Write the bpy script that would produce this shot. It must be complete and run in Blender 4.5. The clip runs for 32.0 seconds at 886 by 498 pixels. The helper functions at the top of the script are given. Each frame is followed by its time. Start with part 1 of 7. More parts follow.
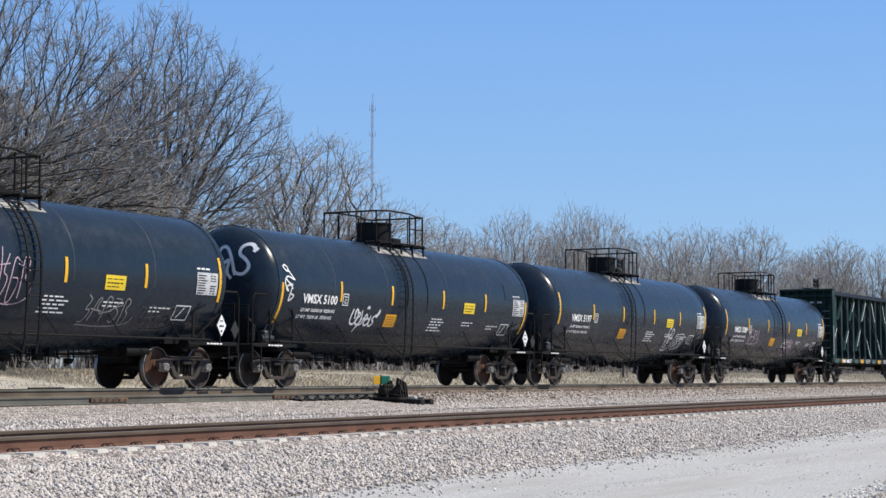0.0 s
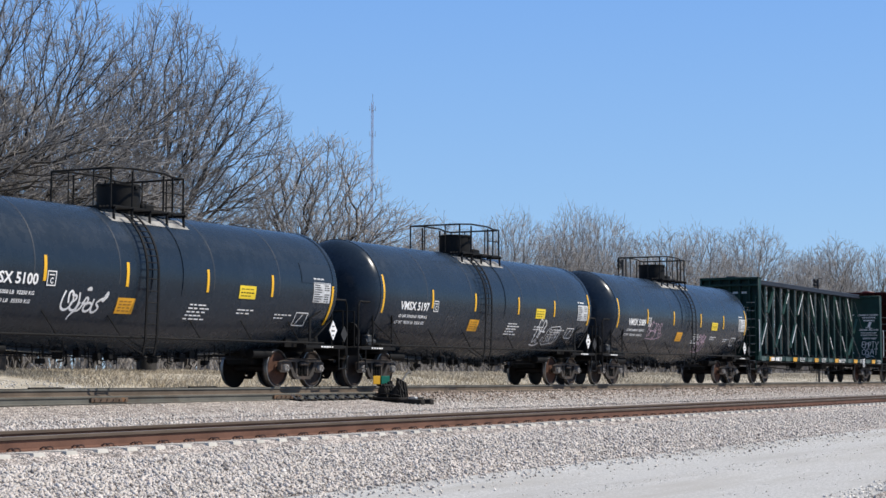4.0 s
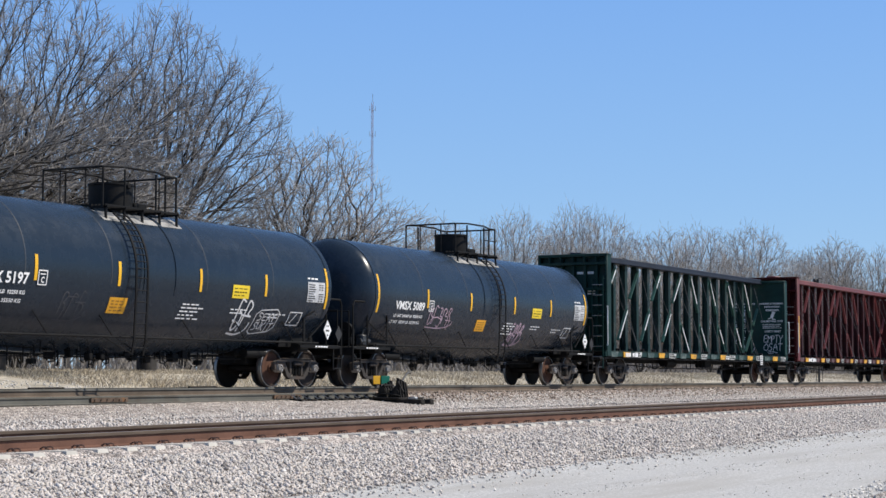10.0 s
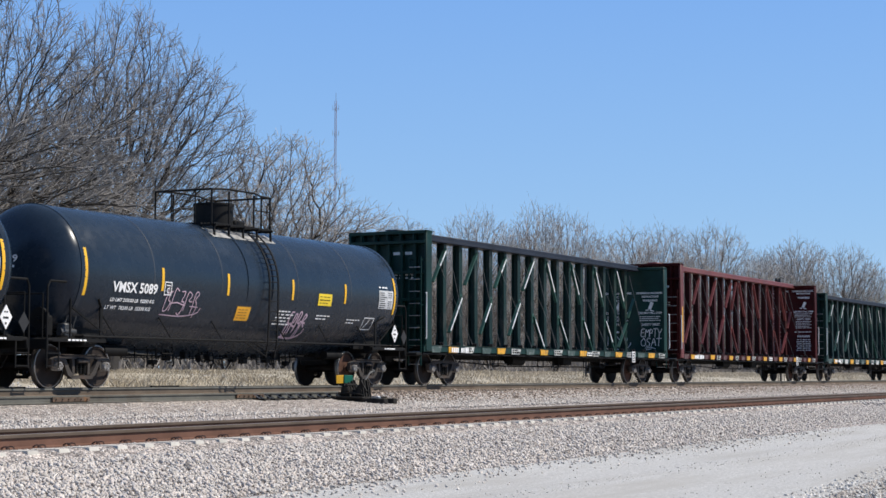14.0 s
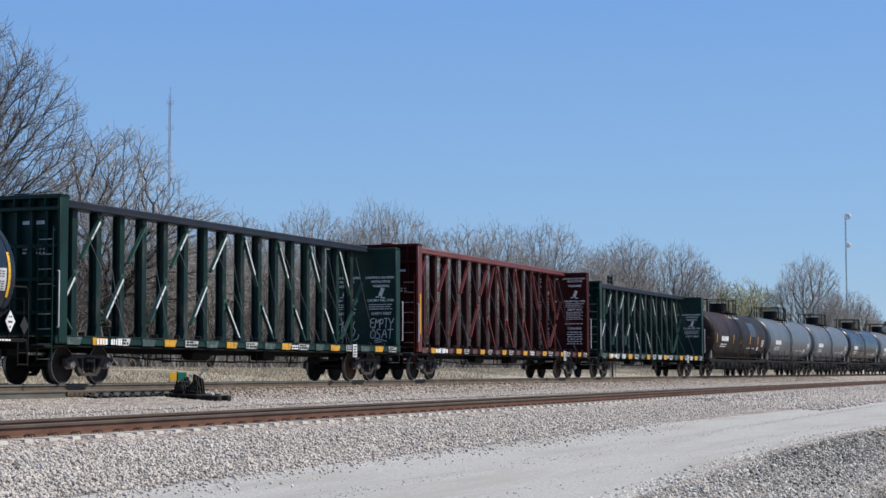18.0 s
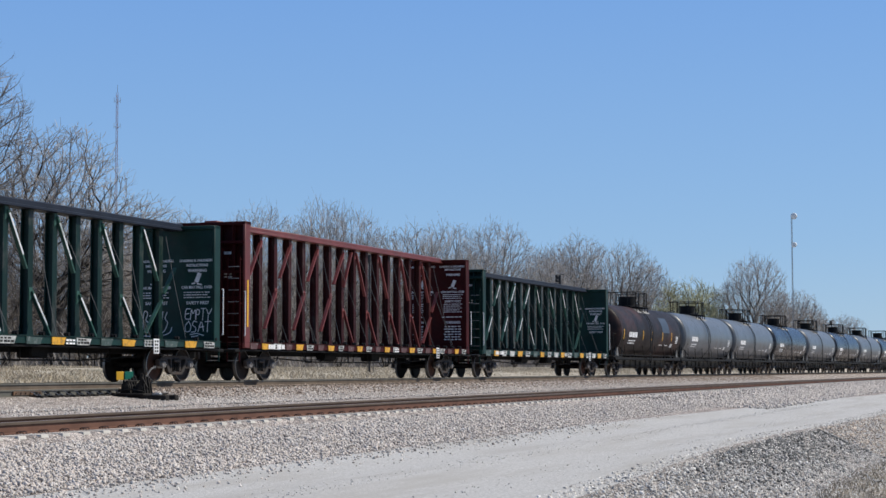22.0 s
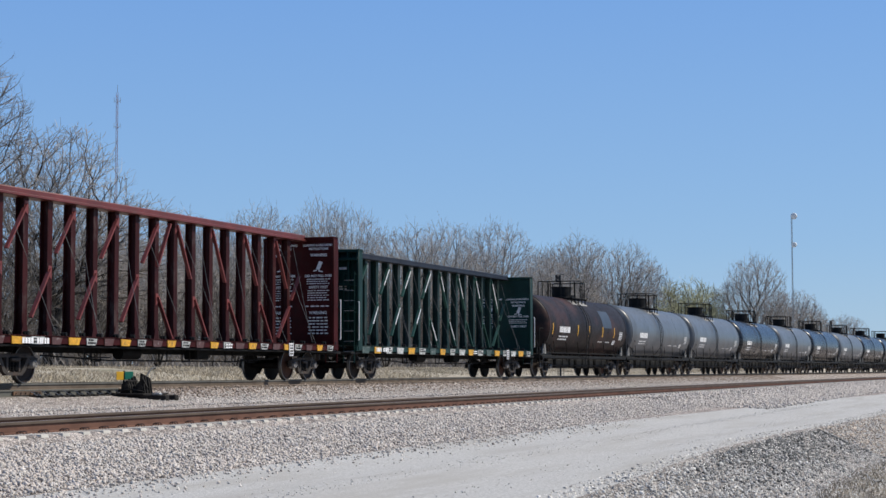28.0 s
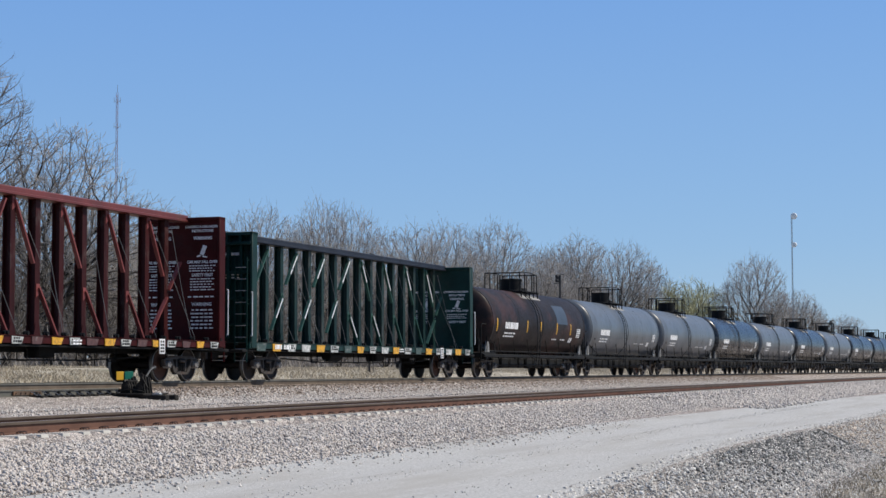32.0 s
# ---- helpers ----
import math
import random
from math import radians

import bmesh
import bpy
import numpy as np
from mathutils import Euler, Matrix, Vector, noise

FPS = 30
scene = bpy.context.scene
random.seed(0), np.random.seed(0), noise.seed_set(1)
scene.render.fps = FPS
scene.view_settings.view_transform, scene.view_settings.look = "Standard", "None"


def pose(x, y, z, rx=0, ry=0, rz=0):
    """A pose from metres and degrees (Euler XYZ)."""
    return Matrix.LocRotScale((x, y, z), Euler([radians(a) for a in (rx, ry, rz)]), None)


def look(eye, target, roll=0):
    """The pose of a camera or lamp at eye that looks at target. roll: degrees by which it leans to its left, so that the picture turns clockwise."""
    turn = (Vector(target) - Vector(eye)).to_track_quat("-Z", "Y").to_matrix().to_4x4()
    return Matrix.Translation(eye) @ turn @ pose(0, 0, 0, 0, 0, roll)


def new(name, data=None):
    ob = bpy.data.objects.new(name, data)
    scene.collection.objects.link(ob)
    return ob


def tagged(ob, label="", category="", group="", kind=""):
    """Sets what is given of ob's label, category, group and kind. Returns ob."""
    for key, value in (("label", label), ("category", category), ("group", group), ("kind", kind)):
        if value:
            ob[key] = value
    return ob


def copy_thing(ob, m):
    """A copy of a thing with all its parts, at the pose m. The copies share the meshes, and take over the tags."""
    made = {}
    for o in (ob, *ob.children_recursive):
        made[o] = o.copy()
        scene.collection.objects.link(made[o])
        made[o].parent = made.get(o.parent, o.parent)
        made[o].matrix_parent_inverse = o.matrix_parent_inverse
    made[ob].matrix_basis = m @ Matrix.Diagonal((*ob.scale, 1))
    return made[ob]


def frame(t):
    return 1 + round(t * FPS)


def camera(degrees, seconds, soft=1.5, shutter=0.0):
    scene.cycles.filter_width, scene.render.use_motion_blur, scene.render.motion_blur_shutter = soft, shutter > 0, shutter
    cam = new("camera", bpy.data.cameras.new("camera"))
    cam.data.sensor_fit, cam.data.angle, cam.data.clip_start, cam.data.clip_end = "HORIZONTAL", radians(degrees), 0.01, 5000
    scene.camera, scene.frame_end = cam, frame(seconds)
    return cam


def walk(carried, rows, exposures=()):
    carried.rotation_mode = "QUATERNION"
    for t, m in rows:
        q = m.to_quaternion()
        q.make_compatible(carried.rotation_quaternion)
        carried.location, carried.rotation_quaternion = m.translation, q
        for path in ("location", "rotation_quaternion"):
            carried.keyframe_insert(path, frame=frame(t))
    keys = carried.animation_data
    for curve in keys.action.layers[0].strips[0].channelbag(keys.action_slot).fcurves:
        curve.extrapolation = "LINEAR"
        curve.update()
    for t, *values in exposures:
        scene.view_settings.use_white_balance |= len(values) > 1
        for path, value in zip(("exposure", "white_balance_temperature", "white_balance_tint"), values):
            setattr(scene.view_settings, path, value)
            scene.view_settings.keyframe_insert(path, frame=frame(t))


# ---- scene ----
# camera on a tripod: stands still, pans once to the right
cam = camera(28.527, 32.0)
EYE = (0.0, 0.0, 0.3313)
PAN = (
    (0.0, -61.230, 4.124, 0.145), (13.6, -61.230, 4.124, 0.145), (13.7, -61.242, 4.124, 0.144), (13.8, -61.380, 4.121, 0.141),
    (13.9, -61.883, 4.112, 0.127), (14.0, -62.438, 4.101, 0.113), (14.1, -62.541, 4.099, 0.110), (14.3, -62.560, 4.099, 0.109),
    (14.4, -62.616, 4.098, 0.108), (14.5, -62.719, 4.096, 0.105), (14.6, -62.766, 4.095, 0.104), (14.7, -62.879, 4.093, 0.101),
    (14.8, -63.028, 4.090, 0.097), (14.9, -63.316, 4.084, 0.089), (15.0, -63.691, 4.077, 0.079), (15.1, -64.220, 4.067, 0.065),
    (15.2, -64.572, 4.060, 0.056), (15.3, -64.776, 4.056, 0.050), (15.4, -64.886, 4.054, 0.047), (15.5, -65.061, 4.050, 0.043),
    (15.8, -65.677, 4.038, 0.026), (16.3, -66.681, 4.019, -0.001), (16.8, -67.460, 4.003, -0.023), (17.2, -67.784, 3.997, -0.032),
    (17.5, -67.811, 3.996, -0.032), (17.9, -67.811, 3.996, -0.032), (18.1, -67.910, 3.994, -0.035), (18.2, -67.982, 3.993, -0.037),
    (18.3, -68.072, 3.991, -0.040), (18.4, -68.465, 3.983, -0.050), (18.5, -68.751, 3.977, -0.058), (18.6, -68.840, 3.975, -0.061),
    (18.7, -69.060, 3.971, -0.067), (18.8, -69.425, 3.963, -0.077), (18.9, -69.526, 3.961, -0.080), (19.0, -69.531, 3.961, -0.080),
    (32.0, -69.531, 3.961, -0.080),
)
walk(cam, [(t, pose(*EYE, 90 + p, -r, y)) for t, y, p, r in PAN],
     [(0.0, 0.0), (13.6, 0.0), (17.5, -0.2), (32.0, -0.2)])

# ---------------------------------------------------------------- light
SUN_TO = Vector((0.34, -0.54, 0.77)).normalized()
world = bpy.data.worlds.new("sky")
scene.world = world
world.use_nodes = True
wn = world.node_tree.nodes
wl = world.node_tree.links
sky = wn.new("ShaderNodeTexSky")
sky.sky_type = 'NISHITA'
sky.sun_disc = False
sky.sun_elevation = math.asin(SUN_TO.z)
sky.sun_rotation = math.atan2(SUN_TO.x, SUN_TO.y)
sky.altitude = 200
sky.air_density = 1.0
sky.dust_density = 0.2
sky.ozone_density = 3.0
# clear spring blue, a little paler towards the horizon
tcw = wn.new("ShaderNodeTexCoord")
sepw = wn.new("ShaderNodeSeparateXYZ")
wl.new(tcw.outputs["Generated"], sepw.inputs[0])
grad = wn.new("ShaderNodeValToRGB")
SKY_ROWS = ((0.0, (0.36, 0.57, 0.80)), (0.07, (0.275, 0.50, 0.83)), (0.25, (0.17, 0.385, 0.85)), (0.5, (0.11, 0.205, 0.43)))
for e in range(len(SKY_ROWS) - 2):
    grad.color_ramp.elements.new(0.5)
for e, (pos, c) in zip(grad.color_ramp.elements, SKY_ROWS):
    e.position = pos
    e.color = (*c, 1)
wl.new(sepw.outputs["Z"], grad.inputs[0])
gain = wn.new("ShaderNodeVectorMath")
gain.operation = 'SCALE'
gain.inputs["Scale"].default_value = 10.0
wl.new(grad.outputs[0], gain.inputs[0])
blend = wn.new("ShaderNodeMix")
blend.data_type = 'RGBA'
blend.inputs[0].default_value = 0.78
wl.new(sky.outputs[0], blend.inputs[6])
wl.new(gain.outputs[0], blend.inputs[7])
wl.new(blend.outputs[2], wn["Background"].inputs[0])
wn["Background"].inputs[1].default_value = 0.11
sun = new("sun", bpy.data.lights.new("sun", "SUN"))
sun.data.energy = 5.0
sun.data.angle = radians(0.53)
sun.data.color = (1.0, 0.93, 0.82)
sun.matrix_world = look((0, 0, 60), Vector((0, 0, 60)) - SUN_TO)
scene.view_settings.exposure = 0.0

# ---------------------------------------------------------------- materials


def ramp(nt, fac, stops):
    r = nt.nodes.new("ShaderNodeValToRGB")
    els = r.color_ramp.elements
    while len(els) < len(stops):
        els.new(0.5)
    for e, (p, c) in zip(els, stops):
        e.position = p
        e.color = (*c, 1)
    nt.links.new(fac, r.inputs[0])
    return r.outputs[0]


def noise_tex(nt, scale, detail=4, rough=0.6, stretch=(1, 1, 1)):
    tc = nt.nodes.new("ShaderNodeTexCoord")
    mp = nt.nodes.new("ShaderNodeMapping")
    mp.inputs["Scale"].default_value = stretch
    n = nt.nodes.new("ShaderNodeTexNoise")
    n.inputs["Scale"].default_value = scale
    n.inputs["Detail"].default_value = detail
    n.inputs["Roughness"].default_value = rough
    nt.links.new(tc.outputs["Object"], mp.inputs[0])
    nt.links.new(mp.outputs[0], n.inputs["Vector"])
    return n.outputs["Fac"]


def mixc(nt, fac, a, b, blend="MIX"):
    m = nt.nodes.new("ShaderNodeMix")
    m.data_type = 'RGBA'
    m.blend_type = blend
    for sock, v in ((m.inputs[0], fac), (m.inputs[6], a), (m.inputs[7], b)):
        if isinstance(v, (int, float)):
            sock.default_value = v
        elif isinstance(v, tuple):
            sock.default_value = (*v, 1)
        else:
            nt.links.new(v, sock)
    return m.outputs[2]


def scol(c, k):
    return tuple(min(1.0, v * k) for v in c)


def mat(name, col, rough=0.6, metal=0.0, vary=0.25, big=1.2, fine=25.0, bump=0.02, stain=None, stain_amt=0.5,
        stain_scale=0.8, stretch=(1, 1, 1), obj_rand=0.0, island=0.0, coat=0.0, spec=0.5, tones=None):
    """A surface with blotches, grain, stains and fine relief."""
    m = bpy.data.materials.new(name)
    m.use_nodes = True
    nt = m.node_tree
    b = nt.nodes["Principled BSDF"]
    n1 = noise_tex(nt, big, 4, 0.6, stretch)
    n2 = noise_tex(nt, fine, 3, 0.65, stretch)
    c1 = ramp(nt, n1, ((0.3, scol(col, 1 - vary)), (0.7, scol(col, 1 + vary))))
    c2 = ramp(nt, n2, ((0.3, (1 - vary * 0.6,) * 3), (0.7, (1.0, 1.0, 1.0))))
    c = mixc(nt, 1.0, c1, c2, "MULTIPLY")
    if stain:
        n3 = noise_tex(nt, stain_scale, 6, 0.7, stretch)
        f = ramp(nt, n3, ((0.62 - 0.25 * stain_amt, (0, 0, 0)), (0.78 - 0.2 * stain_amt, (1, 1, 1))))
        c = mixc(nt, f, c, stain)
    for out, amt in (("Random", obj_rand),):
        if amt:
            oi = nt.nodes.new("ShaderNodeObjectInfo")
            v = ramp(nt, oi.outputs["Random"], ((0, (1 - amt,) * 3), (1, (1 + amt * 0.6,) * 3)))
            c = mixc(nt, 1.0, c, v, "MULTIPLY")
    if island:
        g = nt.nodes.new("ShaderNodeNewGeometry")
        v = ramp(nt, g.outputs["Random Per Island"], ((0, (1 - island,) * 3), (0.5, (1, 0.98, 0.96)), (1, (1 + island * 0.5,) * 3)))
        c = mixc(nt, 1.0, c, v, "MULTIPLY")
    if tones:
        g = nt.nodes.new("ShaderNodeNewGeometry")
        c = mixc(nt, 1.0, c, ramp(nt, g.outputs["Random Per Island"], tones), "MULTIPLY")
    nt.links.new(c, b.inputs["Base Color"])
    rr = ramp(nt, n2, ((0.2, (max(0, rough - 0.1),) * 3), (0.8, (min(1, rough + 0.1),) * 3)))
    nt.links.new(rr, b.inputs["Roughness"])
    b.inputs["Metallic"].default_value = metal
    b.inputs["Specular IOR Level"].default_value = spec
    b.inputs["Coat Weight"].default_value = coat
    if bump:
        bp = nt.nodes.new("ShaderNodeBump")
        bp.inputs["Strength"].default_value = 0.6
        bp.inputs["Distance"].default_value = bump
        nt.links.new(n2, bp.inputs["Height"])
        nt.links.new(bp.outputs[0], b.inputs["Normal"])
    return m


BLACK_PAINT = mat("black_tank_paint", (0.0165, 0.0270, 0.0415), 0.27, vary=0.12, big=0.35, fine=3, bump=0.001,
                  stain=(0.026, 0.038, 0.055), stain_amt=0.3, stain_scale=0.5, spec=0.32)
# weld rings coloured lighter than the tank to paint their glint
SEAM = mat("glint_weld_seam", (0.05, 0.055, 0.062), 0.4, vary=0.3, big=1.5, bump=0.001)
BLACK_STEEL = mat("black_underframe_steel", (0.0075, 0.0075, 0.0078), 0.7, vary=0.3, bump=0.003, stain=(0.020, 0.017, 0.015), stain_amt=0.3, spec=0.2)
RUNG = mat("worn_grey_rung_steel", (0.13, 0.13, 0.125), 0.6, vary=0.3, big=4, bump=0.0)
CAST = mat("cast_truck_steel", (0.062, 0.055, 0.050), 0.75, vary=0.35, big=4, bump=0.006, stain=(0.085, 0.062, 0.050), stain_amt=0.5, stain_scale=3, spec=0.2)
WHEEL = mat("rusty_wheel_steel", (0.036, 0.027, 0.023), 0.7, vary=0.35, big=3, bump=0.003, stain=(0.030, 0.024, 0.021), stain_amt=0.5, stain_scale=4, spec=0.2)
WHEEL_ORANGE = mat("orange_rust_wheel_plate", (0.10, 0.050, 0.034), 0.8, vary=0.3, big=3, bump=0.003, spec=0.2)
TREAD = mat("polished_tread_steel", (0.34, 0.32, 0.30), 0.5, 1.0, vary=0.15, bump=0.0)
RAIL_HEAD = mat("rail_head_dark_grey_brown", (0.12, 0.092, 0.072), 0.6, vary=0.2, big=1.5, fine=30, bump=0.001, spec=0.12)
RAIL_RUST = mat("rail_brown_rust", (0.155, 0.083, 0.060), 0.8, vary=0.2, big=1.5, fine=30, bump=0.002, stain=(0.085, 0.045, 0.034), stain_amt=0.4, spec=0.12)
JOINT_RUST = mat("dull_brown_joint_bar", (0.13, 0.095, 0.072), 0.8, vary=0.35, big=4, fine=30, bump=0.003, stain=(0.22, 0.11, 0.05), stain_amt=0.3, stain_scale=5, spec=0.12)
TURNOUT_GREY = mat("turnout_rail_grey_weathered", (0.14, 0.137, 0.12), 0.8, vary=0.2, big=1.5, fine=30, bump=0.002, stain=(0.10, 0.085, 0.07), stain_amt=0.4, spec=0.12)
RAIL_GREY = mat("rail_grey_weathered", (0.155, 0.153, 0.138), 0.8, vary=0.2, big=1.5, fine=30, bump=0.002, stain=(0.10, 0.085, 0.07), stain_amt=0.4, spec=0.12)
RAIL_TOP = mat("rail_running_surface", (0.30, 0.28, 0.25), 0.55, 0.3, vary=0.2, bump=0.0)
YELLOW = mat("yellow_reflective_sheet", (0.90, 0.49, 0.02), 0.45, vary=0.12, bump=0.0)
SIGN_YELLOW = mat("yellow_sign_sheet", (0.88, 0.64, 0.03), 0.5, vary=0.08, bump=0.0)
ORANGE = mat("orange_placard_sheet", (0.86, 0.42, 0.025), 0.5, vary=0.1, bump=0.0)
WHITE = mat("white_stencil_paint", (0.92, 0.92, 0.91), 0.6, vary=0.12, bump=0.0)
GREEN_PAINT = mat("dark_green_car_paint", (0.0050, 0.033, 0.0275), 0.5, vary=0.3, big=1.0, fine=12, bump=0.003,
                  stain=(0.02, 0.028, 0.024), stain_amt=0.2, stain_scale=1.5, spec=0.25)
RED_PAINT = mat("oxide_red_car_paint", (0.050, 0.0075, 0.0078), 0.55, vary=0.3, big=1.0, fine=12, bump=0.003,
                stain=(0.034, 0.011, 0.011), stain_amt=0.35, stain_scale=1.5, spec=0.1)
def ballast_mat(name, col, cell):
    """Crushed stone seen from further off: cells of differing tone, the gaps' shade painted dark."""
    m = mat(name, col, 0.92, vary=0.12, big=0.7, fine=45, bump=0.004, spec=0.1)
    nt = m.node_tree
    b = nt.nodes["Principled BSDF"]
    old = b.inputs["Base Color"].links[0].from_socket
    tc = nt.nodes.new("ShaderNodeTexCoord")
    outs = []
    for feature in ("F1", "DISTANCE_TO_EDGE"):
        v = nt.nodes.new("ShaderNodeTexVoronoi")
        v.feature = feature
        v.inputs["Scale"].default_value = cell
        nt.links.new(tc.outputs["Object"], v.inputs["Vector"])
        outs.append(v)
    sep = nt.nodes.new("ShaderNodeSeparateColor")
    nt.links.new(outs[0].outputs["Color"], sep.inputs[0])
    tone = ramp(nt, sep.outputs[0], ((0, (0.45, 0.44, 0.44)), (0.5, (0.95, 0.90, 0.88)), (1, (1.25, 1.2, 1.16))))
    gap = ramp(nt, outs[1].outputs["Distance"], ((0.0, (0.25, 0.24, 0.24)), (0.12, (1, 1, 1))))
    v2 = nt.nodes.new("ShaderNodeTexVoronoi")
    v2.inputs["Scale"].default_value = cell * 0.3
    nt.links.new(tc.outputs["Object"], v2.inputs["Vector"])
    sep2 = nt.nodes.new("ShaderNodeSeparateColor")
    nt.links.new(v2.outputs["Color"], sep2.inputs[0])
    tone2 = ramp(nt, sep2.outputs[0], ((0, (0.62, 0.61, 0.61)), (1, (1.12, 1.1, 1.08))))
    c = mixc(nt, 1.0, mixc(nt, 1.0, mixc(nt, 1.0, old, tone, "MULTIPLY"), tone2, "MULTIPLY"), gap, "MULTIPLY")
    nt.links.new(c, b.inputs["Base Color"])
    bp = nt.nodes.new("ShaderNodeBump")
    bp.inputs["Strength"].default_value = 1.0
    bp.inputs["Distance"].default_value = 0.05
    nt.links.new(outs[1].outputs["Distance"], bp.inputs["Height"])
    nt.links.new(bp.outputs[0], b.inputs["Normal"])
    return m


BANK = ballast_mat("grey_bank_gravel", (0.50, 0.485, 0.46), 19.0)
BALLAST = ballast_mat("ballast_bed", (0.61, 0.575, 0.54), 16.0)
STONE = mat("crushed_pink_grey_stone", (0.605, 0.578, 0.55), 0.92, vary=0.10, big=3, fine=40, bump=0.004, spec=0.1,
            tones=((0.0, (0.24, 0.22, 0.21)), (0.08, (0.70, 0.68, 0.66)), (0.4, (0.97, 0.95, 0.93)), (0.62, (0.98, 0.905, 0.865)), (0.85, (1.06, 1.02, 0.99)), (1.0, (1.16, 1.14, 1.11))))
BANK_STONE = mat("pale_bank_stone", (0.58, 0.565, 0.54), 0.9, vary=0.15, big=3, fine=40, bump=0.004, island=0.55, spec=0.12)
BANK_DARK = mat("dark_slag_stone", (0.17, 0.175, 0.175), 0.9, vary=0.2, big=3, fine=40, bump=0.004, island=0.6, spec=0.12)
BANK_BROWN = mat("brown_pink_bank_stone", (0.50, 0.43, 0.365), 0.9, vary=0.2, big=2, fine=40, bump=0.004, island=0.6, spec=0.1)
RUSTY_STONE = mat("rust_stained_stone", (0.36, 0.295, 0.25), 0.92, vary=0.2, big=2, fine=40, bump=0.004, island=0.5, spec=0.1)
PEBBLE = mat("pale_road_pebbles", (0.60, 0.585, 0.56), 0.9, vary=0.12, big=3, fine=40, bump=0.002, island=0.3, spec=0.12)


class M:
    """Collects polygons for one mesh."""

    def __init__(self):
        self.v, self.f, self.mi, self.cur = [], [], [], 0

    def add(self, vs, fs):
        o = len(self.v)
        self.v += [tuple(p) for p in vs]
        for f in fs:
            self.f.append([i + o for i in f])
            self.mi.append(self.cur)
        return self

    def box(self, c, s, bev=0.0, rot=None):
        x, y, z = (k / 2 for k in s)
        if bev:
            b = min(bev, x * 0.9, y * 0.9, z * 0.9)
            vs = []
            for sx in (-1, 1):
                for sy in (-1, 1):
                    for sz in (-1, 1):
                        vs += [(sx * x, sy * (y - b), sz * (z - b)), (sx * (x - b), sy * y, sz * (z - b)), (sx * (x - b), sy * (y - b), sz * z)]

            def idx(a, bb, cc, k):
                return ((a > 0) * 4 + (bb > 0) * 2 + (cc > 0)) * 3 + k
            fs = []
            for s1 in (-1, 1):
                fs.append([idx(s1, -1, -1, 0), idx(s1, 1, -1, 0), idx(s1, 1, 1, 0), idx(s1, -1, 1, 0)][::s1])
                fs.append([idx(-1, s1, -1, 1), idx(-1, s1, 1, 1), idx(1, s1, 1, 1), idx(1, s1, -1, 1)][::s1])
                fs.append([idx(-1, -1, s1, 2), idx(1, -1, s1, 2), idx(1, 1, s1, 2), idx(-1, 1, s1, 2)][::s1])
                for s2 in (-1, 1):
                    fs.append([idx(s1, s2, -1, 0), idx(s1, s2, -1, 1), idx(s1, s2, 1, 1), idx(s1, s2, 1, 0)][::s1 * s2])
                    fs.append([idx(s1, -1, s2, 0), idx(s1, 1, s2, 0), idx(s1, 1, s2, 2), idx(s1, -1, s2, 2)][::s1 * s2])
                    fs.append([idx(-1, s1, s2, 1), idx(-1, s1, s2, 2), idx(1, s1, s2, 2), idx(1, s1, s2, 1)][::s1 * s2])
                    for s3 in (-1, 1):
                        fs.append([idx(s1, s2, s3, 0), idx(s1, s2, s3, 1), idx(s1, s2, s3, 2)][::s1 * s2 * s3])
        else:
            vs = [(a * x, b * y, d * z) for a in (-1, 1) for b in (-1, 1) for d in (-1, 1)]
            fs = [[0, 1, 3, 2], [4, 6, 7, 5], [0, 4, 5, 1], [2, 3, 7, 6], [0, 2, 6, 4], [1, 5, 7, 3]]
        if rot is not None:
            vs = [tuple(rot @ Vector(p)) for p in vs]
        return self.add([(p[0] + c[0], p[1] + c[1], p[2] + c[2]) for p in vs], fs)

    def bar(self, p, q, w, d, up=(0, 0, 1)):
        """A square bar from p to q, w across and d deep."""
        p, q = Vector(p), Vector(q)
        ax = (q - p).normalized()
        u = Vector(up)
        if abs(ax.dot(u)) > 0.98:
            u = Vector((1, 0, 0))
        a = ax.cross(u).normalized() * (w / 2)
        b = a.cross(ax).normalized() * (d / 2)
        vs = [e + s1 * a + s2 * b for e in (p, q) for s1, s2 in ((-1, -1), (1, -1), (1, 1), (-1, 1))]
        return self.add(vs, [[3, 2, 1, 0], [4, 5, 6, 7]] + [[i, (i + 1) % 4, (i + 1) % 4 + 4, i + 4] for i in range(4)])

    def cyl(self, p, q, r, n=10, r2=None, caps=True):
        p, q = Vector(p), Vector(q)
        r2 = r if r2 is None else r2
        ax = (q - p).normalized()
        a = ax.orthogonal().normalized()
        b = ax.cross(a)
        vs = []
        for e, rr in ((p, r), (q, r2)):
            for i in range(n):
                t = 2 * math.pi * i / n
                vs.append(e + (a * math.cos(t) + b * math.sin(t)) * rr)
        fs = [[i, (i + 1) % n, (i + 1) % n + n, i + n] for i in range(n)]
        if caps:
            fs += [list(range(n))[::-1], list(range(n, 2 * n))]
        return self.add(vs, fs)

    def tube(self, pts, r, n=6):
        for a, b in zip(pts, pts[1:]):
            self.cyl(a, b, r, n)
        return self

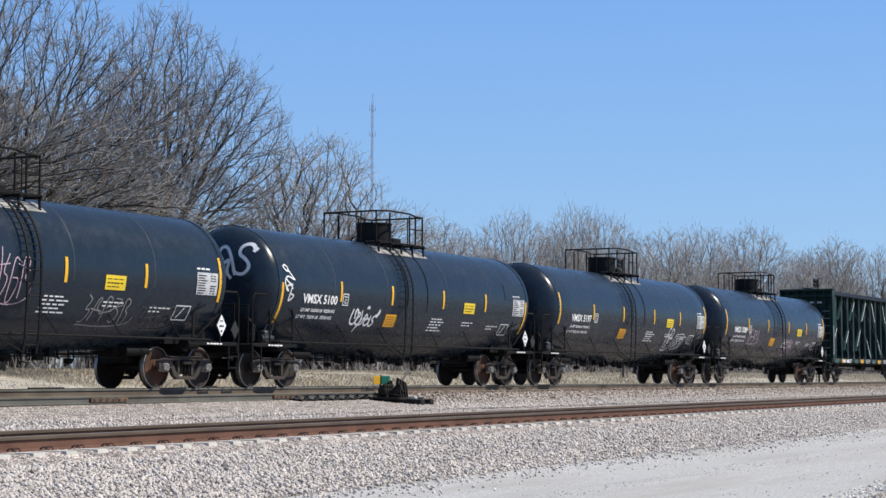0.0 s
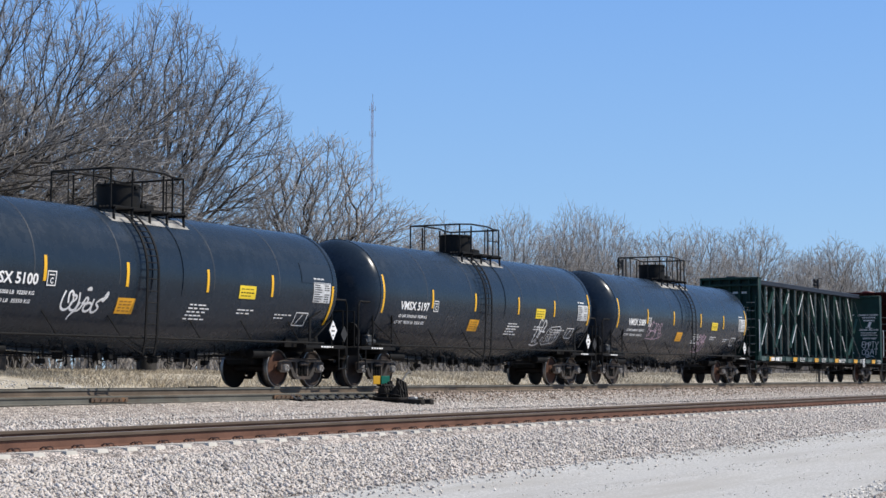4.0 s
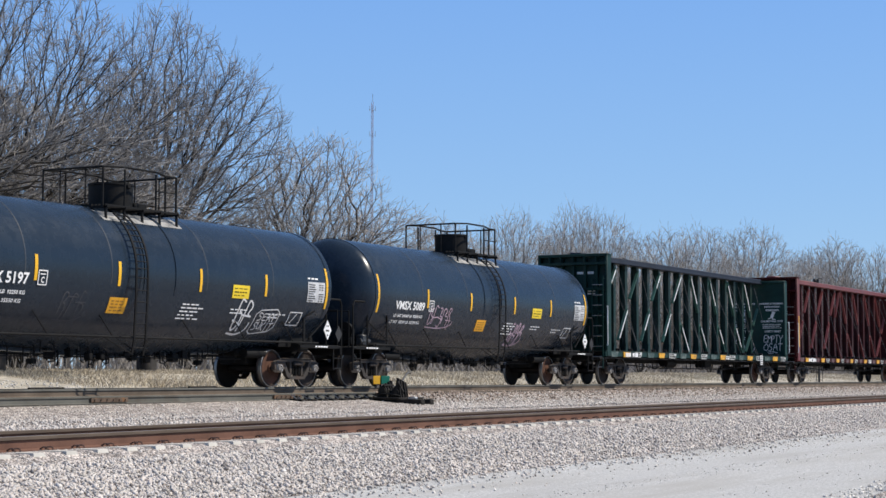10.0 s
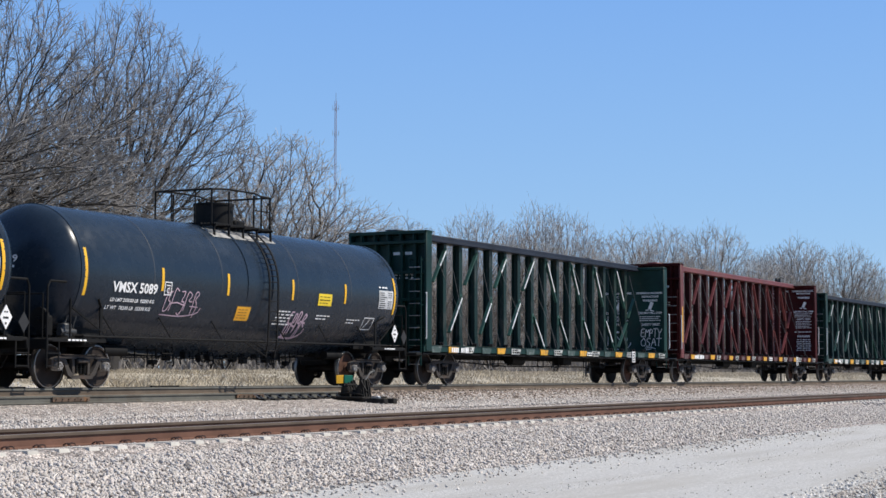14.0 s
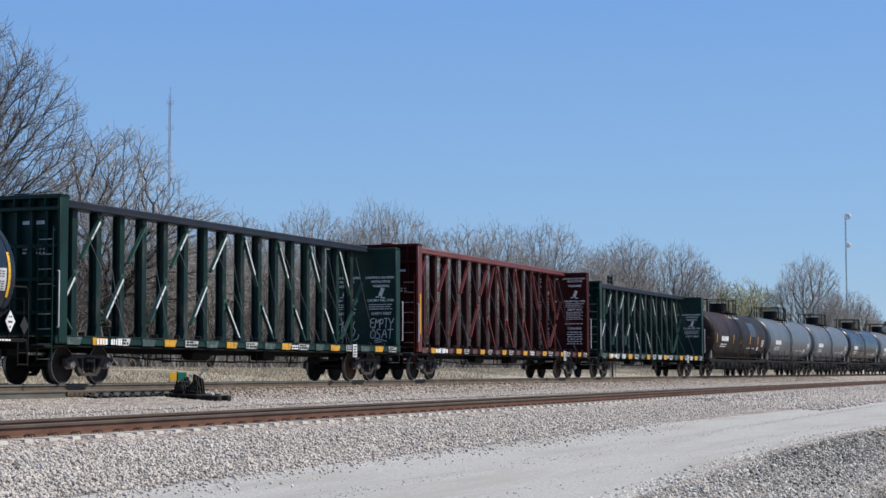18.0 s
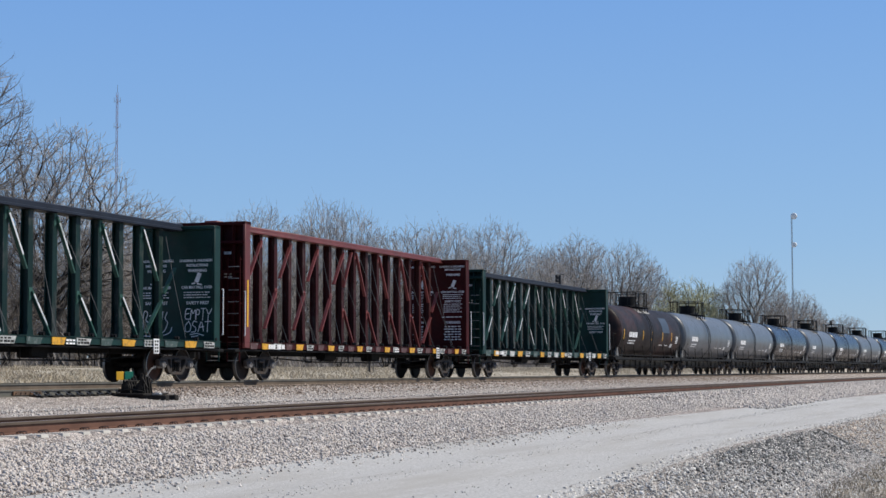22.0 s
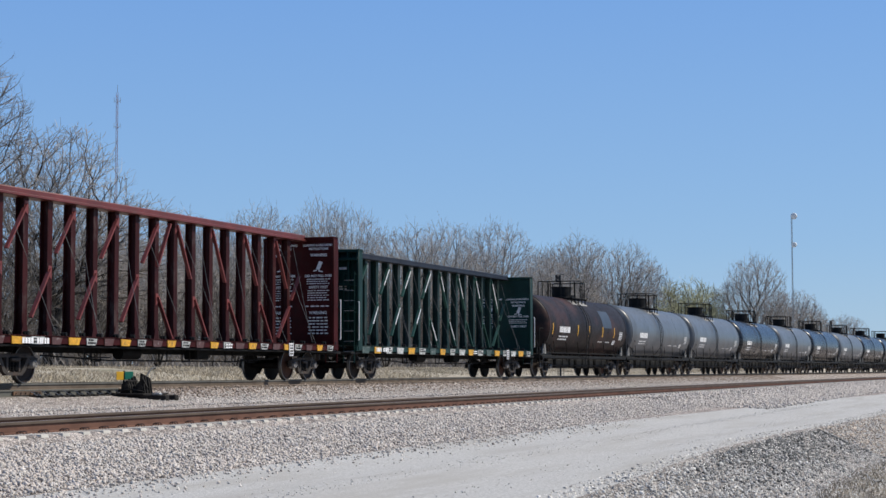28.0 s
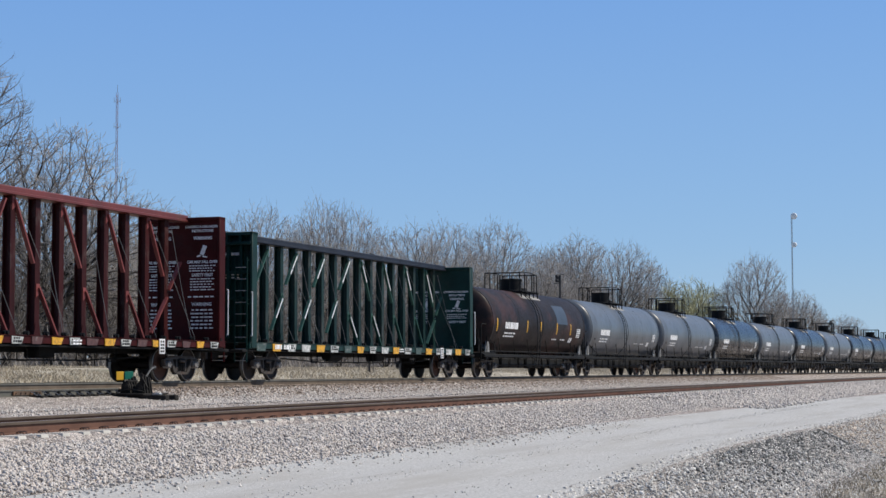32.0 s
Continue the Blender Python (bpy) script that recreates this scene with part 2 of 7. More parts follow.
    def lathe(self, prof, n=24, axis="x", at=(0, 0, 0)):
        """prof: (along, radius) pairs."""
        vs, fs = [], []
        for a, r in prof:
            for i in range(n):
                t = 2 * math.pi * i / n
                c, s = r * math.cos(t), r * math.sin(t)
                p = {"x": (a, c, s), "y": (s, a, c), "z": (c, s, a)}[axis]
                vs.append((p[0] + at[0], p[1] + at[1], p[2] + at[2]))
        for k in range(len(prof) - 1):
            for i in range(n):
                j = (i + 1) % n
                fs.append([k * n + i, k * n + j, (k + 1) * n + j, (k + 1) * n + i])
        return self.add(vs, fs)

    def prism(self, poly, y0, y1):
        """poly in x, z; extruded along y."""
        n = len(poly)
        vs = [(x, y0, z) for x, z in poly] + [(x, y1, z) for x, z in poly]
        fs = [list(range(n)), list(range(n, 2 * n))[::-1]] + [[i + n, (i + 1) % n + n, (i + 1) % n, i] for i in range(n)]
        return self.add(vs, fs)

    def mesh(self, name, mats, smooth=40):
        me = bpy.data.meshes.new(name)
        me.from_pydata(self.v, [], self.f)
        for m in (mats if isinstance(mats, (list, tuple)) else [mats]):
            me.materials.append(m)
        me.polygons.foreach_set("material_index", self.mi)
        me.validate()
        bm = bmesh.new()
        bm.from_mesh(me)
        bmesh.ops.recalc_face_normals(bm, faces=bm.faces)
        bm.to_mesh(me)
        bm.free()
        if smooth:
            me.polygons.foreach_set("use_smooth", [True] * len(me.polygons))
            me.set_sharp_from_angle(angle=radians(smooth))
        return me


def part(name, m, material, parent, label="", smooth=40):
    me = m if isinstance(m, bpy.types.Mesh) else m.mesh(name, material, smooth)
    ob = new(name, me)
    ob.parent = parent
    if label:
        ob["label"] = label
    return ob


def thing(name, label, category, group="", kind="", data=None):
    return tagged(new(name, data), label, category, group, kind)


def arrays_mesh(name, verts, tris, material):
    me = bpy.data.meshes.new(name)
    verts = np.asarray(verts, dtype=np.float32)
    tris = np.asarray(tris, dtype=np.int32)
    me.vertices.add(len(verts))
    me.vertices.foreach_set("co", verts.ravel())
    me.loops.add(tris.size)
    me.loops.foreach_set("vertex_index", tris.ravel())
    me.polygons.add(len(tris))
    k = tris.shape[1]
    me.polygons.foreach_set("loop_start", np.arange(0, tris.size, k, dtype=np.int32))
    me.update(calc_edges=True)
    me.validate()
    me.materials.append(material)
    return me


# ---------------------------------------------------------------- the tracks' lines
D0, K1, K2, S2 = 28.534, 2.2e-5, 2.3e-4, 90.0


def line_train(s, off=0.0, z=0.0):
    """A point s metres along the train's track, off metres towards the camera."""
    e = max(0.0, s - S2)
    th = K1 * s - K2 * e
    y = D0 + 0.5 * K1 * s * s - 0.5 * K2 * e * e
    return Vector((s + off * th, y - off, z)), th


N0, NPSI, ZN = 14.254, math.tan(radians(2.051)), -0.434


def line_near(s, off=0.0, z=0.0):
    """The same for the track nearer to the camera; its field-side rail is at off 0."""
    e = max(0.0, s - 40.0)
    y = N0 + NPSI * s - 0.5 * 2.3e-4 * e * e
    th = NPSI - 2.3e-4 * e
    return Vector((s + off * th, y - off, ZN + z)), th


SPEED_T = (0, 2, 3.5, 5.5, 8, 10.5, 13.5, 17, 19, 21, 23, 25.5, 27.5, 29.5, 32)
SPEED_V = (3.1854, 3.1660, 3.1376, 3.0629, 3.0643, 3.0385, 2.9374, 2.8280, 2.6982, 2.6200, 2.5597, 2.4780, 2.4324, 2.38, 2.18)
_g = np.linspace(0, 32, 641)
_v = np.interp(_g, SPEED_T, SPEED_V)
_s = np.concatenate([[0], np.cumsum((_v[1:] + _v[:-1]) / 2 * 0.05)])


def rolled(t):
    """Metres that the train has rolled since the start."""
    return float(np.interp(t, _g, _s))


S0 = 111.703

# ---------------------------------------------------------------- ground


def strip_ground(name, cols, xs, material, label, kind="structure", cat="ground"):
    """A sheet over stations xs; cols: functions s -> (y, z)."""
    m = M()
    for x in xs:
        for c in cols:
            y, z = c(x)
            m.v.append((x, y, z))
    n = len(cols)
    for i in range(len(xs) - 1):
        for j in range(n - 1):
            m.f.append([i * n + j, (i + 1) * n + j, (i + 1) * n + j + 1, i * n + j + 1])
            m.mi.append(0)
    me = m.mesh(name, material, 60)
    ob = new(name, me)
    return tagged(ob, label, cat, "", kind)
GRASS = mat("dry_grass_ground", (0.50, 0.45, 0.36), 0.95, vary=0.35, big=0.6, fine=9, bump=0.06, stain=(0.13, 0.13, 0.07), stain_amt=0.35, stain_scale=0.15)
VERGE = mat("brown_verge_earth", (0.28, 0.245, 0.195), 0.95, vary=0.35, big=0.6, fine=9, bump=0.06, stain=(0.13, 0.12, 0.08), stain_amt=0.35, stain_scale=0.3)
ROAD = mat("pale_crushed_gravel_road", (0.505, 0.497, 0.478), 0.95, vary=0.3, big=24, fine=70, bump=0.012, stain=(0.40, 0.385, 0.36), stain_amt=0.6,
           stain_scale=1.1, stretch=(0.12, 1, 1), spec=0.1)
rnt = ROAD.node_tree
for nd in list(rnt.nodes):
    # grain is even in all directions; only the wheel-worn streaks run along the road
    if nd.bl_idname == "ShaderNodeTexNoise" and nd.inputs["Scale"].default_value > 5:
        nd.inputs["Vector"].links[0].from_node.inputs["Scale"].default_value = (1, 1, 1)


def stations(a, b, n):
    return [a + (b - a) * (i / n) ** 1.6 for i in range(n + 1)]


XS = [-120, -60, -30, -10] + stations(0, 420, 110) + [600, 1000, 2500]


def near_y(x):
    return line_near(min(x, 420))[0].y


def train_y(x):
    return line_train(min(x, 420))[0].y


def lump(x, y, a=0.04, s=0.6):
    return a * noise.noise(Vector((x * s, y * s, 0.3)))


def col_near(off, z, a=0.0):
    return lambda x: (near_y(x) - off, z + lump(x, off, a, 0.35))


def col_train(off, z, a=0.0):
    return lambda x: (train_y(x) - off, z + lump(x, off + 50, a, 0.35))


def edge_off(x):
    """The road's near edge: it draws in a little and then out again."""
    return float(np.interp(x, (18, 26, 32, 40, 46, 56, 80), (9.35, 9.03, 8.76, 8.80, 9.2, 9.65, 9.8)))


def bed_z(x):
    """The ballast beside the train's track: low beside the turnout, full further on."""
    return float(np.interp(x, (45.5, 50), (-0.43, -0.285)))


def road_far(x):
    """How far the ballast shoulder reaches down before the road begins."""
    return float(np.interp(x, (42, 62, 80, 95, 140), (3.8, 4.7, 5.4, 6.3, 7.6)))


def col_road(k, z, a=0.0):
    """A column k of the way across the road, from its far edge to its near one."""
    return lambda x: (near_y(x) - road_far(x) - k * (edge_off(x) - road_far(x)), z + lump(x, 4.0 + 5 * k, a, 0.35))


def col_edge(off, z, a=0.0):
    return lambda x: (near_y(x) - edge_off(x) - off, z + lump(x, off + 9, a, 0.45))


strip_ground("ground_verge", [lambda x: (-900, -2.9), lambda x: (-40, -2.9), col_near(19, -2.8, 0.3), col_near(15.5, -2.6, 0.25), col_edge(3.0, -2.3, 0.05), col_edge(2.0, -1.96, 0.015)],
             XS, VERGE, "dry brown grass verge below the road")
strip_ground("ground_bank", [col_edge(2.0, -1.96, 0.015), col_edge(1.1, -1.62, 0.015), col_edge(0.3, -1.26, 0.01), col_edge(0.0, -1.15, 0.01)], XS, BANK, "grey stony bank below the road's edge")
strip_ground("road", [col_edge(0.0, -1.15, 0.01), col_road(0.76, -1.12, 0.012), col_road(0.62, -1.15, 0.01), col_road(0.50, -1.09, 0.012), col_road(0.37, -1.10, 0.01), col_road(0.25, -1.13, 0.01), col_road(0.13, -1.08, 0.015), col_road(0.0, -1.045, 0.012)],
             XS, ROAD, "pale crushed gravel service road beside the tracks", cat="road")
strip_ground("ground_ballast_shoulder", [col_road(0.0, -1.045, 0.012), col_near(3.4, -1.01, 0.012), col_near(2.6, -0.90, 0.015), col_near(1.2, -0.765), col_near(0.70, -0.735), col_near(0.42, -0.626), col_near(0.14, -0.618), col_near(-1.35, -0.632), col_near(-1.6, -0.668), col_near(-2.1, -0.69),
                                         col_near(-3.0, -0.715, 0.012), col_near(-4.2, -0.74, 0.012), col_train(4.2, -0.62, 0.012), col_train(2.4, -0.50, 0.01), lambda x: (train_y(x) - 1.45, bed_z(x)), lambda x: (train_y(x) - 0.86, bed_z(x) + 0.06), col_train(-1.4, -0.22),
                                         col_train(-2.2, -0.3, 0.03), col_train(-3.6, -0.5, 0.05)],
             XS, BALLAST, "pinkish grey crushed stone ballast round the tracks")
strip_ground("ground", [col_train(-3.6, -0.5, 0.05), col_train(-5, -0.4, 0.08), col_train(-7, -0.22, 0.12), col_train(-10, 0.05, 0.15), col_train(-14, 0.28, 0.2), col_train(-22, 0.45, 0.2), lambda x: (90, 0.5), lambda x: (300, 0.5), lambda x: (3000, 0.5)],
             XS, GRASS, "dry winter grass field behind the railway")

# ---------------------------------------------------------------- tracks
RAIL_POLY = ((-0.070, -0.186), (0.070, -0.186), (0.070, -0.172), (0.012, -0.155), (0.009, -0.055), (0.036, -0.042), (0.037, -0.008), (0.028, 0.0),
             (-0.028, 0.0), (-0.037, -0.008), (-0.036, -0.042), (-0.009, -0.055), (-0.012, -0.155), (-0.070, -0.172))


def rail_mesh(name, line, off, s_list, mats, dz=0.0):
    m = M()
    n = len(RAIL_POLY)
    for s in s_list:
        for a, b in RAIL_POLY:
            p, _ = line(s, off + a, b + dz)
            m.v.append(tuple(p))
    for i in range(len(s_list) - 1):
        for j in range(n):
            k = (j + 1) % n
            m.f.append([i * n + j, i * n + k, (i + 1) * n + k, (i + 1) * n + j])
            m.mi.append(1 if j == 7 else 2 if 4 <= j <= 10 else 0)
    return m.mesh(name, mats, 30)


S_LIST = [-60 + 4 * i for i in range(120)] + [440, 480, 540, 620]
near_track = thing("near_track", "brown rusted railway track on pale concrete ties in ballast", "railway track", kind="structure")
part("rail", rail_mesh("rail", line_near, 0.0, S_LIST, [RAIL_RUST, RAIL_TOP, RAIL_HEAD]), None, near_track)
part("rail", rail_mesh("rail", line_near, -1.507, S_LIST, [RAIL_RUST, RAIL_TOP, RAIL_HEAD]), None, near_track)
RAIL_WEB = mat("rail_web_brown_grey", (0.155, 0.122, 0.094), 0.8, vary=0.25, big=1.5, fine=30, bump=0.002, stain=(0.10, 0.075, 0.058), stain_amt=0.4, spec=0.12)
train_track = thing("train_track", "grey weathered railway track under the train", "railway track", kind="structure")
part("rail", rail_mesh("rail", line_train, 0.753, S_LIST, [RAIL_WEB, RAIL_TOP, RAIL_GREY], -0.035), None, train_track)
part("rail", rail_mesh("rail", line_train, -0.753, S_LIST, [RAIL_WEB, RAIL_TOP, RAIL_GREY], -0.035), None, train_track)

# ---------------------------------------------------------------- freight car pieces
CAP_STEEL = mat("worn_grey_bearing_cap", (0.30, 0.29, 0.28), 0.6, vary=0.3, big=5, bump=0.002, stain=(0.06, 0.05, 0.045), stain_amt=0.4, stain_scale=6)
WR, RAIL_Z, LIFT = 0.535, -0.035, 0.05


def wheelset_mesh():
    m = M()
    for sd in (-1, 1):
        # flange inside, rim, dished plate, hub
        prof = [(0.655, 0.10), (0.655, 0.42), (0.66, WR + 0.012), (0.668, WR + 0.026), (0.685, WR + 0.020), (0.70, WR + 0.002)]
        m.cur = 0
        m.lathe([(sd * a, r) for a, r in prof], 32, "y")
        m.cur = 1
        m.lathe([(sd * 0.70, WR + 0.002), (sd * 0.79, WR - 0.004), (sd * 0.795, WR - 0.012), (sd * 0.795, WR - 0.03)], 32, "y")
        m.cur = 0
        m.lathe([(sd * a, r) for a, r in [(0.795, WR - 0.03), (0.795, WR - 0.075), (0.765, WR - 0.09)]], 32, "y")
        m.cur = 2
        m.lathe([(sd * a, r) for a, r in [(0.765, WR - 0.09), (0.74, 0.27), (0.76, 0.15), (0.80, 0.14), (0.81, 0.09)]], 32, "y")
        m.cur = 0
        m.cyl((0, sd * 0.80, 0), (0, sd * 1.06, 0), 0.085, 12)
    m.cyl((0, -0.66, 0), (0, 0.66, 0), 0.09, 14)
    return m


WHEELSET = wheelset_mesh().mesh("wheelset", [WHEEL, TREAD, WHEEL])
WHEELSET_RUST = wheelset_mesh().mesh("wheelset_rusty", [WHEEL, TREAD, WHEEL_ORANGE])


def side_frame_mesh(sd):
    """A cast side frame on the side sd: top member, pedestals over the bearings, open windows, columns and spring seat."""
    m = M()
    y0, y1 = sd * 0.94, sd * 1.06
    m.prism([(-1.10, 0.60), (-0.98, 0.665), (-0.5, 0.72), (0.5, 0.72), (0.98, 0.665), (1.10, 0.60), (0.98, 0.585), (0.5, 0.63), (-0.5, 0.63), (-0.98, 0.585)], y0, y1)
    m.box((0, sd * 1.0, 0.725), (1.5, 0.20, 0.022), 0.008)
    for s in (-1, 1):
        # pedestal jaws round the bearing
        m.prism([(s * 1.12, 0.62), (s * 1.10, 0.42), (s * 1.04, 0.40), (s * 1.02, 0.60)], y0, y1)
        m.prism([(s * 0.76, 0.62), (s * 0.66, 0.62), (s * 0.70, 0.38), (s * 0.75, 0.38)], y0, y1)
        m.box((s * 0.89, sd * 1.0, 0.60), (0.30, 0.17, 0.06), 0.015)
        # tension arm, swept down to the spring seat
        m.prism([(s * 0.72, 0.60), (s * 0.60, 0.62), (s * 0.44, 0.36), (s * 0.32, 0.25), (s * 0.36, 0.15), (s * 0.52, 0.24)], sd * 0.95, sd * 1.07)
        # column beside the springs
        m.prism([(s * 0.25, 0.64), (s * 0.34, 0.64), (s * 0.32, 0.24), (s * 0.24, 0.24)], sd * 0.95, sd * 1.045)
    m.prism([(-0.40, 0.14), (0.40, 0.14), (0.35, 0.23), (-0.35, 0.23)], sd * 0.93, sd * 1.08)
    # the bolster's end between the columns
    m.box((0, sd * 1.02, 0.575), (0.40, 0.22, 0.09), 0.02)
    m.box((0, sd * 1.10, 0.575), (0.16, 0.08, 0.07), 0.015)
    return m


def axle_cap_mesh(sd):
    """A roller bearing's end cap with its three bolts."""
    m = M()
    m.cyl((0, sd * 0.92, 0), (0, sd * 1.10, 0), 0.115, 16)
    m.lathe([(sd * 1.10, 0.112), (sd * 1.13, 0.108), (sd * 1.14, 0.075), (sd * 1.125, 0.07), (sd * 1.125, 0.0)], 16, "y")
    for k in range(3):
        t = 2.1 * k
        m.cyl((0.055 * math.cos(t), sd * 1.15, 0.055 * math.sin(t)), (0.055 * math.cos(t), sd * 1.18, 0.055 * math.sin(t)), 0.02, 6)
    return m


def springs_mesh(sd):
    m = M()
    for x in (-0.15, 0.0, 0.15):
        for k in range(5):
            z = 0.29 + k * 0.045
            m.lathe([(z, 0.05), (z + 0.012, 0.068), (z + 0.024, 0.05)], 10, "z", (x, sd * 1.0, 0))
        m.cyl((x, sd * 1.0, 0.27), (x, sd * 1.0, 0.52), 0.045, 8)
    return m


def bolster_mesh():
    m = M()
    m.box((0, 0, 0.58), (0.42, 2.2, 0.14), 0.03)
    m.box((0, 0, 0.47), (0.34, 1.3, 0.18), 0.03)
    m.box((0, 0, 0.46), (1.5, 0.9, 0.22), 0.04)
    m.cyl((0, 0, 0.62), (0, 0, 0.72), 0.2, 16)
    for s in (-1, 1):
        m.box((s * 0.42, 0, 0.40), (0.10, 1.5, 0.12), 0.02)
        for y in (-0.74, 0.74):
            m.box((s * 0.42, y, 0.44), (0.07, 0.1, 0.30), 0.015)
    return m


SIDE = {sd: side_frame_mesh(sd).mesh("side_frame", CAST) for sd in (-1, 1)}
CAP = {sd: axle_cap_mesh(sd).mesh("axle_cap", CAP_STEEL) for sd in (-1, 1)}
SPRING = {sd: springs_mesh(sd).mesh("spring_nest", BLACK_STEEL) for sd in (-1, 1)}
BOLSTER = bolster_mesh().mesh("bolster", BLACK_STEEL)


def add_trucks(car, half):
    for i, s in enumerate((-1, 1)):
        tr = part("truck", BOLSTER, None, car)
        tr.location = (s * half, 0, LIFT)
        for sd in (-1, 1):
            part("side_frame", SIDE[sd], None, tr)
            part("spring_nest", SPRING[sd], None, tr)
            for e in (-1, 1):
                part("axle_cap", CAP[sd], None, tr).location = (e * 0.89, 0, WR + RAIL_Z - LIFT)
        for e in (-1, 1):
            rusty = (s == 1 and e == -1)
            w = part("wheelset", WHEELSET_RUST if rusty else WHEELSET, None, tr)
            w.location = (e * 0.89, 0, WR + RAIL_Z - LIFT)
            if rusty:
                w["label"] = "wheelset with orange rusted wheel plates"


def coupler_mesh(s, x0, x1):
    m = M()
    m.box((s * (x0 + x1) / 2, 0, 0.86), (x1 - x0, 0.16, 0.18), 0.03)
    m.prism([(s * (x1 - 0.12), 0.70), (s * (x1 + 0.02), 0.70), (s * (x1 + 0.04), 0.86), (s * (x1 + 0.02), 1.02), (s * (x1 - 0.12), 1.02)], -0.15, 0.17)
    m.tube([(s * x0, 0.25, 0.75), (s * (x0 + 0.2), 0.28, 0.45), (s * (x1 - 0.1), 0.2, 0.4), (s * x1, 0.05, 0.62)], 0.025, 6)
    return m


# lettering
def text_mesh(body, size):
    cu = bpy.data.curves.new("letters", "FONT")
    cu.body, cu.size = body, size
    cu.resolution_u = 2
    cu.offset = size * 0.028
    ob = bpy.data.objects.new("letters", cu)
    scene.collection.objects.link(ob)
    dg = bpy.context.evaluated_depsgraph_get()
    me = bpy.data.meshes.new_from_object(ob.evaluated_get(dg))
    bpy.data.objects.remove(ob)
    return me


def lettered(bodies, material, fit, name="lettering"):
    """bodies: (text, size, x, y, width); fit maps flat (x, y) to space. Returns one mesh; text is stretched to its width."""
    verts, faces = [], []
    for body, size, x, y, width in bodies:
        me = text_mesh(body, size)
        co = [v.co.copy() for v in me.vertices]
        if co:
            w = max(c.x for c in co) - min(c.x for c in co)
            x0 = min(c.x for c in co)
            k = width / w if width else 1.0
            o = len(verts)
            verts += [fit(x + (c.x - x0) * k, y + c.y) for c in co]
            faces += [[i + o for i in p.vertices] for p in me.polygons]
        bpy.data.meshes.remove(me)
    me = bpy.data.meshes.new(name)
    me.from_pydata(verts, [], faces)
    me.materials.append(material)
    return me


def bars_mesh(rows, fit, material, name="small_print", seed=1, depth=0.0):
    """Rows of small print as plain bars: (x, y, width, height, pieces)."""
    rnd = random.Random(seed)
    m = M()
    for x, y, w, h, n in rows:
        cur = x
        for i in range(n):
            bw = w / n * rnd.uniform(0.6, 0.92)
            a = fit(cur, y), fit(cur + bw, y), fit(cur + bw, y + h), fit(cur, y + h)
            m.add(a, [[0, 1, 2, 3]])
            cur += w / n
    return m.mesh(name, material, 0)


def stroke_mesh(lines, width, fit, material, name="graffiti"):
    """Paint strokes along polylines in flat space."""
    m = M()
    for raw in lines:
        pts = [raw[0]]
        for p, q in zip(raw, raw[1:]):
            n = max(1, int(math.hypot(q[0] - p[0], q[1] - p[1]) / 0.12))
            pts += [(p[0] + (q[0] - p[0]) * i / n, p[1] + (q[1] - p[1]) * i / n) for i in range(1, n + 1)]
        for k in range(len(pts) - 1):
            a, b = Vector((*pts[k], 0)), Vector((*pts[k + 1], 0))
            d = (b - a)
            if d.length < 1e-5:
                continue
            nrm = Vector((-d.y, d.x, 0)).normalized() * width / 2
            e = d.normalized() * width * 0.3
            q = [a - e + nrm, b + e + nrm, b + e - nrm, a - e - nrm]
            m.add([fit(p.x, p.y) for p in q], [[0, 1, 2, 3]])
    return m.mesh(name, material, 0)


def scribble(seed, w, h, letters, slant=0.3):
    """Angular spray-paint strokes that say nothing: barbs, bars and closed corners."""
    rnd = random.Random(seed)
    out = []
    lw = w / letters
    for i in range(letters):
        x0 = i * lw
        base = [(0.1, 0.0), (0.15, 1.0), (0.8, 0.9), (0.3, 0.55), (0.85, 0.45), (0.6, -0.05)]
        k = rnd.randint(0, 3)
        pts = base[k:] + base[:k] if rnd.random() < 0.6 else base[::-1][k:]
        out.append([(x0 + lw * (a + rnd.uniform(-0.14, 0.14)) + slant * h * 0.4 * b, h * (b + rnd.uniform(-0.12, 0.12))) for a, b in pts])
        if rnd.random() < 0.6:
            y = rnd.uniform(0.3, 0.8)
            out.append([(x0 - lw * 0.1, h * y), (x0 + lw * 1.05, h * (y + rnd.uniform(-0.15, 0.25)))])
    out.append([(0, -0.10 * h), (w * 0.6, -0.16 * h), (w * 1.05, 0.0), (w * 1.1, 0.25 * h)])
    # the hand rounds its corners
    for _ in range(2):
        soft = []
        for pts in out:
            new_pts = [pts[0]]
            for p, q in zip(pts, pts[1:]):
                new_pts += [(0.75 * p[0] + 0.25 * q[0], 0.75 * p[1] + 0.25 * q[1]), (0.25 * p[0] + 0.75 * q[0], 0.25 * p[1] + 0.75 * q[1])]
            soft.append(new_pts + [pts[-1]])
        out = soft
    return out


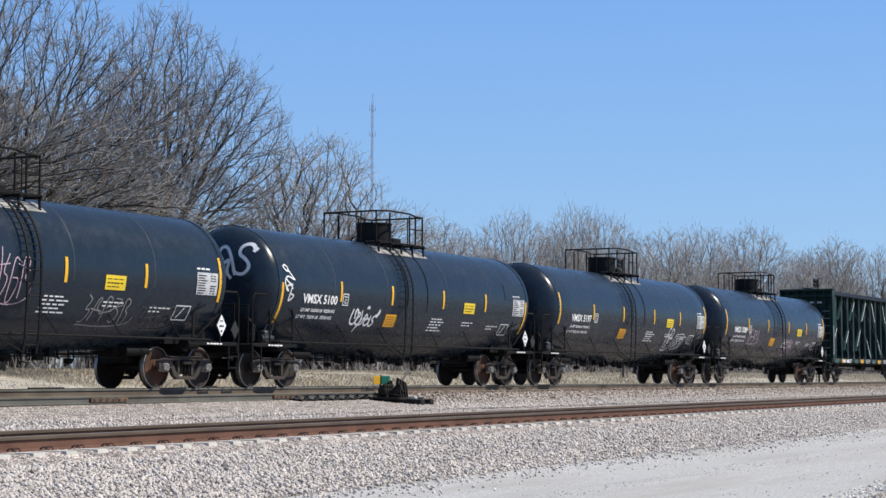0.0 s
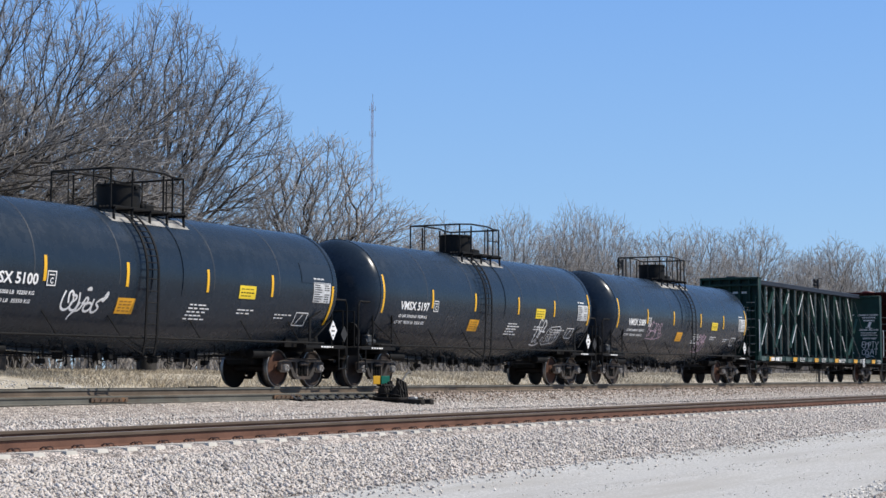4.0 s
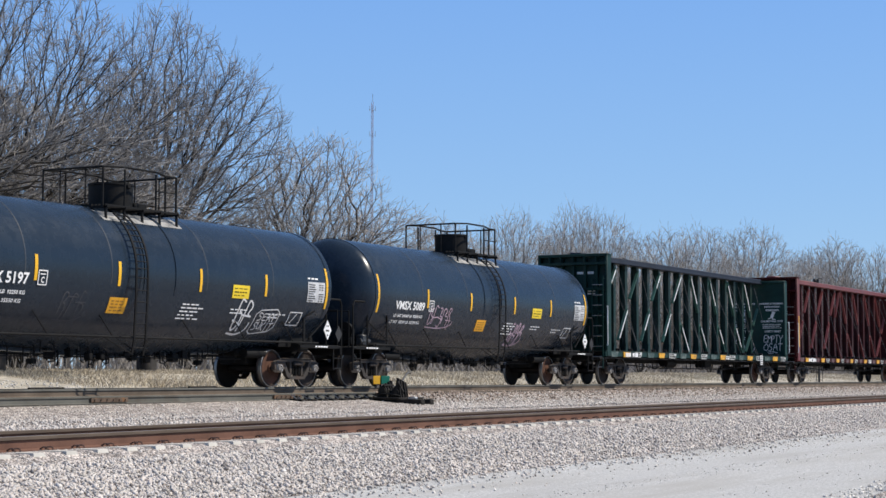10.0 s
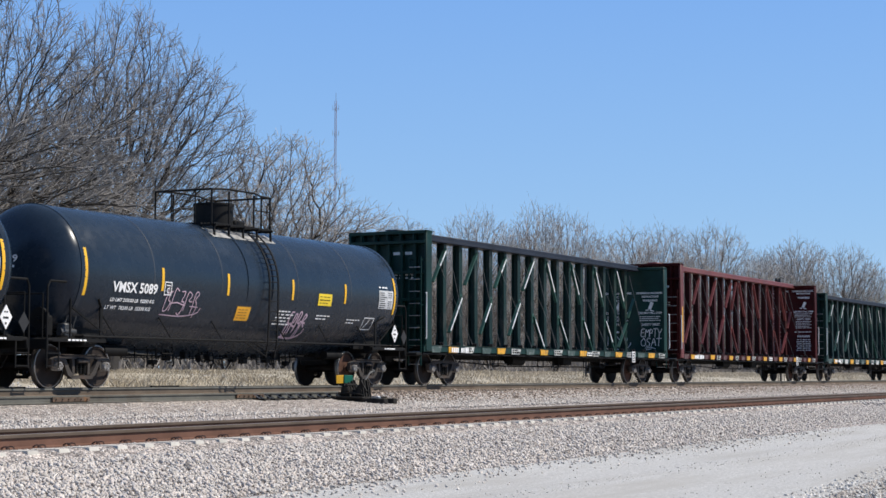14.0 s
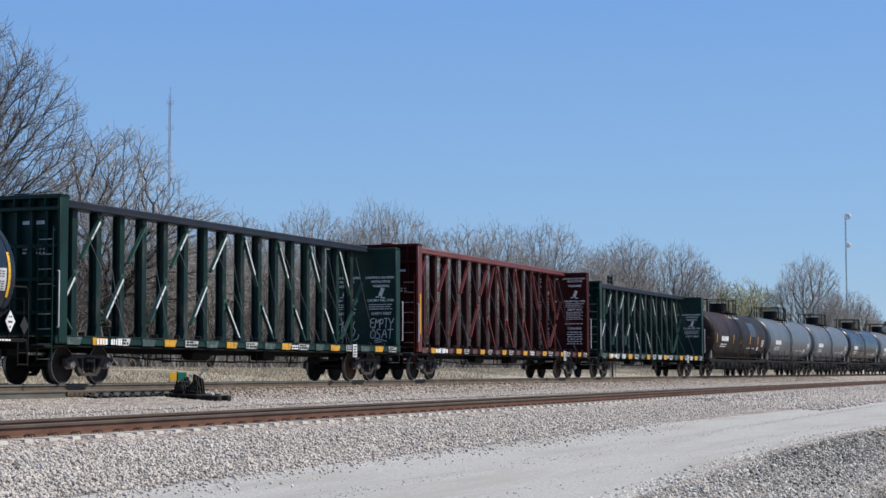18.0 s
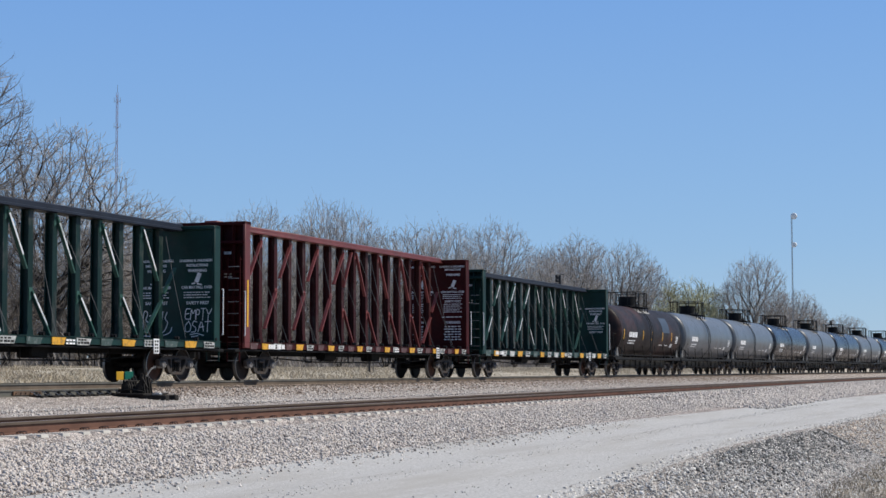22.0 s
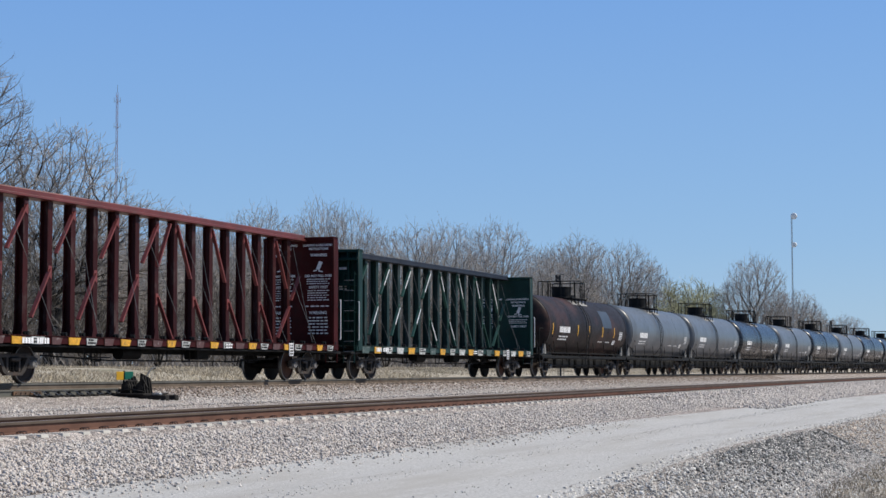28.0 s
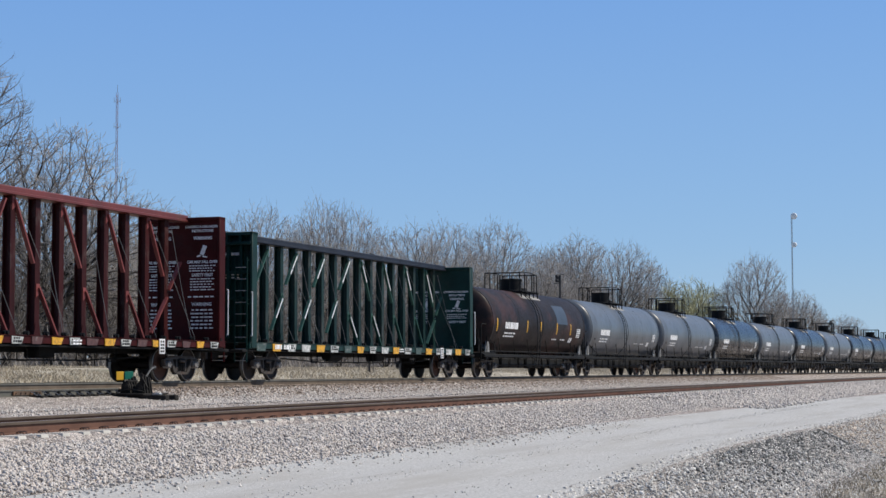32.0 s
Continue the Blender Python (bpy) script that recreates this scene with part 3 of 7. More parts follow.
GLYPH = {"E": [[(0.9, 1), (0.1, 0.95), (0, 0), (0.85, 0.05)], [(0.05, 0.5), (0.7, 0.55)]], "M": [[(0, 0), (0.1, 1), (0.5, 0.4), (0.9, 1), (1, 0)]],
         "P": [[(0.1, 0), (0.15, 1), (0.8, 0.9), (0.75, 0.5), (0.15, 0.45)]], "T": [[(0, 0.95), (1, 1)], [(0.5, 0.98), (0.45, 0)]],
         "Y": [[(0, 1), (0.45, 0.5), (1, 1)], [(0.45, 0.5), (0.4, -0.1)]], "O": [[(0.5, 1), (0, 0.6), (0.15, 0.05), (0.8, 0), (1, 0.55), (0.5, 1)]],
         "S": [[(0.95, 0.9), (0.3, 1), (0.1, 0.65), (0.8, 0.4), (0.7, 0.05), (0, 0)]], "A": [[(0, 0), (0.45, 1), (0.9, 0)], [(0.15, 0.4), (0.8, 0.42)]],
         "X": [[(0, 0), (0.9, 1)], [(0.05, 1), (0.95, 0)]], "U": [[(0, 1), (0.1, 0.1), (0.8, 0.05), (0.9, 1)]], "K": [[(0.05, 0), (0.1, 1)], [(0.85, 1), (0.1, 0.5), (0.9, 0)]], "I": [[(0.45, 0), (0.5, 1)]]}


def sprayed(word, x, h, w, tall, slant=0.12):
    """A hand-sprayed word as uneven rounded strokes."""
    k = w / len(word)
    rnd = random.Random(word)
    out = []
    for i, c in enumerate(word):
        lift, wide = rnd.uniform(-0.14, 0.10), rnd.uniform(0.85, 1.1)
        for line in GLYPH[c]:
            pts = [(x + k * (i + wide * (a + slant * b) + rnd.uniform(-0.05, 0.05)), h + tall * (b + lift + rnd.uniform(-0.06, 0.06))) for a, b in line]
            soft = [pts[0]]
            for p, q in zip(pts, pts[1:]):
                soft += [(0.8 * p[0] + 0.2 * q[0], 0.8 * p[1] + 0.2 * q[1]), (0.2 * p[0] + 0.8 * q[0], 0.2 * p[1] + 0.8 * q[1])]
            out.append(soft + [pts[-1]])
    return out


# ---------------------------------------------------------------- tank cars
TR, TZ, TL = 1.66, 2.80, 7.75


SLOPE = 0.42


def on_tank(r=TR, z=TZ, proud=0.012, slope=SLOPE, half=TL):
    """Flat (along, height) to the camera-side surface of a tank, a little proud; below the middle the shell slopes."""
    def fit(x, h):
        rr = r + proud
        c = h
        if h < z:
            s = slope * max(0.0, 1 - abs(x) / half) ** 0.6
            lo, hi = h, z
            for _ in range(24):
                c = (lo + hi) / 2
                if c - s * max(0.0, (z - c) / r) ** 1.5 < h:
                    lo = c
                else:
                    hi = c
        k = max(-0.98, min(0.98, (c - z) / rr))
        return (x, -rr * math.sqrt(1 - k * k), h)
    return fit


def subdiv_strip(fit, x0, x1, h0, h1, n=8):
    m = M()
    for i in range(n + 1):
        h = h0 + (h1 - h0) * i / n
        m.v += [fit(x0, h), fit(x1, h)]
    for i in range(n):
        m.f.append([2 * i, 2 * i + 1, 2 * i + 3, 2 * i + 2])
        m.mi.append(0)
    return m


def tank_shell(r, z, half, head=0.72, n=64, slope=0.0):
    m = M()
    prof = []
    for i in range(11):
        a = math.pi / 2 * i / 10
        prof.append((-half - head * math.cos(a), max(0.002, r * math.sin(a))))
    for i in range(1, 13):
        prof.append((-half + 2 * half * i / 12.0, r))
    for i in range(1, 11):
        a = math.pi / 2 * i / 10
        prof.append((half + head * math.sin(a), max(0.002, r * math.cos(a))))
    m.lathe(prof, n, "x", (0, 0, z))
    # the bottom slopes down to the outlet in the middle
    if slope:
        m.v = [(x, y, c - slope * max(0.0, 1 - abs(x) / half) ** 0.6 * max(0.0, (z - c) / r) ** 1.5) for x, y, c in m.v]
    return m


def ring_mesh(x, r, z, w=0.10, t=0.012):
    return M().lathe([(x - w / 2, r - 0.01), (x - w / 2, r + t), (x + w / 2, r + t), (x + w / 2, r - 0.01)], 64, "x", (0, 0, z))


def build_tank_car(name, label, paint, r=TR, z=TZ, half=TL, truck=6.98, couple=9.05, group="tank cars of the train", rails=True):
    car = thing(name, label, "tank car", group)
    top = z + r
    part("tank", tank_shell(r, z, half, 0.72 if paint is BLACK_PAINT else 0.5, slope=SLOPE if paint is BLACK_PAINT else 0.0), paint, car, smooth=35)
    black = paint is BLACK_PAINT
    for x in ((-4.9, -1.9, 1.9, 4.9) if black else (-3.9, 3.9)):
        part("weld_seam", ring_mesh(x, r, z, 0.035, 0.004), SEAM if paint is BLACK_PAINT else paint, car)
    for x in ((-0.62, 0.62) if black else (0.1,)):
        part("centre_band", ring_mesh(x, r, z, 0.12, 0.02 if black else 0.008), paint if black else BLACK_STEEL, car)
    for s in (-1, 1):
        part("end_band", ring_mesh(s * (half - 0.05), r, z, 0.16, 0.012), paint, car)
    # manway housing and fittings
    m = M()
    m.lathe([(top - 0.12, 0.66), (top + 0.06, 0.66), (top + 0.08, 0.56), (top + 0.60, 0.56), (top + 0.61, 0.585), (top + 0.66, 0.585), (top + 0.68, 0.0)], 28, "z")
    m.box((0.0, -0.57, top + 0.58), (0.12, 0.06, 0.1), 0.01)
    m.box((0.52, -0.42, top + 0.10), (0.5, 0.3, 0.22), 0.04)
    part("manway_housing", m, BLACK_STEEL, car)
    # platform round it
    m = M()
    for sy in (-1, 1):
        for k in range(5):
            m.box((0, sy * (0.58 + 0.11 * k), top - 0.02 + 0.0 * k), (2.9, 0.035, 0.05))
        for x in (-1.4, -0.7, 0, 0.7, 1.4):
            m.box((x, sy * 0.80, top - 0.06), (0.05, 0.56, 0.06))
            m.bar((x, sy * 1.0, top - 0.06), (x, sy * 1.02, z + math.sqrt(max(0, r * r - 1.02 ** 2)) - 0.02), 0.05, 0.05)
    for k in range(5):
        for sx in (-1, 1):
            m.box((sx * (0.85 + 0.13 * k), 0, top + 0.0), (0.035, 1.1, 0.05))
    part("platform", m, BLACK_STEEL, car)
    # pale scuffed tread on the shell under the platform
    m = M()
    for sy in (-1, 1):
        mm = []
        for i in range(7):
            a = radians(25 + 16 * i / 6)
            mm += [(-1.55, sy * (r + 0.006) * math.sin(a), z + (r + 0.006) * math.cos(a)), (1.55, sy * (r + 0.006) * math.sin(a), z + (r + 0.006) * math.cos(a))]
        m.add(mm, [[2 * i, 2 * i + 1, 2 * i + 3, 2 * i + 2] for i in range(6)])
    part("tread_patch", m, TREAD_PAINT, car, "pale anti-slip patch")
    # railings
    if rails:
        for sy in (-1, 1):
            y = sy * 0.95
            for x in (-1.45, -0.62, 0.62, 1.0, 1.45):
                part("railing_post", M().cyl((x, y, top - 0.10), (x, y, top + 0.92), 0.028, 6), BLACK_STEEL, car)
            m = M()
            m.tube([(-1.45, y, top + 0.92), (-0.62, y, top + 0.98), (0.62, y, top + 0.98), (1.0, y, top + 0.92), (1.45, y, top + 0.92)], 0.028)
            part("railing", m, BLACK_STEEL, car)
            part("railing", M().tube([(0.62, y, top + 0.5), (1.45, y, top + 0.5)], 0.018), BLACK_STEEL, car)
        for sx in (-1, 1):
            part("railing", M().tube([(sx * 1.45, -0.95, top + 0.92), (sx * 1.45, 0.95, top + 0.92)], 0.028), BLACK_STEEL, car)
            for y in (-0.4, 0.4):
                part("railing_post", M().cyl((sx * 1.45, y, top), (sx * 1.45, y, top + 0.92), 0.02, 6), BLACK_STEEL, car)
    # ladders down both sides
    LX = -1.1
    for sy in (-1, 1):
        m = M()
        arc = []
        for i in range(11):
            a = radians(36 + 54 * i / 10)
            arc.append((sy * (r + 0.14) * math.sin(a), z + (r + 0.14) * math.cos(a)))
        arc += [(sy * (r + 0.14), z - 0.6), (sy * (r + 0.10), 1.15), (sy * (r + 0.02), 0.78 if black else 0.55)]
        for x in (LX - 0.22, LX + 0.22):
            for (y0, z0), (y1, z1) in zip(arc, arc[1:]):
                m.bar((x, y0, z0), (x, y1, z1), 0.03, 0.06, (1, 0, 0))
        for (y0, z0), (y1, z1) in zip(arc, arc[1:]):
            n = max(1, round(math.hypot(y1 - y0, z1 - z0) / 0.3))
            for k in range(n):
                t = (k + 0.5) / n
                m.cyl((LX - 0.22, y0 + (y1 - y0) * t, z0 + (z1 - z0) * t), (LX + 0.22, y0 + (y1 - y0) * t, z0 + (z1 - z0) * t), 0.014, 5)
        m.bar((LX - 0.95, sy * 1.46, 1.2), (LX - 0.2, sy * (r + 0.04), 0.80), 0.03, 0.03)
        m.bar((LX - 0.55, sy * 1.46, 1.2), (LX - 0.15, sy * (r + 0.04), 0.90), 0.025, 0.025)
        part("ladder", m, BLACK_STEEL, car)
        # long side pipe with its brackets
        m = M()
        m.tube([(-half + 0.3, sy * 1.46, 1.22), (half - 0.3, sy * 1.46, 1.22)], 0.028, 8)
        for x in (-6.2, -3.9, -1.6, 1.6, 3.9, 6.2):
            m.bar((x, sy * 1.46, 1.22), (x - 0.5, sy * math.sqrt(r * r - (1.85 - z) ** 2), 1.85), 0.025, 0.025)
        part("side_pipe", m, BLACK_STEEL, car)
    # ends
    for s in (-1, 1):
        part("draft_sill", M().box((s * (half + 0.15), 0, 1.0), (2.6, 0.62, 0.42), 0.03), BLACK_STEEL, car)
        part("crossover_platform", M().box((s * (half + 0.72), 0, 1.12), (0.5, 2.9, 0.08), 0.02), BLACK_STEEL, car)
        part("end_beam", M().box((s * (half + 0.95), 0, 1.02), (0.08, 2.9, 0.26), 0.02), BLACK_STEEL, car)
        m = M()
        m.box((s * (truck - 1.55), 0, 1.0), (1.3, 1.1, 0.34), 0.05)
        m.box((s * (truck - 1.3), 0, 0.74), (0.7, 0.9, 0.30), 0.05)
        m.cyl((s * (truck - 2.1), -0.7, 0.9), (s * (truck - 1.2), -0.7, 0.9), 0.13, 10)
        part("brake_rigging", m, BLACK_STEEL, car)
        part("body_bolster", M().box((s * truck, 0, 1.12), (0.5, 2.6, 0.30), 0.04), BLACK_STEEL, car)
        for sy in (-1, 1):
            part("saddle_plate", M().prism([(s * (truck - 0.9), 1.1), (s * (truck + 0.9), 1.1), (s * (truck + 0.7), 1.75), (s * (truck - 0.7), 1.75)], sy * 0.95, sy * 1.03), BLACK_STEEL, car)
            part("side_sill", M().box((s * (half - 0.2), sy * 1.42, 1.12), (2.0, 0.07, 0.10), 0.01), BLACK_STEEL, car)
        part("coupler", coupler_mesh(s, half + 0.4, couple - 0.1), CAST, car)
        for sy in (-1, 1):
            m = M()
            x0, x1 = s * (half + 0.98), s * (half - 0.35)
            y = sy * 1.44
            m.tube([(x0, y, 0.45), (x0, y, 2.35), (s * (half + 0.9), y, 2.5), (s * (half + 0.25), y, 2.5), (s * (half + 0.15), y, 2.35), (s * (half + 0.15), y, 1.1)], 0.028)
            m.bar((s * (half + 0.1), y, 1.9), (s * (half - 0.9), sy * (r - 0.12), 1.35), 0.03, 0.03)
            m.bar((s * (half - 1.0), y, 1.15), (s * (half - 1.0), y, 1.95), 0.09, 0.03, (0, 1, 0))
            m.bar((s * (half - 1.0), y, 1.93), (s * (half - 0.7), sy * (r - 0.06), 2.12), 0.05, 0.03)
            for k in range(2):
                m.bar((s * (half + 0.55), y, 0.5 + 0.3 * k), (x0, y, 0.5 + 0.3 * k), 0.03, 0.03)
            m.bar((s * (half + 0.55), y, 0.45), (s * (half + 0.55), y, 1.1), 0.03, 0.03)
            part("end_handrail", m, BLACK_STEEL, car)
        m = M()
        m.tube([(s * (half + 0.98), -1.3, 1.1), (s * (half + 0.98), -1.3, 2.2), (s * (half + 0.98), 1.3, 2.2), (s * (half + 0.98), 1.3, 1.1)], 0.02)
        part("end_railing", m, BLACK_STEEL, car)
    # hand brake, valves and pipes on the end platform
    m = M()
    bx = -(half + 0.62)
    m.box((bx, -1.05, 1.45), (0.26, 0.34, 0.5), 0.04)
    m.cyl((bx - 0.2, -1.05, 1.62), (bx - 0.12, -1.05, 1.62), 0.27, 16)
    m.cyl((bx - 0.28, -1.05, 1.62), (bx - 0.12, -1.05, 1.62), 0.05, 8)
    part("hand_brake", m, BLACK_STEEL, car)
    m = M()
    m.box((bx + 0.55, -1.2, 1.36), (0.34, 0.24, 0.34), 0.04)
    m.cyl((bx + 0.3, -1.25, 1.32), (bx + 0.85, -1.25, 1.32), 0.09, 10)
    m.tube([(bx + 0.8, -1.2, 1.3), (bx + 0.9, -1.25, 1.7), (bx + 0.6, -1.25, 1.75), (bx + 0.55, -1.2, 1.5)], 0.025, 6)
    part("brake_valve", m, VALVE, car, "grey brake valve")
    # brake gear and outlets underneath
    m = M()
    m.box((-0.3, 0, 1.22), (1.1, 0.8, 0.3), 0.05)
    m.cyl((0, 0, 1.3), (0, 0, 0.78), 0.16, 12)
    for x in (-1.3, 1.5):
        m.cyl((x, 0.2, 1.3), (x, 0.2, 0.85), 0.06, 8)
    m.tube([(-5.6, -0.35, 1.0), (-3.5, -0.5, 0.95), (3.2, -0.5, 0.95), (5.6, -0.35, 0.95)], 0.025)
    m.tube([(-5.6, 0.45, 0.85), (5.6, 0.45, 0.85)], 0.02)
    for k in range(13):
        x = -4.8 + 0.8 * k
        m.bar((x, -0.5, 0.95), (x, -0.3, 1.32), 0.03, 0.03)
    for x in (-3.4, 3.1):
        m.tube([(x, -0.8, 1.25), (x, -0.8, 0.85), (x + 0.45, -0.8, 0.85), (x + 0.45, -0.8, 1.25)], 0.015)
    rb = random.Random(17)
    low = 0.24 if black else 0.0
    for k in range(26):
        x = (-3.4 + 0.26 * k if black else -5.2 + 0.4 * k) + rb.uniform(-0.12, 0.12)
        y = -rb.uniform(0.2 if black else 0.5, 0.7 if black else 1.0)
        zb = rb.uniform(0.78, 1.02) - low
        m.tube([(x, y, 1.3), (x + rb.uniform(-0.05, 0.05), y, zb), (x + rb.uniform(-0.2, 0.2), y, zb - 0.03)], rb.uniform(0.012, 0.028), 5)
        if k % 2:
            m.box((x, y, zb + 0.08), (rb.uniform(0.10, 0.26) if black else rb.uniform(0.15, 0.42), 0.2, rb.uniform(0.08, 0.24)), 0.02)
    m.box((0, -0.3, 1.16), (10.6, 0.25, 0.16), 0.02)
    for zz, y in ((0.80, -0.45), (0.74, -0.6), (0.80, 0.6)) if black else ((1.0, -0.75), (0.90, -0.95), (0.98, 0.8)):
        m.tube([(-4.9, y, zz), (4.9, y, zz)], 0.016, 5)
    for k in range(20):
        x = -4.8 + 0.5 * k + rb.uniform(-0.1, 0.1)
        m.bar((x, -0.55 if black else -0.9, 1.25), (x, -0.55 if black else -0.9, 0.84 - 0.06 * (k % 3) - 0.6 * low), 0.03, 0.02)
    if not black:
        m.tube([(-5.4, -0.85, 1.06), (-2.0, -0.9, 1.02), (2.4, -0.9, 1.05), (5.4, -0.85, 1.06)], 0.03)
    m.cyl((-2.6, -0.1, 1.0), (-1.9, -0.1, 1.0), 0.15, 12)
    m.box((2.4, 0.1, 1.05), (0.7, 0.4, 0.3), 0.05)
    part("brake_gear", m, BLACK_STEEL, car)
    if paint is not BLACK_PAINT:
        # black sill and boxes added to fill the dark shade under the tank
        part("centre_sill", M().box((0, 0, 0.80), (2 * half - 0.4, 0.56, 0.44), 0.03), BLACK_STEEL, car)
        m = M()
        for k in range(9):
            x = -5.4 + 1.35 * k
            m.box((x, -0.75, 0.66), (0.8 + 0.3 * (k % 3), 0.5, 0.50), 0.05)
            m.bar((x + 0.5, -1.1, 0.95), (x + 0.5, -1.1, 0.5), 0.04, 0.04)
        m.tube([(-6.0, -1.1, 0.55), (6.0, -1.1, 0.55)], 0.03, 5)
        part("brake_rodding", m, BLACK_STEEL, car)
        for sy in (-1, 1):
            part("running_board", M().box((0, sy * 1.42, 1.0), (2 * half + 1.4, 0.22, 0.16), 0.02), BLACK_STEEL, car)
            for s in (-1, 1):
                # pale gusset between the sill and the tank's end
                part("saddle_gusset", M().prism([(s * (half - 0.35), 1.08), (s * (half + 0.35), 1.08), (s * (half + 0.28), 1.4), (s * (half + 0.05), 1.9), (s * (half - 0.05), 1.9)], sy * 1.38, sy * 1.44),
                     GUSSET, car, "dusty grey saddle gusset")
    add_trucks(car, truck)
    return car


VALVE = mat("grimy_grey_valve_iron", (0.026, 0.028, 0.03), 0.5, vary=0.4, big=5, bump=0.003, stain=(0.12, 0.12, 0.12), stain_amt=0.3, stain_scale=7)
GUSSET = mat("dusty_grey_gusset", (0.24, 0.24, 0.235), 0.7, vary=0.35, big=3, bump=0.002, stain=(0.05, 0.05, 0.05), stain_amt=0.4, stain_scale=3)
TREAD_PAINT = mat("pale_anti_slip_paint", (0.34, 0.33, 0.31), 0.8, vary=0.3, big=2, bump=0.002, stain=(0.08, 0.08, 0.085), stain_amt=0.4, stain_scale=1.5)
TEXT_PLACE = on_tank()


def on_head(y, h):
    k = min(0.98, math.hypot(y, h - TZ) / TR)
    return (-TL - 0.72 * math.sqrt(1 - k * k) - 0.012, -y, h)


def mark_black_tank(car, number, seed, tag, dx=0.0, drop=0.0):
    """Reflective strips, stencils, placards and tags on a black car of the four."""
    fit = TEXT_PLACE
    for x in (-4.55, -1.62, 1.62, 4.55):
        part("reflective_strip", subdiv_strip(fit, x - 0.05, x + 0.05, 2.43, 3.02), YELLOW, car, "yellow reflective strip")
    for x in (-7.6, 7.6):
        part("reflective_strip", subdiv_strip(fit, x - 0.05, x + 0.05, 2.2 - drop, 3.35 - 1.1 * drop, 12), YELLOW, car, "yellow reflective strip")
    if number:
        part("lettering", lettered([(number, 0.35, -6.56, 2.34, 1.8)], WHITE, on_tank(proud=0.02)), None, car, "white stencilled lettering")
    part("weight_stencil", lettered([("LD LMT 205000 LB  92250 KG", 0.12, -6.55, 2.10, 1.75)], WHITE, on_tank(proud=0.02), "weight_stencil"), None, car, "white weight stencils")
    part("weight_stencil", lettered([("LT WT  78200 LB  35550 KG", 0.12, -6.66, 1.91, 1.8)], WHITE, on_tank(proud=0.02), "weight_stencil"), None, car, "white weight stencils")
    box = stroke_mesh([[(-4.46, 2.34), (-4.18, 2.34), (-4.18, 2.66), (-4.46, 2.66), (-4.46, 2.34)], [(-4.40, 2.58), (-4.24, 2.58)]], 0.026, on_tank(proud=0.02), WHITE, "stencil_box")
    part("stencil_box", box, None, car)
    part("box_letter", lettered([("C", 0.19, -4.37, 2.385, 0.11)], WHITE, on_tank(proud=0.02), "box_letter"), None, car)
    part("yellow_sign", subdiv_strip(fit, 3.03, 3.78, 2.33, 2.68), SIGN_YELLOW, car, "yellow emergency notice")
    part("sign_print", bars_mesh([(3.1, 2.58, 0.6, 0.018, 3), (3.1, 2.48, 0.6, 0.03, 5), (3.1, 2.40, 0.5, 0.018, 3)], on_tank(proud=0.017), BLACK_STEEL, seed=seed), None, car)
    part("orange_placard", subdiv_strip(fit, -1.86 + dx, -1.2 + dx, 1.78, 2.16), ORANGE, car, "orange placard")
    part("sign_print", bars_mesh([(-1.78 + dx, 1.84 + 0.075 * k, 0.48, 0.022, 3) for k in range(4)], on_tank(proud=0.017), BRONZE, seed=seed), None, car)
    # data block
    panel = part("data_panel", subdiv_strip(fit, 6.6, 7.48, 2.36, 2.93, 10), PANEL_WHITE, car, "worn white data panel")
    rows = [(6.64, 2.39 + 0.064 * k, 0.40 + 0.04 * (k % 3), 0.024, 1) for k in range(8)] + [(7.16, 2.39 + 0.064 * k, 0.26, 0.024, 2) for k in range(8) if k != 4]
    part("panel_print", bars_mesh(rows, on_tank(proud=0.018), BLACK_STEEL, seed=seed + 5), None, panel)
    part("panel_heading", bars_mesh([(6.6, 3.0, 0.55, 0.045, 3)], fit, WHITE, seed=seed), None, car)
    rows = [(1.0 - 0.03 * (4 - k), 1.72 + 0.09 * k, 0.95 - 0.12 * ((k * 2) % 3), 0.034, 4) for k in range(5)] + [(3.1, 2.02, 0.8, 0.032, 4), (3.1, 1.93, 0.6, 0.032, 3), (4.9, 1.95, 0.85, 0.032, 5), (4.9, 1.86, 0.5, 0.032, 3)]
    part("small_print", bars_mesh(rows, fit, WHITE, seed=seed + 9), None, car, "white stencilled small print")
    st = [[(5.95, 1.70), (6.55, 1.70), (6.55, 2.05), (5.95, 2.05), (5.95, 1.70)], [(6.1, 1.76), (6.3, 2.0)]]
    part("stencil_box", stroke_mesh(st, 0.03, fit, WHITE, "stencil_box"), None, car)
    # diamond placard at the car's end
    m = M()
    for x in (7.9,):
        m.add([(x - 0.2, -1.5, 1.6), (x, -1.5, 1.32), (x + 0.2, -1.5, 1.6), (x, -1.5, 1.88)], [[0, 1, 2, 3]])
    m.v = m.v + [(a, b + 0.02, c) for a, b, c in m.v]
    m.f += [[7, 6, 5, 4], [0, 4, 5, 1], [1, 5, 6, 2], [2, 6, 7, 3], [3, 7, 4, 0]]
    m.mi += [0] * 5
    placard = part("hazard_placard", m, WHITE, car, "white diamond placard")
    part("placard_print", bars_mesh([(7.83, 1.70, 0.14, 0.035, 2), (7.80, 1.56, 0.20, 0.05, 3), (7.86, 1.43, 0.08, 0.05, 1)], lambda x, h: (x, -1.505, h), DARK_SIGN, seed=seed), None, placard)
    part("end_stencil", bars_mesh([(7.3, 1.10, 0.7, 0.04, 5), (-8.0, 1.10, 0.7, 0.04, 5)], lambda x, h: (x, -1.475, h), WHITE, seed=seed), None, car)
    m = M()
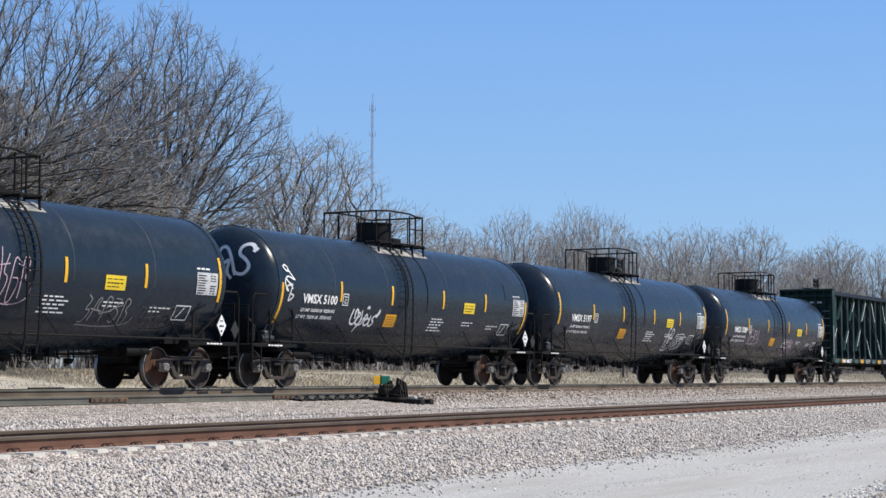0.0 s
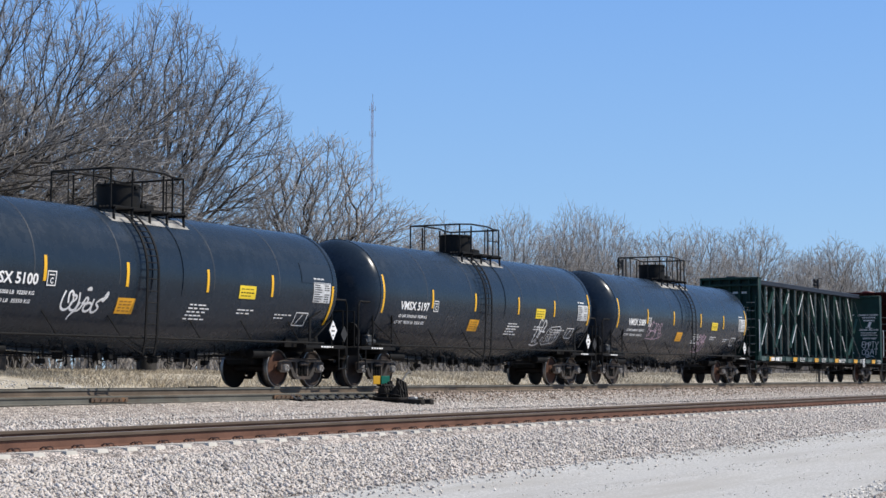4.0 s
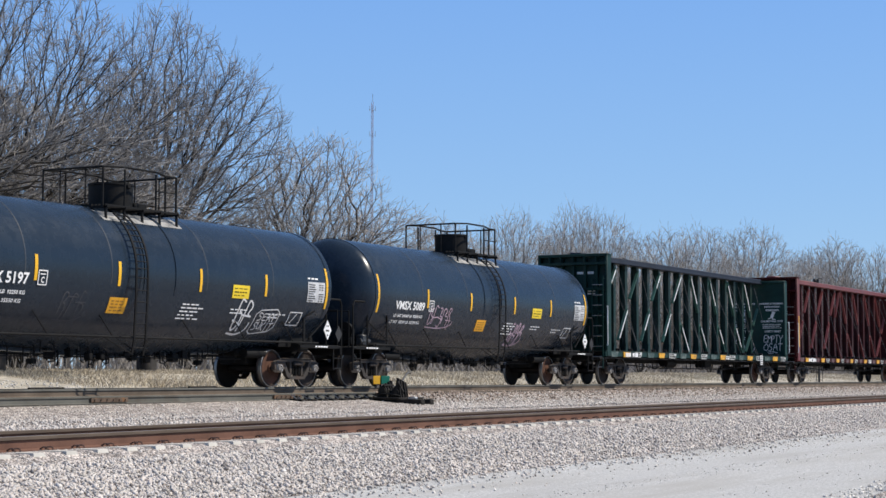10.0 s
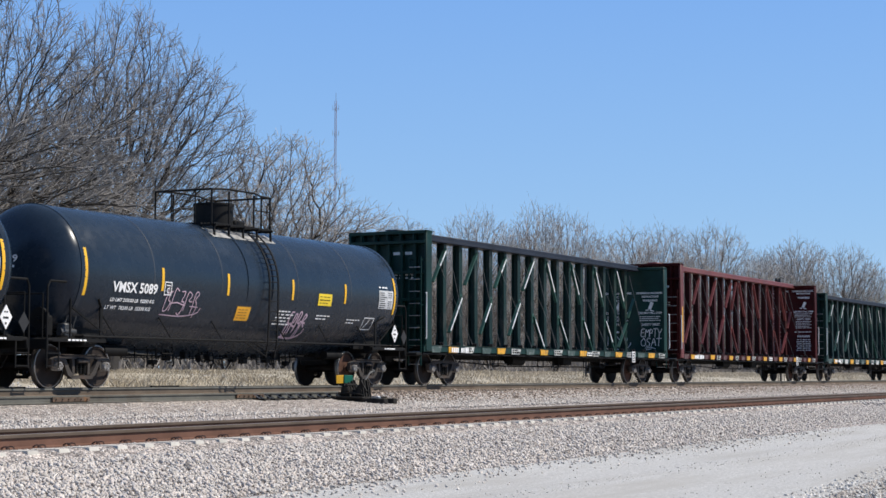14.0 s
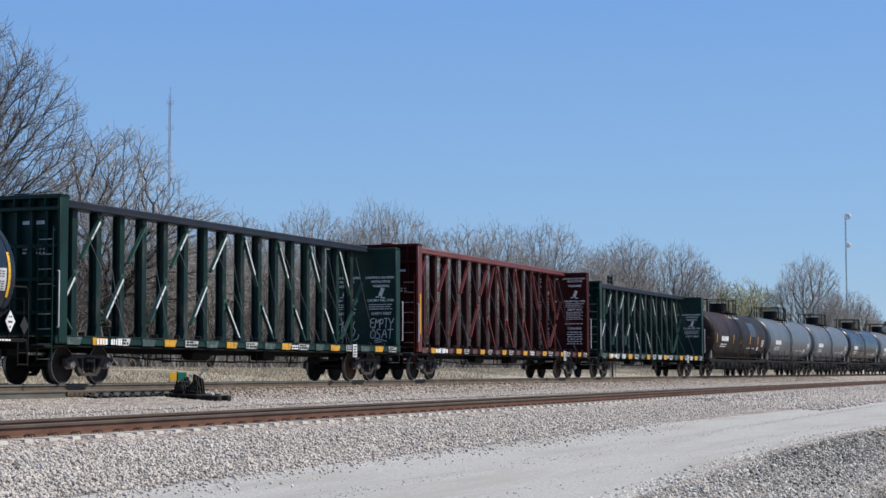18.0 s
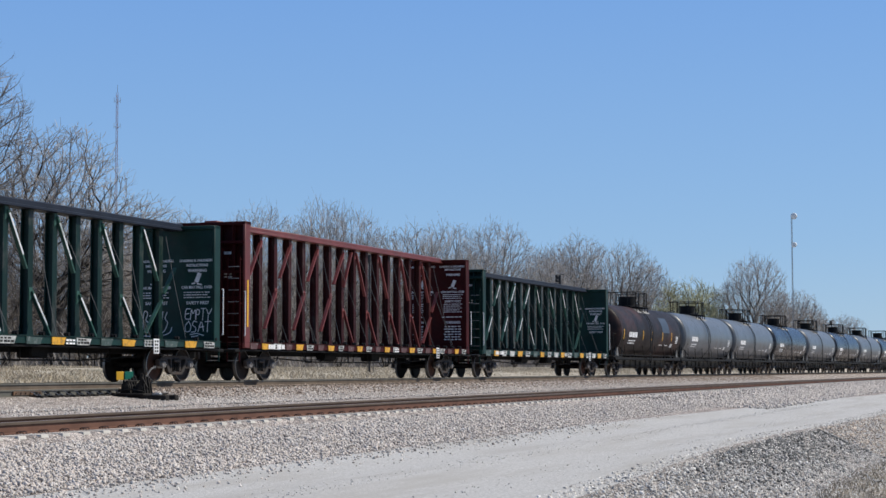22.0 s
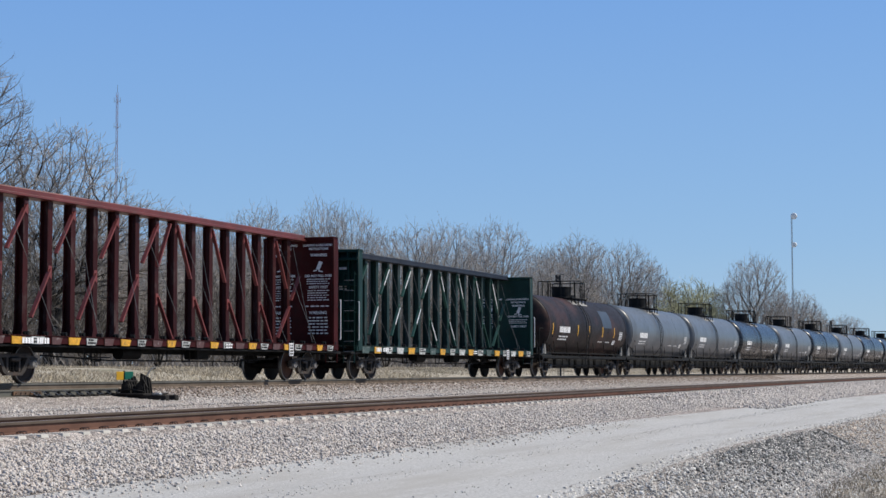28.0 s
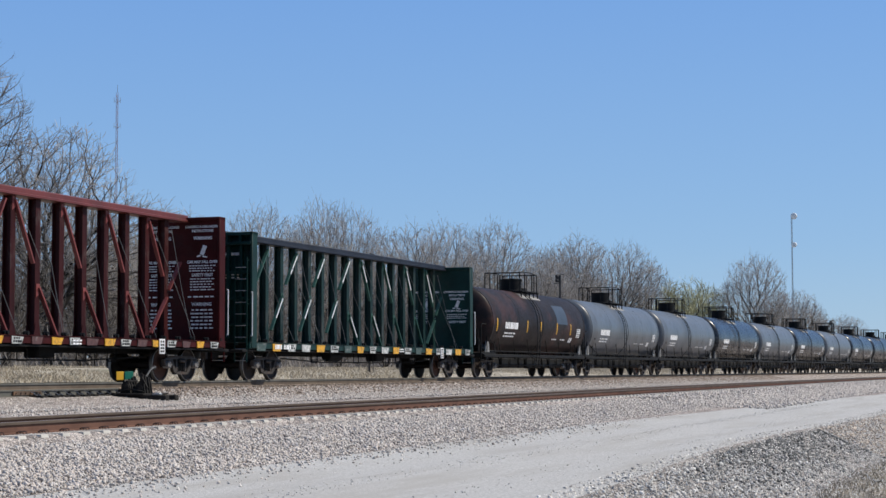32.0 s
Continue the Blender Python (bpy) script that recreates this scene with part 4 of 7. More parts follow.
    m.add([(8.32, -1.5, 1.5), (8.5, -1.5, 1.26), (8.68, -1.5, 1.5), (8.5, -1.5, 1.74)], [[0, 1, 2, 3]])
    m.v = m.v + [(a, b + 0.02, c) for a, b, c in m.v]
    m.f += [[7, 6, 5, 4], [0, 4, 5, 1], [1, 5, 6, 2], [2, 6, 7, 3], [3, 7, 4, 0]]
    m.mi = [0] * len(m.f)
    part("dark_placard", m, DARK_SIGN, car, "faded dark diamond placard")
    if number:
        part("head_lettering", lettered([(number[-4:], 0.24, -0.35, 3.0, 0.62)], WHITE, on_head), None, car, "white number on the tank head")
        part("small_print", bars_mesh([(-0.33, 2.86, 0.55, 0.06, 3), (-0.35, 2.73, 0.3, 0.06, 2)], on_head, WHITE, seed=seed), None, car)
    for i, (sx, sz, w, h, n, width, white) in enumerate(tag):
        lines = [[(sx + a, sz + b) for a, b in pts] for pts in scribble(seed * 7 + i, w, h, n)]
        part("graffiti", stroke_mesh(lines, width, fit, white), None, car, "sprayed scrawl of graffiti")


REPAINT = mat("paler_black_repaint", (0.022, 0.034, 0.052), 0.35, vary=0.12, big=0.6, bump=0.0, spec=0.2)
PANEL_WHITE = mat("worn_white_panel", (0.62, 0.63, 0.64), 0.6, vary=0.25, big=6, bump=0.0)
BRONZE = mat("dark_amber_print", (0.30, 0.13, 0.02), 0.6, vary=0.1, bump=0.0)
DARK_SIGN = mat("faded_grey_placard", (0.022, 0.024, 0.028), 0.9, vary=0.2, bump=0.0)
CHALK = mat("white_spray_paint", (0.82, 0.82, 0.82), 0.7, vary=0.2, bump=0.0)
GHOST = mat("faint_grey_spray_paint", (0.10, 0.10, 0.11), 0.7, vary=0.3, bump=0.0)
PINK = mat("pale_pink_spray_paint", (0.55, 0.40, 0.48), 0.7, vary=0.2, bump=0.0)
DULL = mat("dull_grey_spray_paint", (0.30, 0.29, 0.29), 0.7, vary=0.3, bump=0.0)

BLACK_LABEL = "black tank car with yellow strips and white stencils"
blank = build_tank_car("tank_car", BLACK_LABEL, BLACK_PAINT)
U_CARS = []
first = blank
dup_b = copy_thing(blank, Matrix())
dup_c = copy_thing(blank, Matrix())
dup_d = copy_thing(blank, Matrix())
mark_black_tank(first, "", 11, [(-0.6, 2.0, 1.0, 1.0, 3, 0.03, PINK), (2.4, 1.55, 1.8, 0.6, 5, 0.03, DULL), (4.5, 1.5, 1.5, 0.5, 4, 0.025, GHOST)])
for car, dx in ((first, 1.5), (dup_b, 0.27), (dup_c, 0.15), (dup_d, 1.5)):
    for o in car.children:
        if o.name.startswith("ladder"):
            o.location.x = dx
tagged(first, "black tank car with sprayed tags on its side")
mark_black_tank(dup_b, "VMSX 5100", 12, [], drop=0.45)
tagged(dup_b, "black tank car with a white loop tag on its head")
part("repaint_patch", subdiv_strip(TEXT_PLACE, 6.0, 7.5, 2.9, 3.45, 10), REPAINT, dup_b, "slightly paler repainted patch")
mark_black_tank(dup_c, "VMSX 5197", 13, [(-3.6, 1.65, 0.9, 0.6, 3, 0.02, GHOST), (3.4, 1.5, 0.7, 0.8, 2, 0.05, CHALK)])
frame_line = [(4.30, 1.50), (4.45, 1.42), (5.25, 1.50), (5.42, 1.62), (5.45, 2.0), (5.30, 2.10), (4.55, 2.06), (4.36, 1.95), (4.30, 1.50)]
part("graffiti", stroke_mesh([frame_line] + sprayed("SEXY", 4.48, 1.80, 0.85, 0.20) + sprayed("SUKIT", 4.42, 1.54, 0.90, 0.20), 0.028, TEXT_PLACE, CHALK), None, dup_c, "white sprayed words in a rounded frame")
tagged(dup_c, "black tank car with white tags near its end")
mark_black_tank(dup_d, "VMSX 5089", 14, [(-4.4, 1.9, 1.5, 0.6, 5, 0.03, PINK), (1.6, 1.45, 1.0, 0.7, 4, 0.05, PINK)], 0.8)
tagged(dup_d, "black tank car with pink tags on its side")
# the white loops and streaks on the head of one of them


def rounded(pts, n=2):
    for _ in range(n):
        soft = [pts[0]]
        for p, q in zip(pts, pts[1:]):
            soft += [(0.75 * p[0] + 0.25 * q[0], 0.75 * p[1] + 0.25 * q[1]), (0.25 * p[0] + 0.75 * q[0], 0.25 * p[1] + 0.75 * q[1])]
        pts = soft + [pts[-1]]
    return pts


loops = [rounded([(1.12, 3.72), (1.0, 3.92), (0.74, 3.86), (0.68, 3.62), (0.90, 3.48), (1.04, 3.26), (0.86, 3.04), (0.60, 3.10), (0.56, 3.28)]),
         rounded([(0.62, 3.06), (0.50, 3.5), (0.30, 3.86), (0.08, 3.80), (0.06, 3.5), (0.26, 3.36), (0.44, 3.5), (0.36, 3.12), (0.50, 2.96)]),
         [(1.08, 3.70), (1.13, 3.78)]]
part("graffiti", stroke_mesh(loops, 0.09, on_head, CHALK), None, dup_b, "white sprayed loops")
# two looped tags on its side, drawn on a grid a hundred wide and fifty high
ROUND_TAG = [((6, 44), (2, 28), (3, 10), (16, 4), (27, 20), (24, 42), (18, 46), (14, 38), (17, 22)), ((22, 38), (33, 36), (31, 26), (22, 22), (24, 6), (37, 6), (42, 22)), ((37, 42), (40, 22), (35, 4), (47, 8), (52, 34), (59, 32), (57, 20), (47, 22)),
             ((55, 22), (52, 6), (64, 4), (71, 18), (64, 24), (56, 20)), ((71, 30), (69, 6), (78, 2), (87, 14), (76, 22), (87, 32), (94, 34)), ((90, 28), (100, 50), (100, 38), (92, 28)), ((53, 50), (58, 55), (62, 50), (53, 50)), ((35, 4), (29, -4), (27, -12))]
TALL_TAG = [((10, 47), (30, 50), (50, 44), (45, 40), (20, 43), (10, 47)), ((45, 43), (80, 33), (98, 29), (40, 35), (18, 31), (50, 25), (75, 23)), ((20, 31), (12, 23), (45, 15), (30, 15), (20, 20), (60, 24), (75, 18)), ((70, 21), (55, 9), (45, 0), (95, 9), (65, 11))]


def tag_lines(rows, x, h, w, tall):
    out = []
    for row in rows:
        out.append(rounded([(x + w * a / 100, h + tall * b / 50) for a, b in row]))
    return out


part("graffiti", stroke_mesh(tag_lines(ROUND_TAG, -3.85, 1.74, 1.6, 0.56), 0.056, TEXT_PLACE, CHALK), None, dup_b, "white sprayed tag of looped letters")
part("graffiti", stroke_mesh(tag_lines(TALL_TAG, -7.58, 2.32, 0.62, 1.05), 0.044, TEXT_PLACE, CHALK), None, dup_b, "thin white sprayed scrawl")
for i, c in enumerate((first, dup_b, dup_c, dup_d)):
    U_CARS.append((c, 141.02 + 18.1 * i))

# ---------------------------------------------------------------- centre-beam lumber cars
CAP_BLUE = mat("dark_blue_black_cap", (0.018, 0.024, 0.038), 0.6, vary=0.25, bump=0.002, spec=0.2)
# red cap and braces carry sunlight in their colour, the posts carry shade
RED_CAP = mat("sunlit_red_cap", (0.155, 0.030, 0.026), 0.5, vary=0.25, bump=0.002, stain=(0.12, 0.04, 0.03), stain_amt=0.4)
PALE_GREEN = mat("faded_pale_green_paint", (0.024, 0.085, 0.064), 0.55, vary=0.3, big=2, bump=0.002)
PALE_RED = mat("sunlit_red_brace_paint", (0.20, 0.042, 0.038), 0.55, vary=0.25, big=2, bump=0.002)
RUB = mat("rubbed_bright_steel", (0.82, 0.84, 0.83), 0.5, 0.1, vary=0.2, big=5, bump=0.002, stain=(0.06, 0.16, 0.12), stain_amt=0.4, stain_scale=2)
LADDER_RUNG = mat("worn_pale_rung_steel", (0.34, 0.34, 0.33), 0.6, vary=0.3, big=4, bump=0.0)
SCUFF_GREEN = mat("scuffed_grey_green_plate", (0.05, 0.085, 0.076), 0.6, vary=0.35, big=8, bump=0.0, stain=(0.30, 0.31, 0.30), stain_amt=0.3, stain_scale=6)
SCUFF_RED = mat("scuffed_dull_red_plate", (0.10, 0.045, 0.042), 0.6, vary=0.35, big=8, bump=0.0, stain=(0.42, 0.40, 0.38), stain_amt=0.2, stain_scale=6)
POST_GREEN = mat("abraded_green_post_paint", (0.0048, 0.025, 0.021), 0.5, vary=0.3, big=1.0, fine=12, bump=0.003, stain=(0.070, 0.070, 0.062), stain_amt=0.32, stain_scale=2.2, stretch=(1, 1, 0.35), spec=0.25)
# base darkened for the posts' shade; the stains are abraded paint
POST_RED = mat("abraded_shaded_red_post_paint", (0.044, 0.0082, 0.0082), 0.55, vary=0.3, big=1.0, fine=12, bump=0.003, stain=(0.085, 0.060, 0.055), stain_amt=0.25, stain_scale=2.2, stretch=(1, 1, 0.35), spec=0.15)
SILL_WHITE = mat("white_sill_patch", (0.85, 0.85, 0.84), 0.6, vary=0.25, big=5, bump=0.0)

SILL_GREY = mat("scuffed_white_sill_patch", (0.58, 0.59, 0.57), 0.6, vary=0.35, big=9, bump=0.0, stain=(0.06, 0.08, 0.07), stain_amt=0.5, stain_scale=7)
DULL_YELLOW = mat("scuffed_yellow_sill_patch", (0.74, 0.38, 0.03), 0.6, vary=0.3, big=9, bump=0.0, stain=(0.10, 0.09, 0.06), stain_amt=0.4, stain_scale=7)
BH, BX = 1.50, 11.22


def build_lumber_car(name, label, paint, cap, brace, rubbed, words, seed):
    car = thing(name, label, "lumber car", "centre-beam lumber cars of the train")
    rnd = random.Random(seed)
    scuffed = SCUFF_RED if cap is RED_CAP else SCUFF_GREEN
    post_paint = POST_RED if cap is RED_CAP else POST_GREEN
    z0 = 1.28
    ct = 5.25 if cap is RED_CAP else 4.93
    BT = ct + 0.16
    dz = 0.45 if cap is RED_CAP else -0.48
    m = M()
    m.box((0, 0, 1.22), (2 * BX - 0.3, 2.8, 0.10), 0.01)
    m.box((0, 0, 1.02), (2 * BX + 0.9, 0.5, 0.36), 0.03)
    for i in range(15):
        x = -10.5 + 1.5 * i
        m.box((x, 0, 1.08), (0.12, 2.7, 0.18))
    part("deck", m, BLACK_STEEL, car)
    for sy in (-1, 1):
        m = M()
        m.box((0, sy * 1.43, 1.165), (2 * BX + 0.6, 0.08, 0.21), 0.01)
        m.box((0, sy * 1.44, 1.275), (2 * BX + 0.6, 0.12, 0.02), 0.005)
        part("side_sill", m, paint, car)
        part("sill_flange", M().box((0, sy * 1.36, 1.0), (2 * BX + 0.6, 0.14, 0.06), 0.01), BLACK_STEEL, car)
        n = 24 if cap is RED_CAP else 18
        for i in range(n):
            x = -10.7 + 21.4 * i / (n - 1)
            mt = (DULL_YELLOW if i % 3 == 1 else SILL_GREY if i % 3 == 2 or (seed == 8 and i % 2) else scuffed) if sy < 0 else paint
            mm = M()
            wide = 1.0 if cap is RED_CAP else 1.3
            a, b = wide * rnd.uniform(0.24, 0.32), wide * rnd.uniform(0.24, 0.34)
            low = 1.045 if seed != 8 else 0.99
            mm.prism([(x - a + 0.02, low), (x + b - 0.10, low), (x + b, 1.25 - 0.02 * (i % 2)), (x - a, 1.25)], sy * 1.475, sy * 1.50)
            plate = part("winch_plate", mm, mt, car)
            if sy < 0 and i % 3 == 2:
                part("plate_print", bars_mesh([(x - a + 0.06, 1.08, a + b - 0.14, 0.06, 4), (x - a + 0.08, 1.17, (a + b) * 0.6, 0.05, 3)], lambda u, h: (u, -1.503, h), BLACK_STEEL, seed=i), None, plate)
            mm = M()
            mm.cyl((x + 0.45, sy * 1.36, 1.34), (x + 0.45, sy * 1.52, 1.34), 0.055, 8)
            mm.box((x + 0.45, sy * 1.44, 1.31), (0.16, 0.05, 0.1), 0.01)
            part("winch", mm, BLACK_STEEL, car)
    # the truss along the middle
    m = M()
    m.box((0, 0, ct + 0.12), (2 * BX - 0.2, 0.52, 0.24), 0.03)
    m.box((0, -0.29, ct + 0.04), (2 * BX - 0.2, 0.06, 0.08), 0.01)
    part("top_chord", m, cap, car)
    n = 17
    step = 1.24
    xs = [-9.95 + step * i for i in range(n)]
    for i, x in enumerate(xs):
        m = M()
        w = 0.25
        # web with flanges
        m.box((x, 0, (z0 + ct) / 2), (0.03, w, ct - z0))
        for sy in (-1, 1):
            m.box((x, sy * w / 2, (z0 + ct) / 2), (0.25, 0.024, ct - z0), 0.005)
            m.prism([(x - 0.18, z0), (x + 0.18, z0), (x + 0.09, z0 + 0.4), (x - 0.09, z0 + 0.4)], sy * (w / 2 + 0.014), sy * (w / 2 + 0.03))
        part("post", m, post_paint, car)
    for i in range(n - 1):
        a, b = xs[i], xs[i + 1]
        left = b < 0.5
        upper = (i % 2 == 1)
        hh = ct - z0
        lo, hi = ((0.62, 0.95) if left else (0.53, 0.97)) if upper else ((0.14, 0.5) if left else (0.02, 0.36))
        lo, hi = z0 + hh * lo, z0 + hh * hi
        p, q = ((a + 0.25, lo), (b, hi)) if left else ((a, hi), (b - 0.25, lo))
        worn = rubbed and rnd.random() < 0.78
        for sy in (-1,):
            m = M()
            m.bar((p[0] + 0.02, sy * 0.155, p[1]), (q[0] - 0.02, sy * 0.155, q[1]), 0.06, 0.12, (0, 1, 0))
            m.prism([(q[0] - 0.14, q[1] - 0.15), (q[0] + 0.08, q[1] - 0.3), (q[0] + 0.08, q[1] + 0.1), (q[0] - 0.08, q[1] + 0.1)] if left else
                    [(p[0] + 0.14, p[1] - 0.15), (p[0] - 0.08, p[1] - 0.3), (p[0] - 0.08, p[1] + 0.1), (p[0] + 0.08, p[1] + 0.1)], sy * 0.142, sy * 0.156)
            ob = part("brace", m, brace, car)
            if worn:
                # paint rubbed off its upper half by loads
                hi_end, lo_end = (q, p) if left else (p, q)
                f0, f1 = rnd.uniform(0.0, 0.12), rnd.uniform(0.5, 1.0)
                u0, u1 = [Vector((hi_end[0] + (lo_end[0] - hi_end[0]) * f, sy * 0.220, hi_end[1] + (lo_end[1] - hi_end[1]) * f)) for f in (f0, f1)]
                part("rubbed_edge", M().bar(u0, u1, 0.066, 0.012, (0, 1, 0)), RUB, ob, "bare rubbed steel")
    # braces that run the other way: a cross in the middle, and the last ones before the bulkheads
    hh = ct - z0
    mid = xs[n // 2]
    turned = [(mid - 0.05, 0.60, mid + 0.62 * step, 0.97)] if cap is RED_CAP else []
    turned += [(xs[-2] + 0.2, 0.06, xs[-1] - 0.02, 0.36), (xs[-1] + 0.1, 0.42, xs[-1] + 0.85, 0.66),
               (xs[1] - 0.2, 0.06, xs[0] + 0.02, 0.36), (xs[0] - 0.1, 0.42, xs[0] - 0.85, 0.66)]
    for xa, ha, xb, hb in turned:
        part("brace", M().bar((xa, -0.17, z0 + hh * ha), (xb, -0.17, z0 + hh * hb), 0.06, 0.12, (0, 1, 0)), brace, car)
    # tie-down cables and straps
    for i in range(n):
        if (i * 5 + seed) % 3:
            lean = 0.9 if i % 2 else -0.6
            m = M()
            m.tube([(xs[i], -0.3, ct - 0.25), (xs[i] + 0.55 * lean, -0.85, 0.5 * (ct + z0) - 0.12), (xs[i] + lean, -1.40, 1.34)], 0.009, 4)
            part("cable", m, RUNG, car)
    # bulkheads
    for s in (-1, 1):
        part("bulkhead", M().box((s * (BX - 0.10), 0, (z0 + BT) / 2), (0.05, 2 * BH - 0.06, BT - z0)), paint, car)
        part("top_beam", M().box((s * (BX - 0.02), 0, BT - 0.06), (0.44, 2 * BH, 0.12), 0.02), paint, car)
        part("top_ledge", M().box((s * (BX + 0.10), 0, 4.70), (0.28, 2 * BH - 0.1, 0.10), 0.01), paint, car)
        for y in (-1.0, -0.5, 0, 0.5, 1.0):
            part("stiffener", M().box((s * (BX + 0.02), y, (z0 + BT) / 2), (0.20, 0.10, BT - z0 - 0.2), 0.01), paint, car)
            part("gusset", M().prism([(s * (BX + 0.02), 4.72), (s * (BX + 0.2), 4.72), (s * (BX + 0.2), BT - 0.1), (s * (BX + 0.12), BT - 0.1)], y - 0.02, y + 0.02), paint, car)
        for z in (1.9, 2.8, 3.7):
            part("cross_belt", M().box((s * (BX + 0.04), 0, z), (0.16, 2 * BH - 0.12, 0.10), 0.01), paint, car)
        for sy in (-1, 1):
            m = M()
            m.box((s * BX, sy * (BH - 0.05), (z0 + BT) / 2 - 0.1), (0.40, 0.10, BT - z0 + 0.2), 0.02)
            # the red car's left corner posts take the cap's sunlit colour
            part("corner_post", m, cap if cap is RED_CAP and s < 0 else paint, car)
            m = M()
            x0 = s * (BX + 0.36)
            for k in range(9):
                z = 0.65 + 0.40 * k
                m.cyl((x0, sy * 1.38, z), (x0, sy * 0.92, z), 0.014, 5)
            m.cur = 1
            for y in (1.38, 0.92):
                m.bar((x0, sy * y, 0.6), (x0, sy * y, 4.2), 0.04, 0.03)
                for z in (1.2, 2.6, 4.1):
                    m.bar((x0, sy * y, z), (s * (BX + 0.1), sy * y, z), 0.03, 0.03)
            part("ladder", m, [LADDER_RUNG, paint], car, "end ladder with worn pale rungs")
        m = M()
        m.tube([(s * (BX + 0.30), -1.52, 1.5), (s * (BX + 0.30), -1.56, 1.5), (s * (BX + 0.30), -1.56, 3.0), (s * (BX + 0.30), -1.52, 3.0)], 0.02)
        part("grab_iron", m, SILL_WHITE, car, "white grab iron")
        m = M()
        m.box((s * (BX + 0.35), 0, 0.98), (0.7, 2.8, 0.10), 0.02)
        m.box((s * (BX + 0.55), 0, 0.92), (0.5, 0.6, 0.4), 0.04)
        part("end_sill", m, BLACK_STEEL, car)
        part("coupler", coupler_mesh(s, BX + 0.3, 12.2), CAST, car)
    # notices on the inner face of the far bulkhead, both halves
    for y0 in (-0.12, 1.42):
        def face(x, h, y0=y0):
            return (BX - 0.135, y0 - x, h)
        for line in words:
            part("lettering", lettered([line], SILL_WHITE, face), None, car, "white stencilled warning notice")
        rows = [(0.2, (3.33 if dz > 0 else 3.36) + dz - 0.085 * k, 1.0 - 0.1 * (k % 2), 0.032, 9) for k in range(3)]
        if dz > 0:
            rows += [(0.24, 3.34 - 0.09 * k, 0.92 - 0.1 * (k % 2), 0.034, 7) for k in range(5)] + [(0.16, 2.74, 1.05, 0.045, 5)] + [(0.3 - 0.04 * (k % 2), 2.30 - 0.12 * k, 0.80 + 0.08 * (k % 2), 0.046, 5) for k in range(6)]
        part("small_print", bars_mesh(rows, face, SILL_WHITE, seed=seed), None, car)
        st = [[(0.62 + 0.035 * k, 3.74 + dz - 0.012 * k), (0.74 + 0.035 * k, 4.02 + dz - 0.012 * k)] for k in range(4)] + [[(0.5, 3.66 + dz), (0.62, 3.68 + dz)], [(0.70, 3.66 + dz), (0.86, 3.63 + dz)]]
        part("falling_load_sign", stroke_mesh(st, 0.045, face, SILL_WHITE, "falling_load_sign"), None, car, "white pictogram")
    # outer end stencils
    part("end_stencil", bars_mesh([(0.3, 4.3, 0.8, 0.10, 2), (0.3, 3.6, 0.9, 0.05, 4), (0.3, 3.5, 0.9, 0.05, 4)], lambda x, h: (-BX + 0.065, 0.2 - x, h), SILL_WHITE, seed=seed), None, car)
    # number plate stencil on the sill and a framed tag
    part("sill_stencil", bars_mesh([(-9.6, 1.06, 0.55, 0.16, 4), (-8.9, 1.06, 0.6, 0.16, 5), (2.2, 1.06, 0.5, 0.05, 3), (2.2, 1.15, 0.5, 0.05, 3)], lambda x, h: (x, -1.512, h), WHITE, seed=seed), None, car)
    m = M()
    m.box((7.2, -1.53, 1.06), (0.34, 0.03, 0.46), 0.01)
    tagp = part("inspection_tag", m, SILL_WHITE, car, "white lubrication record plate")
    part("tag_print", bars_mesh([(7.08, 0.88 + 0.1 * k, 0.24, 0.06, 2) for k in range(4)], lambda x, h: (x, -1.55, h), BLACK_STEEL, seed=seed), None, tagp)
    # underneath
    m = M()
    m.cyl((-3.0, -0.5, 0.85), (-1.9, -0.5, 0.85), 0.2, 12)
    m.box((2.2, -0.4, 0.85), (0.9, 0.5, 0.35), 0.05)
    m.tube([(-7.5, -0.7, 0.75), (-4, -0.8, 0.62), (4, -0.8, 0.62), (7.5, -0.7, 0.75)], 0.025)
    for x in (-5.0, -1.0, 0.5, 3.5, 5.2):
        m.tube([(x, -0.8, 0.95), (x, -0.8, 0.6), (x + 0.5, -0.8, 0.6), (x + 0.5, -0.8, 0.95)], 0.02)
    m.tube([(-6.0, -1.2, 1.0), (-6.0, -1.2, 0.7), (-4.6, -1.2, 0.7)], 0.02)
    part("brake_gear", m, BLACK_STEEL, car)
    add_trucks(car, 9.3)
    return car


W_GREEN = [("LOADING & UNLOADING", 0.12, 0.05, 3.91, 1.3), ("INSTRUCTIONS", 0.12, 0.3, 3.75, 0.8), ("WARNING", 0.14, 0.35, 3.57, 0.7),
           ("CAR MAY FALL OVER", 0.13, 0.12, 3.02, 1.15), ("SAFETY FIRST", 0.14, 0.3, 2.50, 0.85)]
W_RED = [("LOADING & UNLOADING", 0.12, 0.05, 5.06, 1.3), ("INSTRUCTIONS", 0.12, 0.3, 4.92, 0.8), ("WARNING", 0.15, 0.35, 4.67, 0.7),
         ("CAR MAY FALL OVER", 0.13, 0.12, 3.88, 1.15), ("SAFETY FIRST", 0.14, 0.3, 3.44, 0.8), ("WARNING", 0.16, 0.3, 2.46, 0.75)]
green_1 = build_lumber_car("lumber_car", "dark green empty centre-beam lumber car with a sprayed bulkhead", GREEN_PAINT, CAP_BLUE, PALE_GREEN, True, W_GREEN, 3)
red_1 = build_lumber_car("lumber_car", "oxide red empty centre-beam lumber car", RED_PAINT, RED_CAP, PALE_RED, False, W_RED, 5)
